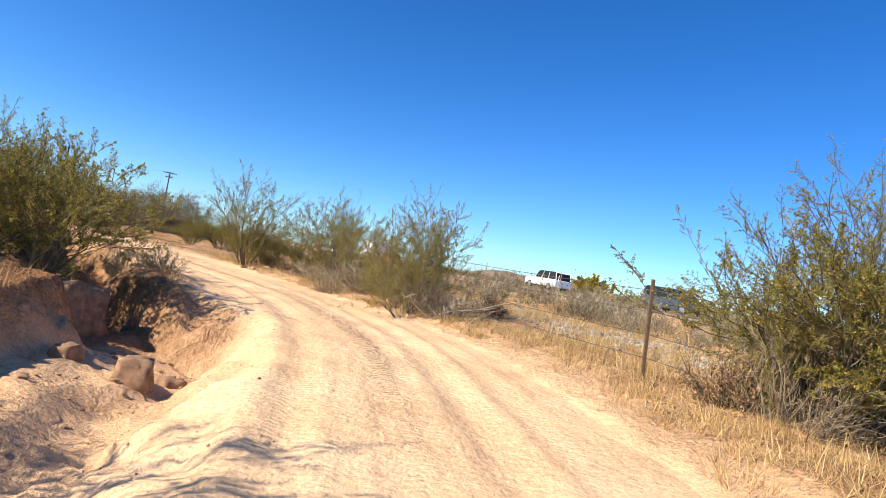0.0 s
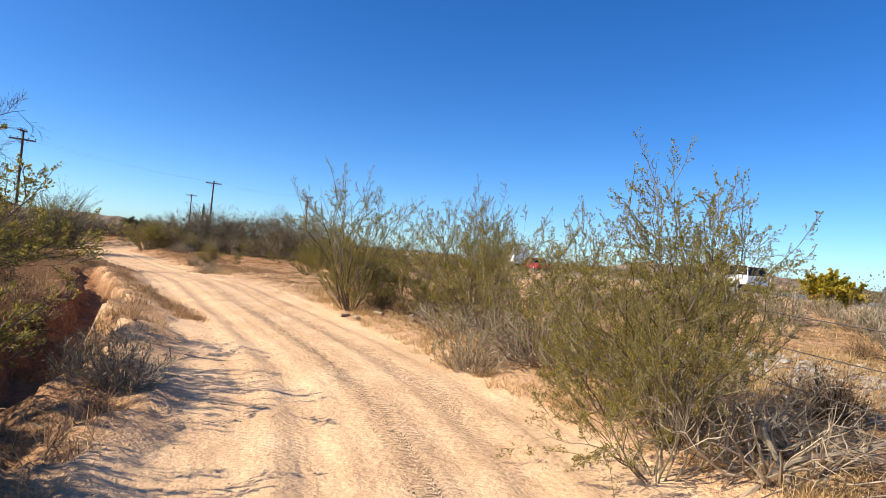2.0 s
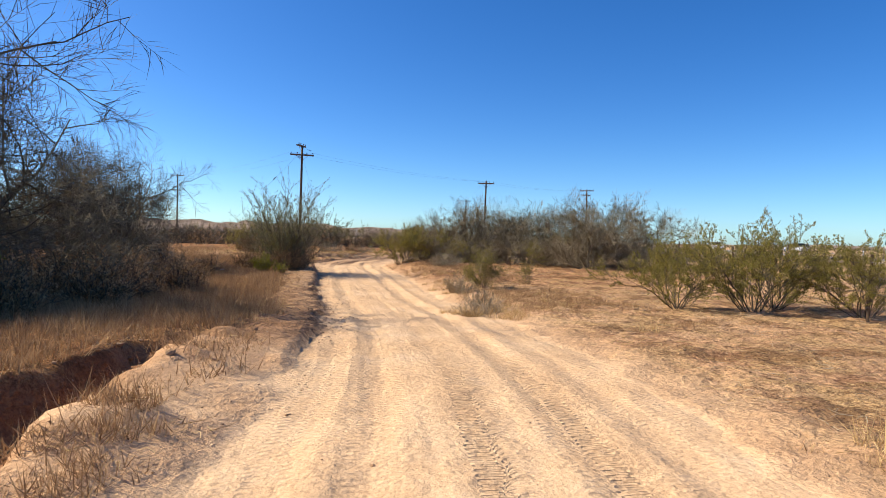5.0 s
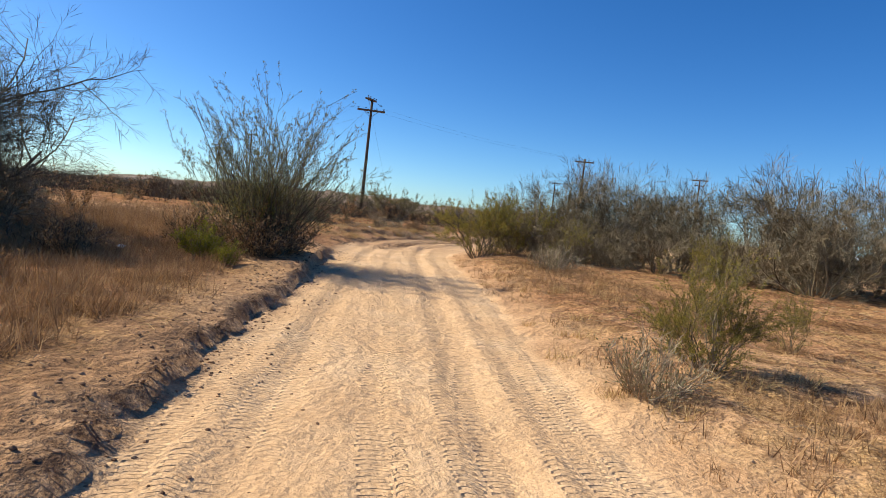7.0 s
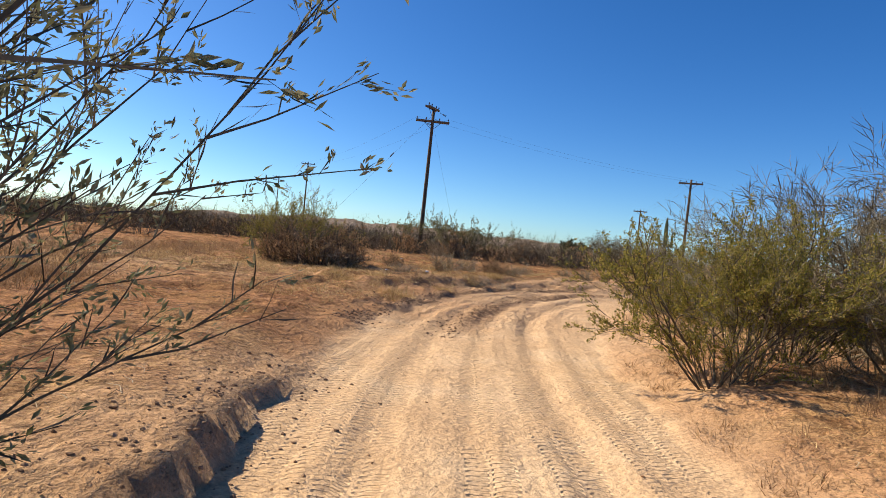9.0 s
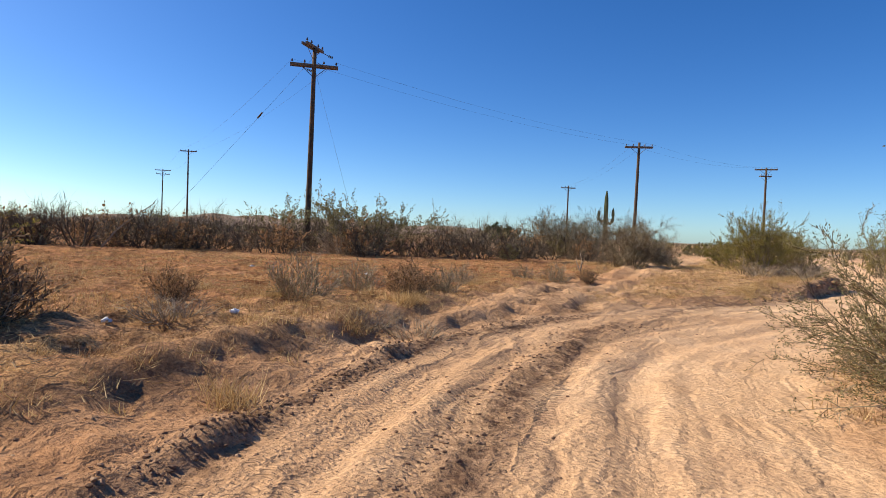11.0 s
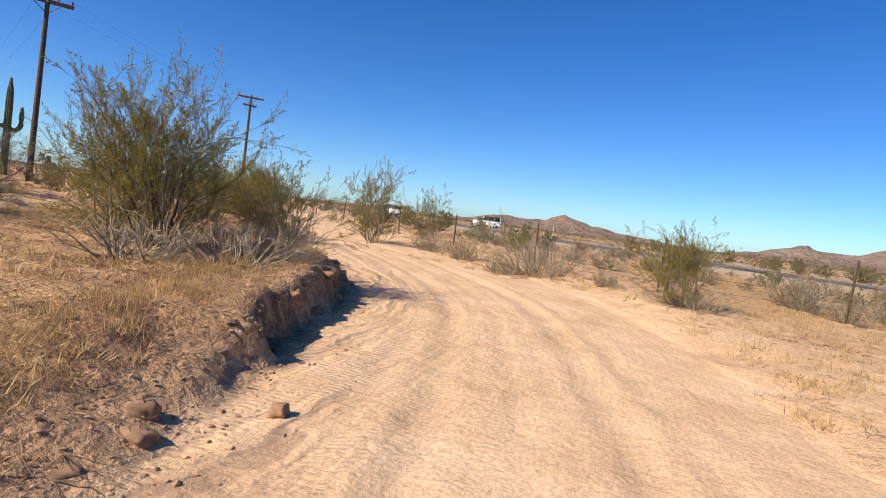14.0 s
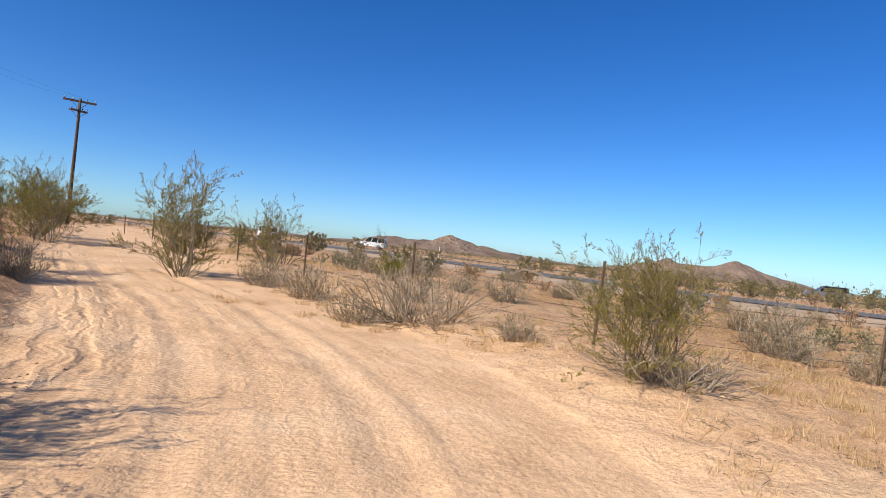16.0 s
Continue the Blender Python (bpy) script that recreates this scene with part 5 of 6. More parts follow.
def tufts(count, box, seed, clump=1.4, clear=0.25, lo=0.5):
    """Spots for tufts off the track, denser in patches."""
    rng = np.random.default_rng(seed)
    x, y = rng.uniform(box[0], box[1], count * 3), rng.uniform(box[2], box[3], count * 3)
    i, dist, d, _ = nearest(x, y, ROAD)
    td = nearest(x, y, TRAIL)[1]
    gdist = nearest(x, y, GULLY)[1]
    gw = GULLY[nearest(x, y, GULLY)[0], 2]
    dens = smooth(-0.12, 0.12, fbm(x, y, clump * 2, 3, seed)) * smooth(0, 0.8, dist - ROAD[i, 2] - clear) * smooth(0.5, 1.4, td) * (gdist > gw + 0.25)
    dens = dens * (1 - smooth(10, 20, dist) * 0.6)
    k = np.flatnonzero(rng.random(len(x)) < dens)[:count]
    size = rng.uniform(lo, 1.25, len(k))
    return [(float(x[j]), float(y[j]), float(s)) for j, s in zip(k, size)]


grass("dry_grass", "pale straw-coloured dry grass on the verge", STRAW, 1, tufts(2600, (-6, 16, -40, -14), 101), 40, 0.26, 66)
grass("dry_grass", "matted brown grass beside the track", RUSSET, 15, tufts(900, (1.5, 5.5, -14, 14), 102, 1.2, 0.1), 46, 0.16, 84)
grass("dry_grass", "golden dry grass beside the bend", STRAW, 6, tufts(1700, (-12, 9, 16, 42), 103) + tufts(1300, (8, 20, 33, 50), 109, 1.4, 0.0), 34, 0.15, 84)
grass("dry_grass", "reddish-brown dry grass beside the gully", RUSSET, 2, tufts(2800, (-13, -1.5, -34, -8), 104, 2.0), 36, 0.22, 76)
grass("dry_grass", "reddish-brown clumps of dry grass left of the track", RUSSET, 14, tufts(6200, (-12, -2.2, -9, 16), 105, 2.2, 0.6), 34, 0.3, 68)
grass("dry_grass", "brown dry grass of the open plain", RUSSET, 9, [(x, y, k * 1.9) for x, y, k in tufts(3200, (-34, -8, -30, 34), 110, 3.5, 0.25, 0.6)], 26, 0.2, 68)
grass("dry_grass", "straw stubble between the track and the fence", STRAW, 3, tufts(2000, (18, 42, 26, 60), 106), 34, 0.17, 70)
grass("dry_grass", "flattened straw on the open ground", RUSSET, 4, tufts(1500, (-12, 15, 18, 48), 107, 2.2, 0.2, 0.4), 34, 0.13, 84)
grass("dry_grass", "bleached straw mats on the open ground", STRAW, 17, tufts(3400, (-9, 20, 20, 48), 117, 1.0, 0.0, 0.5), 22, 0.16, 88, 1.2)
grass("dry_grass", "tall pale grass beyond the fence", STRAW, 7, [(x, y, k * 1.7) for x, y, k in tufts(2200, (3, 44, -44, 34), 108, 3.0) if x * FENCE_N[0] + y * FENCE_N[1] - FENCE_C > 0.5], 24, 0.22, 55)
# fringes of tufts along the washed-out rim and the cut bank
fr = random.Random(40)
grass("dry_grass", "reddish tuft fringe on the track's eroded edge", RUSSET, 5,
      [(-2.95 + fr.gauss(0, 0.12), fr.uniform(-21, -12.5), fr.uniform(0.5, 1.0)) for k in range(110)] + [(-5.0 + 0.12 * (y + 20) + fr.gauss(-0.5, 0.3), y, fr.uniform(0.7, 1.3)) for y in (fr.uniform(-23, -9) for k in range(260))], 56, 0.22, 74)
grass("dry_grass", "straw hanging over the cut bank", STRAW, 8, [(11.6 + q * 8.0 + fr.gauss(-0.35, 0.2), 34.7 + q * 7.6 + fr.gauss(0.35, 0.2), 0.8) for q in (fr.random() for k in range(260))], 44, 0.18, 82)
grass("dry_grass", "brown litter of grass under creosote bushes", RUSSET, 16, [(0.25 * (y + 23) + 0.55 + fr.uniform(0, 2.8), y, fr.uniform(0.6, 1.1)) for y in (fr.uniform(-27, -15.5) for k in range(330))], 46, 0.15, 86)
grass("dry_grass", "reddish grass crowding the foot of a willow", RUSSET, 18, [(fr.uniform(-5.4, -2.7), fr.uniform(2.2, 7.5), fr.uniform(0.6, 1.2)) for k in range(300)], 40, 0.28, 70)
grass("dry_grass", "brown matted grass under bare mesquites", RUSSET, 19, [(fr.uniform(1.9, 4.0), fr.uniform(4.0, 11.5), fr.uniform(0.5, 1.0)) for k in range(110)], 34, 0.12, 84)
# single fluffy clumps
grass("dry_grass", "fluffy golden grass clumps on bare ground", STRAW, 12,
      [(x + fr.gauss(0, 0.1), y + fr.gauss(0, 0.1), fr.uniform(0.9, 1.4)) for x, y in ((-1.75, 20.0), (-1.5, 20.3), (-0.6, 23.8), (-2.4, 22.6), (-3.4, 21.4), (-2.9, 20.6), (0.3, 27.6), (1.6, 31.8), (1.15, 29.4), (1.3, 29.7), (-1.2, 29.6), (-2.6, 30.4), (3.4, 34.6)) for k in range(5)]
      + [(fr.uniform(1.9, 4.4), fr.uniform(-9, 9), fr.uniform(0.6, 1.0)) for k in range(36)] + [(1.75 + fr.gauss(0, 0.3), -5.4 + fr.gauss(0, 0.5), fr.uniform(0.7, 1.2)) for k in range(24)]
      + [(0.22 * (y + 31) - 2.0 + abs(fr.gauss(0.3, 0.7)), y, fr.uniform(0.5, 1.0)) for y in (fr.uniform(-34, -17) for k in range(170))]
      + [(fr.uniform(25.4, 29), fr.uniform(34, 46), fr.uniform(0.5, 0.9)) for k in range(90)], 70, 0.24, 70)


def twig_litter(name, label, mat, seed, count, box, clear):
    """Broken twigs and stalks that lie on the ground."""
    rng = random.Random(seed)
    spots = tufts(count, box, seed, 1.0, clear)
    zs = land(np.array([p[0] for p in spots]), np.array([p[1] for p in spots]))
    b = Build()
    for (x, y, k), z in zip(spots, zs):
        for _ in range(3):
            a, ln = rng.uniform(0, 6.283), rng.uniform(0.06, 0.3) * k
            px, py = x + rng.gauss(0, 0.12), y + rng.gauss(0, 0.12)
            up = rng.uniform(0.01, 0.05)
            b.tube([(px, py, z + 0.012), (px + 0.5 * ln * math.cos(a), py + 0.5 * ln * math.sin(a), z + up), (px + ln * math.cos(a + 0.3), py + ln * math.sin(a + 0.3), z + 0.02)], 0.0032, 0.0015, 3)
    tagged(part(name, b, mat, None), label, "twigs", kind="stuff")


twig_litter("twig_litter", "dark broken twigs strewn over the dry ground", BARK, 51, 800, (-12, 16, 17, 48), 0.1)
twig_litter("twig_litter", "grey twigs strewn beside the track", DEAD, 52, 1600, (-12, 14, -36, 16), 0.3)
twig_litter("twig_litter", "dark twigs strewn along the fence", BARK_DARK, 53, 1200, (18, 36, 28, 52), 0.1)
twig_litter("straw_litter", "flattened pale straw strewn over the dry ground", STRAW, 54, 3200, (-10, 20, 17, 48), 0.0)
twig_litter("straw_litter", "flattened straw strewn beside the track", STRAW, 55, 2200, (-10, 12, -36, 16), 0.1)


# ---- roads beyond the fence ----
HIGHWAY = curve_through([(-52, -215), (-4, -105), (22, -49), (34, -20), (43.5, 8.5), (56, 42), (72, 76), (92, 118), (140, 225), (260, 480)], 2.0)
SIDE_ROAD = curve_through([(116, -160), (112, -60), (107, 0), (104.5, 40), (100, 72), (92, 104), (88, 111)], 2.0)


def strip(line, offsets, lift):
    b = Build()
    n = len(line)
    k = len(offsets)
    t = np.gradient(line[:, :2], axis=0)
    t /= np.linalg.norm(t, axis=1)[:, None]
    nr = np.stack([t[:, 1], -t[:, 0]], 1)
    z0 = land(line[:, 0], line[:, 1])
    z0 = np.convolve(np.pad(z0, 6, mode="edge"), np.ones(13) / 13, mode="valid") + lift
    for i in range(n):
        for o, dz in offsets:
            b.v.append((line[i, 0] + nr[i, 0] * o, line[i, 1] + nr[i, 1] * o, z0[i] + dz))
    for i in range(n - 1):
        for j in range(k - 1):
            a = i * k + j
            b.f.append((a, a + 1, a + k + 1, a + k))
    return b, z0


bank, HZ = strip(HIGHWAY, [(-11, -0.9), (-5.2, -0.06), (5.2, -0.06), (11, -0.9)], 0.25)
ob = tagged(part("embankment", bank, plain_mat("gravel_shoulder", (0.44, 0.33, 0.22), 0.95, var=0.35, scale=1.2), None), "gravel embankment that carries the highway", "embankment", kind="structure")
ob = tagged(part("road", strip(HIGHWAY, [(-4.2, -0.02), (0, 0.03), (4.2, -0.02)], 0.25)[0], ASPHALT, None), "grey two-lane asphalt highway", "road", kind="structure")
for o in (-3.7, -0.12, 0.12, 3.7):
    part("road_line", strip(HIGHWAY, [(o - 0.06, 0.025 if abs(o) < 1 else 0.005), (o + 0.06, 0.025 if abs(o) < 1 else 0.005)], 0.257)[0], LINE, ob)
bank2, SZ = strip(SIDE_ROAD, [(-10, -0.8), (-5, -0.05), (5, -0.05), (10, -0.8)], 0.2)
tagged(part("embankment", bank2, bpy.data.materials["gravel_shoulder"], None), "low gravel embankment under a side road", "embankment", kind="structure")
tagged(part("road", strip(SIDE_ROAD, [(-4.0, -0.01), (0, 0.03), (4.0, -0.01)], 0.2)[0], ASPHALT, None), "grey asphalt side road", "road", kind="structure")
far_scrub()


def on_line(line, zs, x, y):
    i, dist, d, _ = nearest(np.array([x]), np.array([y]), line)
    return float(zs[i[0]])


# ---- vehicles on the roads ----
def loft(rings):
    b = Build()
    k = len(rings[0])
    for r in rings:
        b.v += [tuple(p) for p in r]
    for i in range(len(rings) - 1):
        for j in range(k):
            a, c = i * k + j, i * k + (j + 1) % k
            b.f.append((a, c, c + k, a + k))
    b.f.append(tuple(range(k)))
    b.f.append(tuple((len(rings) - 1) * k + j for j in reversed(range(k))))
    return b


def slab(profile, half, taper=0.9):
    """A side profile (x, z) lofted across the width, narrower at both sides."""
    cx = sum(p[0] for p in profile) / len(profile)
    cz = sum(p[1] for p in profile) / len(profile)
    rings = []
    for y, k in ((-half, taper), (-half * 0.93, 1.0), (half * 0.93, 1.0), (half, taper)):
        rings.append([Vector((cx + (px - cx) * k, y, cz + (pz - cz) * k)) for px, pz in profile])
    return loft(rings)


def wheel(root, x, y, r):
    side = 1 if y > 0 else -1
    tyre, rim = Build(), Build()
    for bld, rr, w, off in ((tyre, r, 0.22, 0), (rim, r * 0.64, 0.05, 0.10 * side)):
        n = 20
        for yy, q in ((-w / 2, 0.93), (-w / 3, 1), (w / 3, 1), (w / 2, 0.93)):
            for k in range(n):
                a = 2 * math.pi * k / n
                bld.v.append((x + rr * q * math.cos(a), y + off + yy, r + rr * q * math.sin(a)))
        for i in range(3):
            for k in range(n):
                bld.f.append((i * n + k, i * n + (k + 1) % n, (i + 1) * n + (k + 1) % n, (i + 1) * n + k))
        bld.f.append(tuple(range(n)))
        bld.f.append(tuple(3 * n + k for k in reversed(range(n))))
    t = part("tyre", tyre, RUBBER, root, "black rubber tyre")
    part("rim", rim, ALLOY, t, "bright alloy rim")


def car(name, label, category, paint, length, height, half, body, cabin, x, y, z, yaw, wheel_r=0.34, axle=(0.19, 0.80)):
    """body and cabin: side profiles in parts of the length and height, nose at +x."""
    root = thing(name, label, category, "vehicles on the road")
    sc = lambda pr: [((px - 0.5) * length, pz * height) for px, pz in pr]
    part("body", slab(sc(body), half, 0.97), paint, root)
    part("glasshouse", slab(sc(cabin), half * 0.88, 0.96), GLASS, root, "dark tinted windows")
    tops = [p for p in cabin if p[1] > 0.9]
    lo, hi = min(p[0] for p in tops), max(p[0] for p in tops)
    roof = Build()
    roof.box(((0.5 * (lo + hi) - 0.5) * length, 0, height * 0.975), ((hi - lo) * length * 1.02, half * 1.66, height * 0.05), top=0.9)
    part("roof", roof, paint, root)
    for f in (0.0, 0.36, 0.68, 1.0):
        for sy in (-1, 1):
            pil = Build()
            px = ((lo + (hi - lo) * f) - 0.5) * length
            pb = (cabin[0][0] + (cabin[-1][0] - cabin[0][0]) * f - 0.5) * length
            pil.tube([(pb, sy * half * 0.875, height * 0.52), (px, sy * half * 0.86, height * 0.97)], 0.045, 0.04, 4)
            part("pillar", pil, paint, root)
    for fx in axle:
        for sy in (-1, 1):
            wheel(root, (1 - fx - 0.5) * length, sy * (half - 0.1), wheel_r)
    for sy in (-1, 1):
        hl, tl, mir = Build(), Build(), Build()
        hl.box((length * 0.475, sy * half * 0.72, height * 0.42), (0.22, 0.34, 0.14), top=0.8)
        tl.box((-length * 0.482, sy * half * 0.8, height * 0.5), (0.14, 0.2, 0.3), top=0.9)
        mir.box((length * 0.16, sy * (half + 0.06), height * 0.56), (0.12, 0.18, 0.13), top=0.8)
        part("headlight", hl, LAMP_W, root, "clear headlight")
        part("tail_light", tl, LAMP_R, root, "red tail light")
        part("mirror", mir, paint, root)
    bp = Build()
    bp.box((length * 0.485, 0, height * 0.2), (0.16, half * 1.8, 0.2), top=0.9)
    part("bumper", bp, RUBBER, root, "dark lower bumper")
    root.matrix_basis = pose(x, y, z, 0, 0, yaw)
    return root


MINIVAN = ([(0.0, 0.16), (0.0, 0.5), (0.02, 0.58), (0.70, 0.58), (0.93, 0.50), (1.0, 0.40), (1.0, 0.16)], [(0.02, 0.56), (0.055, 0.96), (0.10, 1.0), (0.55, 1.0), (0.62, 0.96), (0.80, 0.56)])
SUV = ([(0.0, 0.2), (0.0, 0.55), (0.02, 0.6), (0.68, 0.6), (0.95, 0.56), (1.0, 0.45), (1.0, 0.2)], [(0.01, 0.58), (0.04, 0.95), (0.08, 1.0), (0.52, 1.0), (0.58, 0.96), (0.72, 0.58)])
SEDAN = ([(0.0, 0.17), (0.0, 0.55), (0.03, 0.64), (0.72, 0.62), (0.96, 0.55), (1.0, 0.42), (1.0, 0.17)], [(0.12, 0.62), (0.24, 0.96), (0.30, 1.0), (0.52, 1.0), (0.57, 0.97), (0.74, 0.6)])
for name, label, paint, ln, ht, hw, prof, x, y, yaw, line, zs in (
        ("minivan", "dark grey-blue minivan with bright wheels on the highway", SLATE, 4.9, 1.72, 0.96, MINIVAN, 33.6, -22.9, -113, HIGHWAY, HZ),
        ("suv", "white estate car with roof rails on the highway", WHITE, 4.8, 1.72, 0.94, SUV, 39.6, -9.0, 66, HIGHWAY, HZ),
        ("car", "red saloon car on the highway", RED, 4.6, 1.48, 0.92, SEDAN, 45.6, 17.4, -114, HIGHWAY, HZ),
        ("suv", "white estate car on the highway", WHITE, 4.8, 1.78, 0.96, SUV, 86.0, 101.0, -114, HIGHWAY, HZ),
        ("suv", "white estate car with a dark rear window on the side road", WHITE, 4.8, 1.78, 0.96, SUV, 95.6, 89.0, 112, SIDE_ROAD, SZ),
        ("suv", "silver estate car on the side road", SILVER, 4.8, 1.78, 0.96, SUV, 106.0, 27.5, 96, SIDE_ROAD, SZ)):
    car(name, label, "car", paint, ln, ht, hw, *prof, x, y, on_line(line, zs, x, y) + 0.02, yaw)


def box_truck(x, y, z, yaw):
    root = thing("box_truck", "white box truck on the highway", "truck", "vehicles on the road")
    bd, cab, gl, ch = Build(), Build(), Build(), Build()
    bd.box((-1.1, 0, 2.05), (5.2, 2.4, 2.5), top=0.99)
    cab.box((2.5, 0, 1.45), (1.9, 2.1, 1.7), top=0.82, topy=0.92)
    gl.box((2.62, 0, 1.85), (1.78, 2.12, 0.6), top=0.85, topy=0.94)
    ch.box((0, 0, 0.65), (6.6, 1.2, 0.3))
    part("cargo_box", bd, WHITE, root)
    part("cab", cab, WHITE, root)
    part("windows", gl, GLASS, root, "dark cab windows")
    part("chassis", ch, RUBBER, root, "dark chassis")
    for fx in (-2.4, 2.4):
        for sy in (-1, 1):
            wheel(root, fx, sy * 1.0, 0.45)
    root.matrix_basis = pose(x, y, z, 0, 0, yaw) @ Matrix.Scale(0.85, 4)


box_truck(48.5, 24.5, on_line(HIGHWAY, HZ, 48.5, 24.5) + 0.02, 66)


# ---- power line ----
def pole(x, y, top, arm_z, turn, arm=2.4, second=None, seed=0):
    """A wooden pole with a braced crossarm; turn is the crossarm's heading."""
    z0 = ground_z(x, y) - 0.3
    root = thing("utility_pole", "weathered wooden utility pole with a crossarm", "utility pole", "utility poles")
    shaft = Build()
    rng = random.Random(seed)
    lx, ly = rng.gauss(0, 0.05), rng.gauss(0, 0.05)
    shaft.tube([(lx * k / 6, ly * k / 6, (top - z0) * k / 6) for k in range(7)], 0.17, 0.11, 10, True)
    part("shaft", shaft, POLE, root, smooth=True)
    arms = [(arm_z, turn, arm)] + ([second] if second else [])
    ends = []
    for az, tn, ln in arms:
        h = az - z0
        rot = Matrix.Rotation(radians(tn), 3, "Z")
        a = Build()
        a.box((lx + 0, ly + 0, h), (ln, 0.12, 0.14), rot)
        a.box(tuple(Vector((lx, ly, h)) + rot @ Vector((0, 0.26, 0))), (ln, 0.09, 0.14), rot)
        arm_ob = part("crossarm", a, ARM, root, "weathered timber crossarm")
        br = Build()
        for sg in (-1, 1):
            br.tube([tuple(Vector((lx, ly, h - 0.65)) + rot @ Vector((0, 0.1, 0))), tuple(Vector((lx, ly, h - 0.05)) + rot @ Vector((sg * 0.7, 0.1, 0)))], 0.018, 0.018, 4)
        part("brace", br, RUST, root, "steel brace")
        for q in (-0.46, -0.2, 0.2, 0.46):
            ins = Build()
            o = Vector((lx, ly, h)) + rot @ Vector((q * ln, 0, 0.07))
            ins.tube([tuple(o), tuple(o + Vector((0, 0, 0.08)))], 0.018, 0.018, 6)
            ins.tube([tuple(o + Vector((0, 0, 0.08))), tuple(o + Vector((0, 0, 0.14))), tuple(o + Vector((0, 0, 0.2)))], 0.065, 0.03, 8, True)
            part("insulator", ins, CERAMIC, arm_ob, "brown ceramic insulator")
            ends.append(Vector((x, y, z0)) + o + Vector((0, 0, 0.19)))
    root.matrix_basis = pose(x, y, z0)
    return ends


A = pole(-3.2, 52.6, 11.5, 10.55, 6, 2.6, (11.55, 66, 1.8), 1)
B = pole(23.4, 70.1, 10.4, 10.0, -14, 2.4, None, 2)
C = pole(32.5, 117.5, 10.7, 10.35, -8, 2.4, None, 3)
D = pole(49.4, 90.2, 11.7, 11.45, -26, 2.6, (10.6, 0, 1.5), 4)
E = pole(-30.6, 122.5, 14.0, 13.7, 4, 2.6, None, 5)
F = pole(-50.2, 168.5, 14.6, 14.3, 4, 3.4, (13.4, 4, 3.0), 6)
# dead-end strings on the first pole
for k, (ax, az) in enumerate(((0.55, 11.5), (0.2, 11.0), (-0.6, 10.75))):
    root = thing("strain_insulator", "dark strain insulator hanging from a pole", "insulator", "strain insulators")
    s = Build()
    s.tube([(0, 0, 0), (0.28, 0.05, -0.12)], 0.018, 0.018, 5)
    for j in range(3):
        s.tube([(0.28 + 0.09 * j, 0.05, -0.12 - 0.03 * j), (0.33 + 0.09 * j, 0.05, -0.14 - 0.03 * j)], 0.07, 0.07, 8, True)
    part("discs", s, CERAMIC, root)
    root.matrix_basis = pose(-3.2 + ax, 52.6 + 0.1 * k, az - 0.27)


def wire(p, q, sag, r=0.005, mat=WIRE, name="power_line", label="thin sagging power line between poles"):
    b = Build()
    n = 24
    b.tube([(p.x + (q.x - p.x) * k / n, p.y + (q.y - p.y) * k / n, p.z + (q.z - p.z) * k / n - sag * 4 * (k / n) * (1 - k / n)) for k in range(n + 1)], r, r, 3)
    tagged(part(name, b, mat, None), label, "cable", "power lines")


for a, b, sag, pick in ((A, B, 0.5, (0, 3)), (A, E, 0.9, (0, 3)), (E, F, 1.0, (0, 3)), (B, D, 0.6, (0, 3)), (B, C, 0.7, (1, 2))):
    for k in pick:
        wire(a[k], b[k], sag)
wire(Vector((-3.2, 52.6, 10.95)), Vector((-13.2, 56.0, 0.3)), 0.05, 0.008, WIRE, "guy_wire", "thin guy wire anchored in the scrub")
for f in (0.28,):
    g = Build()
    g.tube([(0, 0, 0), (-0.14, 0.05, -0.16), (-0.28, 0.1, -0.32)], 0.05, 0.05, 8, True)
    root = thing("guy_insulator", "dark insulator in a guy wire", "insulator")
    part("body", g, CERAMIC, root)
    root.matrix_basis = pose(-3.2 - 10 * f, 52.6 + 3.4 * f, 10.95 - 10.65 * f)
wire(Vector((-3.1, 52.5, 10.4)), Vector((-0.1, 51.0, 0.3)), 0.03, 0.006, WIRE, "guy_wire", "thin guy wire beside a pole")


# ---- saguaro ----
def saguaro(x, y, h, turn):
    root = thing("saguaro", "tall saguaro cactus with two upright arms", "cactus")

    def column(pts, r):
        b = Build()
        n, ribs = len(pts), 14
        for i, p in enumerate(pts):
            k = r * (1 if i < n - 1 else 0.25) * (0.85 if i == n - 2 else 1)
            a = Vector(pts[min(n - 1, i + 1)]) - Vector(pts[max(0, i - 1)])
            q = a.to_track_quat("Z", "Y").to_matrix()
            for j in range(ribs * 2):
                rr = k * (1.0 if j % 2 else 0.84)
                an = math.pi * j / ribs
                b.v.append(tuple(Vector(p) + q @ Vector((rr * math.cos(an), rr * math.sin(an), 0))))
        m = ribs * 2
        for i in range(n - 1):
            for j in range(m):
                b.f.append((i * m + j, i * m + (j + 1) % m, (i + 1) * m + (j + 1) % m, (i + 1) * m + j))
        b.f.append(tuple((n - 1) * m + j for j in range(m)))
        return b

    part("trunk", column([(0, 0, h * k / 8) for k in range(9)], 0.24), CACTUS, root)
    for sg, z0, z1 in ((1, 0.48, 0.72), (-1, 0.51, 0.68)):
        pts = [(0.15 * sg, 0, h * z0), (0.5 * sg, 0, h * (z0 - 0.01)), (0.72 * sg, 0, h * (z0 + 0.03))] + [(0.78 * sg, 0, h * (z0 + (z1 - z0) * k / 4)) for k in range(1, 5)]
        part("arm", column(pts, 0.17), CACTUS, root)
    root.matrix_basis = pose(x, y, ground_z(x, y) - 0.05, 0, 0, turn)


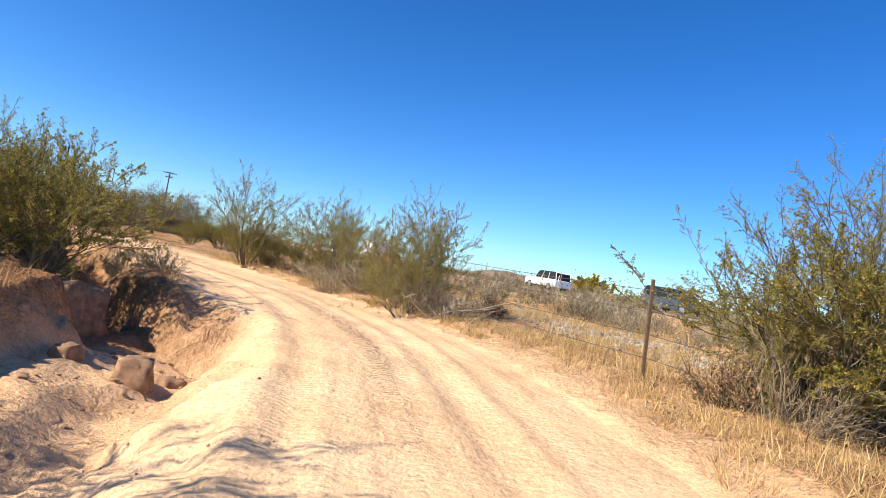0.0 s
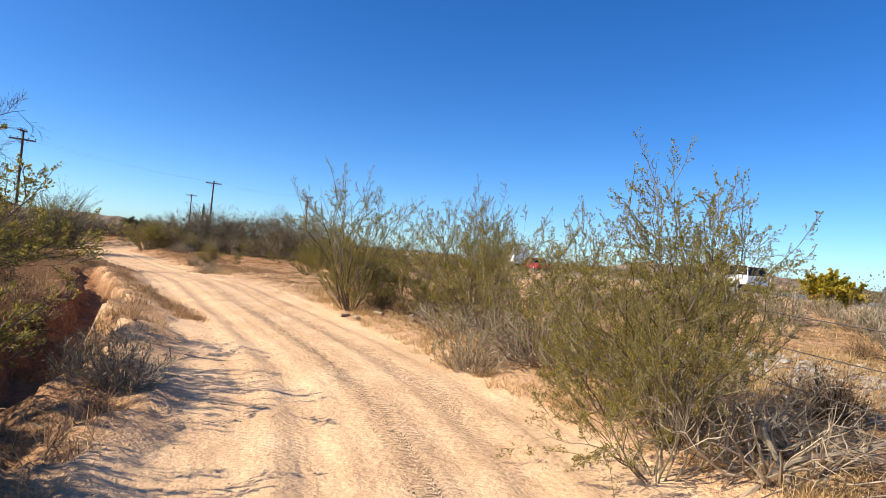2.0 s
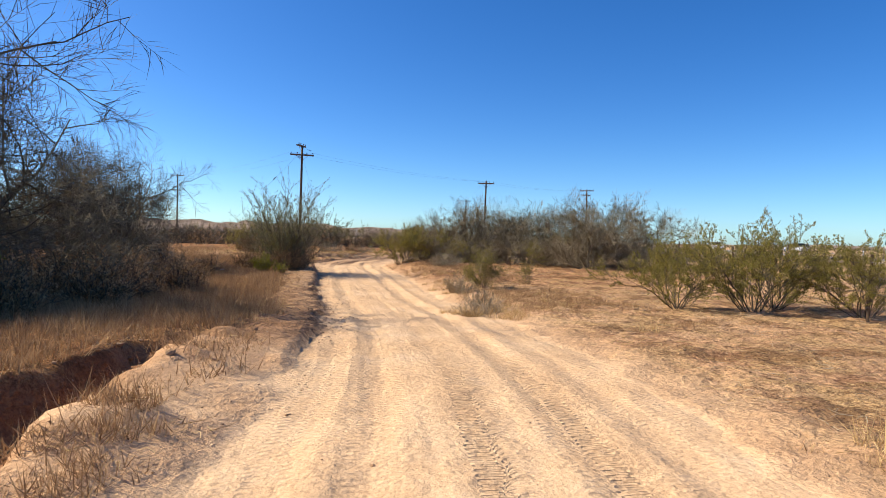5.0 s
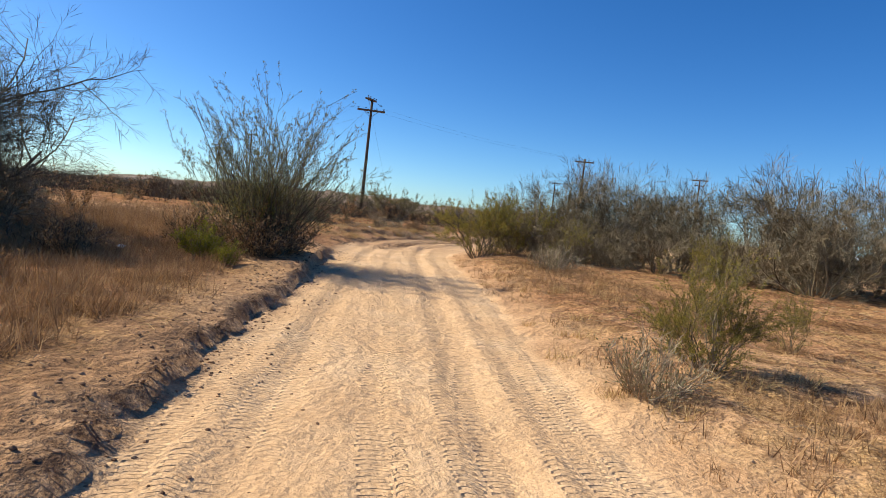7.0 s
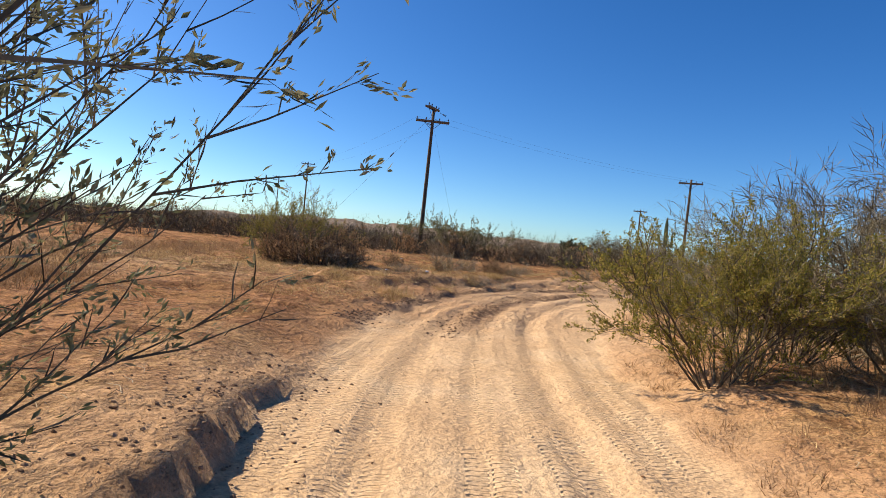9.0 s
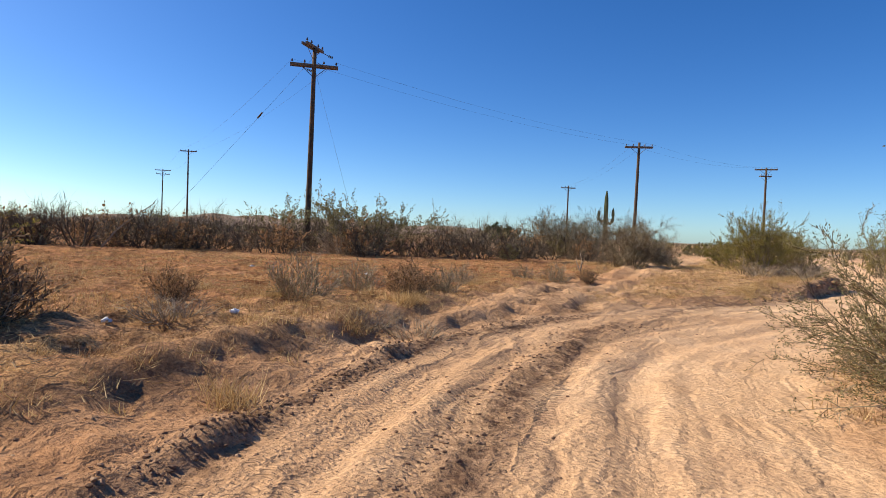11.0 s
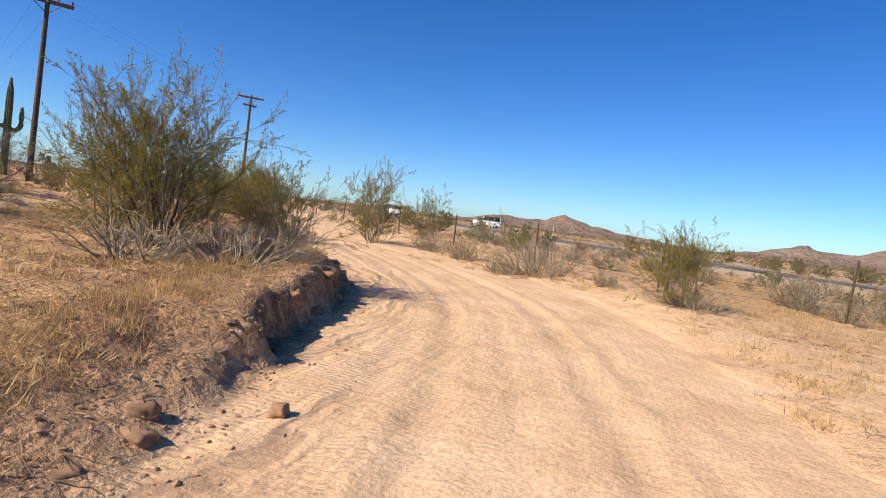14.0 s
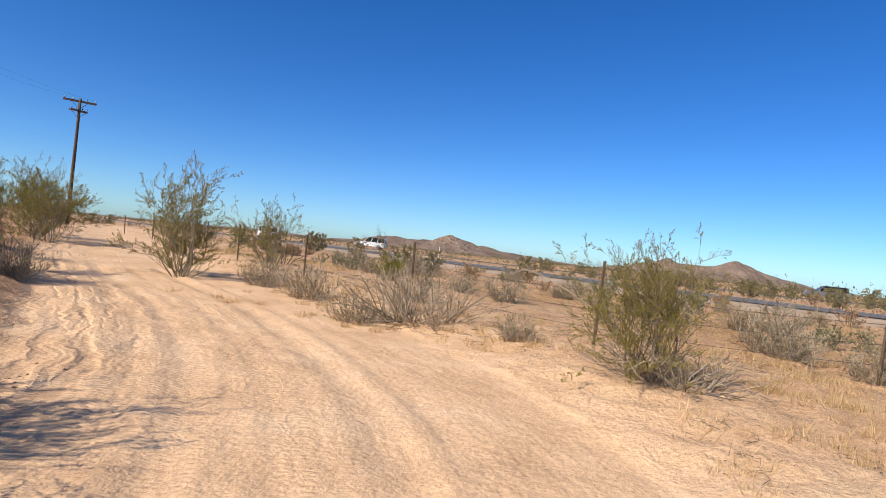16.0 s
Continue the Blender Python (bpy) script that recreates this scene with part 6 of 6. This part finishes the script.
saguaro(26.1, 83.8, 6.9, -15)

# ---- wire fence ----
fence = thing("wire_fence", "barbed wire fence on rusty steel posts", "fence")
FT = np.array((0.3987, 0.9171))


def fence_at(v):
    p = FENCE_N * (FENCE_C + float(np.interp(v, (20, 41.9, 45.2, 60, 75), (0, 0.9, -1.4, -1.7, 0)))) + FT * v
    return float(p[0]), float(p[1])


POSTS = []
rng = random.Random(31)
for v in (-47.5, -39.5, -32.9, -25.9, -18.5, -9.6, -3.6, 1.2, 6.0, 11.0, 16.0, 21.0, 25.5, 30.0, 34.6, 38.2, 41.9, 45.2, 50.2, 55.4, 60.8, 66.5, 73, 80, 88):
    x, y = fence_at(v)
    z = ground_z(x, y)
    POSTS.append((x, y, z))
    p = Build()
    tx, ty = rng.gauss(0, 0.035), rng.gauss(0, 0.035)
    hgt = rng.uniform(1.28, 1.42)
    # a T-section: flange and stem
    p.tube([(0, 0, -0.3), (tx * hgt, ty * hgt, hgt)], 0.026, 0.026, 4, True)
    p.tube([(0.03, 0.0, -0.3), (0.03 + tx * hgt, ty * hgt, hgt)], 0.018, 0.018, 4, True)
    post = part("post", p, RUST, fence, "rusty steel T-post")
    post.matrix_basis = pose(x, y, z)
    if v in (55.4, 60.8):
        tip = Build()
        tip.tube([(tx * hgt * 0.94, ty * hgt * 0.94, hgt * 0.94), (tx * hgt, ty * hgt, hgt + 0.004)], 0.034, 0.034, 4, True)
        part("painted_tip", tip, LITTER, post, "white-painted post tip")
for h in (0.28, 0.58, 0.88, 1.16):
    b = Build()
    pts = []
    for (x0, y0, z0), (x1, y1, z1) in zip(POSTS, POSTS[1:]):
        for k in range(10):
            f = k / 10
            pts.append((x0 + (x1 - x0) * f, y0 + (y1 - y0) * f, z0 + (z1 - z0) * f + h - 0.04 * 4 * f * (1 - f)))
    b.tube(pts, 0.005, 0.005, 3)
    for i in range(0, len(pts) - 1):
        for f in (0.15, 0.5, 0.85):
            q = Vector(pts[i]).lerp(Vector(pts[i + 1]), f)
            b.tube([(q.x - 0.02, q.y, q.z - 0.02), (q.x + 0.02, q.y, q.z + 0.02)], 0.003, 0.002, 3)
    part("barbed_wire", b, BARB, fence, "strand of barbed wire")
for v in (-30.9, -28.6, -22.0, 27.7, 32.4, 37.2, 42.6):
    x, y = fence_at(v)
    b = Build()
    z = ground_z(x, y)
    b.tube([(0, 0, 0.1), (0.02, 0, 0.6), (0, 0, 1.2)], 0.007, 0.007, 4)
    part("stay", b, DEAD, fence, "thin wooden stay").matrix_basis = pose(x, y, z)

# marker posts by the highway
for x, y in ((24.2, -18.5), (47.0, 28.0), (60, 58)):
    root = thing("marker_post", "slim white marker post beside the highway", "marker post", "marker posts")
    b = Build()
    b.box((0, 0, 0.55), (0.12, 0.03, 1.2), top=0.9)
    part("blade", b, WHITE, root)
    rf = Build()
    rf.box((0, -0.018, 0.98), (0.09, 0.01, 0.14))
    part("reflector", rf, LAMP_R, root, "small red reflector")
    root.matrix_basis = pose(x, y, ground_z(x, y) + 0.25, 0, 4, 20)


# ---- stones, clods, logs ----
def stone_mesh(seed, squash=0.7):
    rng = random.Random(seed)
    bm = bmesh.new()
    bmesh.ops.create_icosphere(bm, subdivisions=1, radius=0.5)
    for v in bm.verts:
        v.co *= rng.uniform(0.72, 1.15)
        v.co.z *= squash
    me = bpy.data.meshes.new("stone")
    bm.to_mesh(me)
    bm.free()
    return me


rubble = thing("rubble_heap", "strip of pale broken limestone rubble beyond the fence", "rubble")
STONES = [stone_mesh(k) for k in range(7)]
for me in STONES:
    me.materials.append(ROCK)
rng = random.Random(13)
for k in range(290):
    v, u = rng.uniform(-34, -22), 3.6 + rng.gauss(0, 0.7) + 0.25 * rng.uniform(0, 6)
    x, y = FENCE_N[0] * (u + FENCE_C) + FT[0] * v, FENCE_N[1] * (u + FENCE_C) + FT[1] * v
    s = rng.uniform(0.08, 0.21)
    st = part("stone", rng.choice(STONES), None, rubble)
    st.matrix_basis = Matrix.LocRotScale((x, y, ground_z(x, y) + 0.06 * s), Euler((rng.uniform(0, 6), rng.uniform(0, 0.4), rng.uniform(0, 6))), (s, s * rng.uniform(0.7, 1), s * rng.uniform(0.6, 1)))


def log(x, y, z_turn, ln, r, label, stand=False):
    b = Build()
    rng = random.Random(int(ln * 1000))
    n = 12
    for i, f in enumerate((0, 0.5, 1)):
        for k in range(n):
            a = 2 * math.pi * k / n
            rr = r * (1 + 0.12 * math.sin(3 * a + i) + rng.uniform(-0.05, 0.05))
            b.v.append((ln * (f - 0.5), rr * math.cos(a), rr * math.sin(a)))
    for i in range(2):
        for k in range(n):
            b.f.append((i * n + k, i * n + (k + 1) % n, (i + 1) * n + (k + 1) % n, (i + 1) * n + k))
    root = thing("log", label, "log", "cut logs")
    part("bark", b, DEAD, root)
    for e in (0, 1):
        cut, o = Build(), 0
        cut.v += [(q[0] + (0.004 if e else -0.004), q[1] * 0.96, q[2] * 0.96) for q in b.v[e * 2 * n:e * 2 * n + n]]
        cut.f.append(tuple(o + k for k in (range(n) if e else reversed(range(n)))))
        part("cut_end", cut, SAWN, root, "pale sawn end")
    root.matrix_basis = pose(x, y, ground_z(x, y) + r * 0.75, 0, 0, z_turn)


log(0.25, -20.9, 75, 0.30, 0.045, "short cut log beside the track")
log(0.35, -20.2, 20, 0.27, 0.04, "weathered cut log on the verge")
log(1.15, -21.6, 50, 0.2, 0.07, "cut log lying in straw")
log(0.9, -20.7, 110, 0.25, 0.045, "grey cut log under a creosote bush")
# long pale fallen branches
for pts, r in (([(-11.3, 46.2, 0.05), (-10.7, 46.45, 0.9), (-10.1, 46.7, 1.5), (-9.4, 46.95, 2.1)], 0.055), ([(-1.75, -29.95, 0.05), (-1.3, -30.1, 0.32), (-0.8, -30.4, 0.44), (-0.2, -30.7, 0.66), (0.1, -30.9, 0.62)], 0.024),
               ([(-1.5, -30.2, 0.1), (-1.1, -29.8, 0.4), (-0.5, -29.7, 0.45), (0.1, -29.2, 0.4)], 0.022),
               ([(26.2, 36.2, 0.15), (26.9, 36.9, 0.55), (27.6, 36.7, 0.62), (28.6, 36.2, 0.72), (29.3, 36.4, 0.95)], 0.012),
               ([(25.0, 36.0, 0.15), (24.5, 36.5, 0.55), (24.4, 37.2, 1.0), (24.8, 38.0, 1.25), (25.2, 38.5, 1.1)], 0.010)):
    b = Build()
    z = ground_z(pts[0][0], pts[0][1])
    b.tube([(float(x), float(y), z + float(h) - 0.08) for x, y, h in curve_through(pts, 0.12)], r, r * 0.35, 6, True)
    rngb = random.Random(int(r * 1e4))
    for p in pts[2:]:
        tp, _ = bend(Vector((p[0], p[1], z + p[2] - 0.08)), Vector((rngb.uniform(-1, 1), rngb.uniform(-1, 1), 0.3)), 0.4, 4, rngb, 0.3)
        b.tube(tp, r * 0.4, 0.003, 4)
    root = thing("fallen_branch", "long pale weathered branch lying on a bush", "branch", "fallen branches")
    part("wood", b, DEAD, root)
# grey crooked stump left of the gully
b = Build()
rngb = random.Random(8)
for k in range(7):
    pts, _ = bend(Vector((0, 0, -0.05)), Vector((rngb.uniform(-0.6, 0.6), rngb.uniform(-0.6, 0.6), 1)), rngb.uniform(0.4, 0.95), 7, rngb, 0.55)
    b.tube(pts, 0.018, 0.006, 5)
root = thing("dead_stump", "crooked grey dead stump in dry grass", "stump")
part("wood", b, DEAD, root)
root.matrix_basis = pose(-5.6, -11.2, ground_z(-5.6, -11.2))
b = Build()
for k in range(4):
    pts, _ = bend(Vector((0, 0, -0.05)), Vector((rngb.uniform(-0.5, 0.5), rngb.uniform(-0.5, 0.5), 1)), rngb.uniform(0.5, 1.0), 6, rngb, 0.35)
    b.tube(pts, 0.035, 0.01, 5)
root = thing("dead_stump", "grey dead stump on the open ground", "stump")
part("wood", b, DEAD, root)
root.matrix_basis = pose(8.7, 41.6, ground_z(8.7, 41.6))


def earth_block(x, y, z, size, seed, turn, label="block of dried earth fallen from the gully wall"):
    """A block of bank left standing in the gully."""
    rng = random.Random(seed)
    bm = bmesh.new()
    bmesh.ops.create_cube(bm, size=1.0)
    bmesh.ops.subdivide_edges(bm, edges=bm.edges[:], cuts=5, use_grid_fill=True)
    for v in bm.verts:
        k = 1 - 0.16 * max(0, v.co.z + 0.2)
        v.co = v.co.lerp(v.co.normalized() * 0.6, 0.28)
        n = noise.noise(v.co * 2.3 + Vector((seed, 0, 0))) * 0.3 + noise.noise(v.co * 6 + Vector((0, seed, 0))) * 0.14
        v.co = Vector((v.co.x * size[0] * k, v.co.y * size[1] * k, v.co.z * size[2])) * (1 + n)
    me = bpy.data.meshes.new("earth_block")
    bm.to_mesh(me)
    bm.free()
    me.polygons.foreach_set("use_smooth", [True] * len(me.polygons))
    me.materials.append(EARTH)
    root = thing("earth_block", label, "earth block", "earth blocks")
    part("mass", me, None, root)
    root.matrix_basis = pose(x, y, z, rng.uniform(-8, 8), rng.uniform(-8, 8), turn)


earth_block(-7.45, -28.35, -0.45, (0.9, 0.8, 1.05), 3, 20, "tall block of bank standing upright beside the gully")
earth_block(-7.9, -31.6, ground_z(-7.9, -31.6) + 0.06, (0.42, 0.34, 0.34), 5, 60)
earth_block(-7.3, -31.2, ground_z(-7.3, -31.2) + 0.04, (0.3, 0.26, 0.26), 6, 10)
earth_block(-8.3, -31.0, ground_z(-8.3, -31.0) + 0.04, (0.25, 0.22, 0.2), 7, 30)
# broken blocks of earth along the gully's walls
rngb = random.Random(61)
for k in range(12, 110, 4):
    i = k
    if i >= len(GULLY) - 1:
        break
    gx, gy, gw, gdp = GULLY[i]
    if gy > -24.5:
        break
    if gy < -28.6:
        continue
    tx, ty = GULLY[i + 1, 0] - gx, GULLY[i + 1, 1] - gy
    ln = math.hypot(tx, ty)
    sd = 1 if k % 3 else -1
    o = gw * rngb.uniform(0.85, 1.2) * sd
    x, y = gx + ty / ln * o, gy - tx / ln * o
    s = rngb.uniform(0.08, 0.19) * (0.6 + 0.5 * gdp)
    earth_block(x, y, -gdp * rngb.uniform(0.1, 0.75) + 0.12, (s * rngb.uniform(0.8, 1.4), s, s * rngb.uniform(0.6, 1.1)), 100 + k, rngb.uniform(0, 360))
# broken edge of the cut bank, with roots hanging out
for k in range(40):
    f = rngb.random() ** 0.7
    i = int(np.argmin(np.abs(ROAD[:, 0] - (12.6 + 8.2 * f))))
    tx, ty = ROAD[i + 1, 0] - ROAD[i, 0], ROAD[i + 1, 1] - ROAD[i, 1]
    ln = math.hypot(tx, ty)
    o = -ROAD[i, 2] - rngb.uniform(-0.02, 0.3)
    x, y = ROAD[i, 0] + ty / ln * o, ROAD[i, 1] - tx / ln * o
    s = rngb.uniform(0.1, 0.26) * (0.5 + 0.6 * f)
    earth_block(x, y, ground_z(x, y) + rngb.uniform(-0.08, 0.02), (s * rngb.uniform(0.8, 1.6), s, s * rngb.uniform(0.3, 0.6)), 200 + k, rngb.uniform(0, 360), "crumbling block of earth on the cut bank")
    if k % 2:
        root = thing("root_tangle", "dry roots hanging out of the cut bank", "roots", "roots")
        for q in range(5):
            b = Build()
            pts, _ = bend(Vector((0, 0, 0.05)), Vector((ty / ln + rngb.uniform(-0.5, 0.5), -tx / ln + rngb.uniform(-0.5, 0.5), rngb.uniform(-0.6, 0.2))), rngb.uniform(0.1, 0.28), 5, rngb, 0.35, -0.06)
            b.tube(pts, 0.004, 0.0015, 3)
            part("root", b, BARK_DARK, root)
        root.matrix_basis = pose(x, y, ground_z(x, y) + 0.04)
earth_block(14.3, 35.85, -0.13, (0.13, 0.11, 0.09), 8, 30)


def pebbles(name, label, count, seed, lo, hi, where, mat=CLOD):
    rng = np.random.default_rng(seed)
    b = Build()
    xs, ys = where(rng, count)
    zs = land(xs, ys)
    ico = bmesh.new()
    bmesh.ops.create_icosphere(ico, subdivisions=1, radius=0.85)
    vs = np.array([v.co[:] for v in ico.verts])
    fs = [tuple(v.index for v in f.verts) for f in ico.faces]
    ico.free()
    for x, y, z in zip(xs, ys, zs):
        s = lo + (hi - lo) * rng.random() ** 3
        q = vs * rng.uniform(0.5, 1.25, (len(vs), 1)) * s * np.array((1, rng.uniform(0.6, 1), rng.uniform(0.45, 0.8))) + np.array((x, y, z + 0.1 * s))
        n = len(b.v)
        b.v += [tuple(p) for p in q.tolist()]
        b.f += [tuple(n + k for k in f) for f in fs]
    tagged(part(name, b, mat, None), label, "clods", kind="stuff")


def beside(rng, k, o):
    """Points o to the right of the track's samples k, strewn evenly along it."""
    t = np.gradient(ROAD[:, :2], axis=0)
    t /= np.linalg.norm(t, axis=1)[:, None]
    j = rng.uniform(-0.16, 0.16, len(k))
    return ROAD[k, 0] + t[k, 1] * o + t[k, 0] * j, ROAD[k, 1] - t[k, 0] * o + t[k, 1] * j


def along_road(rng, n):
    k = rng.integers(60, 420, n)
    o = np.where(rng.random(n) < 0.65, rng.normal(0, 0.5, n) - ROAD[k, 2] * 1.0, rng.normal(0, 1.6, n))
    return beside(rng, k, o)


def along_gully(rng, n):
    k = rng.integers(0, len(GULLY), n)
    return GULLY[k, 0] + rng.normal(0, 0.55, n), GULLY[k, 1] + rng.normal(0, 0.55, n)


def rubble_strip(rng, n):
    v, u = rng.uniform(-35, -21, n), 3.8 + rng.normal(0, 0.9, n)
    return FENCE_N[0] * (u + FENCE_C) + FT[0] * v, FENCE_N[1] * (u + FENCE_C) + FT[1] * v


pebbles("gravel", "small broken limestone between larger rubble", 4500, 12, 0.03, 0.11, rubble_strip, ROCK)
pebbles("clods", "crumbs of dried earth strewn over the track", 3500, 3, 0.003, 0.022, along_road)
def berm(rng, n):
    k = np.flatnonzero((ROAD[:, 1] > 15) & (ROAD[:, 1] < 29) & (ROAD[:, 0] < 8))
    k = k[rng.integers(0, len(k), n)]
    o = np.where(rng.random(n) < 0.6, -2.1 + rng.normal(0, 0.13, n), np.where(rng.random(n) < 0.6, -0.55 + rng.normal(0, 0.16, n), rng.uniform(-3.2, 0.4, n)))
    return beside(rng, k, o)


def ledge(rng, n):
    k = np.flatnonzero((ROAD[:, 1] > -9) & (ROAD[:, 1] < 12))
    k = k[rng.integers(0, len(k), n)]
    o = -ROAD[k, 2] - 0.1 + rng.normal(0, 0.35, n)
    return beside(rng, k, o)


pebbles("clods", "dark damp clods thrown up along the bend's ruts", 6500, 5, 0.005, 0.036, berm, DAMP)
pebbles("clods", "crumbled earth along the small ledge", 3500, 6, 0.004, 0.03, ledge, DAMP)
def cut_foot(rng, n):
    k = np.flatnonzero((ROAD[:, 0] > 9.5) & (ROAD[:, 0] < 22))
    k = k[rng.integers(0, len(k), n)]
    o = -ROAD[k, 2] - 0.05 + rng.normal(0, 0.28, n)
    return beside(rng, k, o)


pebbles("clods", "dark crumbled earth at the foot of the cut bank", 3000, 8, 0.005, 0.034, cut_foot)
pebbles("clods", "broken earth on the gully floor", 900, 4, 0.01, 0.07, along_gully)
# scraps of litter on the open ground
for x, y in ((-1.2, 26.9), (0.4, 36.7), (-3.2, 37.6), (-4.8, 5.4), (-2.6, 26.2), (27.2, 39.2)):
    rngb = random.Random(int(x * 10))
    b = Build()
    b.tube([(0, 0, 0.02), (0.05, 0.02, 0.05), (0.12, 0.0, 0.03)], 0.035, 0.02, 6, True)
    b.tube([(0.02, 0.05, 0.02), (0.09, 0.08, 0.035)], 0.02, 0.025, 5, True)
    root = thing("litter", "crumpled scrap of white litter on dry ground", "litter", "litter")
    part("scrap", b, LITTER, root)
    root.matrix_basis = pose(x, y, ground_z(x, y), 0, 0, rngb.uniform(0, 360))


# ---- hills on the horizon ----
def hill(name, label, az0, az1, dist, peaks, seed, deep=500):
    """A rocky ridge between two bearings; peaks: bearing and rise in degrees."""
    n, m = 120, 26
    b = Build()
    az = np.linspace(az0, az1, n)
    pk = np.interp(az, [p[0] for p in peaks], [p[1] for p in peaks])
    ex, ey = 10.0, 15.0
    for j in range(m):
        f = j / (m - 1)
        r = dist + deep * (f - 0.35)
        prof = np.interp(f, [0, 0.35, 0.45, 1], [0, 1, 1, 0]) ** 1.2
        x, y = ex + r * np.sin(np.radians(az)), ey + r * np.cos(np.radians(az))
        rough = fbm(x, y, dist * 0.05, 5, seed)
        z = -6 + (dist * np.tan(np.radians(pk)) + 6) * prof * (1 + 0.95 * rough * (0.4 + 1.2 * f))
        b.v += [(float(q), float(w), float(e)) for q, w, e in zip(x, y, z)]
    for j in range(m - 1):
        for i in range(n - 1):
            a = j * n + i
            b.f.append((a, a + 1, a + n + 1, a + n))
    tagged(part(name, b, HILL, None, smooth=True), label, "hill", kind="structure")


hill("hill", "bare brown rocky ridge beyond the plain", 50, 76, 2100, [(50, 0.1), (53.5, 0.4), (56, 0.8), (59, 1.0), (61, 1.0), (62.6, 1.6), (64.4, 1.2), (67, 0.75), (70, 0.5), (76, 0.1)], 3)
hill("hill", "lone pale rocky peak beyond the highway", 76, 94.5, 1900, [(76, 0.2), (79, 0.8), (81.2, 1.2), (82.5, 1.7), (84.5, 1.3), (86.2, 1.5), (87.7, 1.9), (89, 1.6), (90.2, 1.2), (92.3, 0.6), (94.5, 0.0)], 7)
hill("hill", "small far rocky hill on the horizon", 97, 108, 2600, [(97, -0.1), (99, 0.15), (100.5, 0.3), (102.5, 0.25), (108, -0.1)], 11)
hill("hill", "long low scrub-covered ridge", -30, 14, 1700, [(-30, -0.1), (-22, 0.7), (-12, 1.1), (-5, 1.25), (0, 1.1), (5, 0.95), (9, 0.7), (14, -0.1)], 17, 700)
hill("hill", "low far ridge on the plain's edge", 14, 52, 3200, [(14, 0.1), (24, 0.25), (36, 0.2), (46, 0.3), (52, 0.1)], 19, 700)
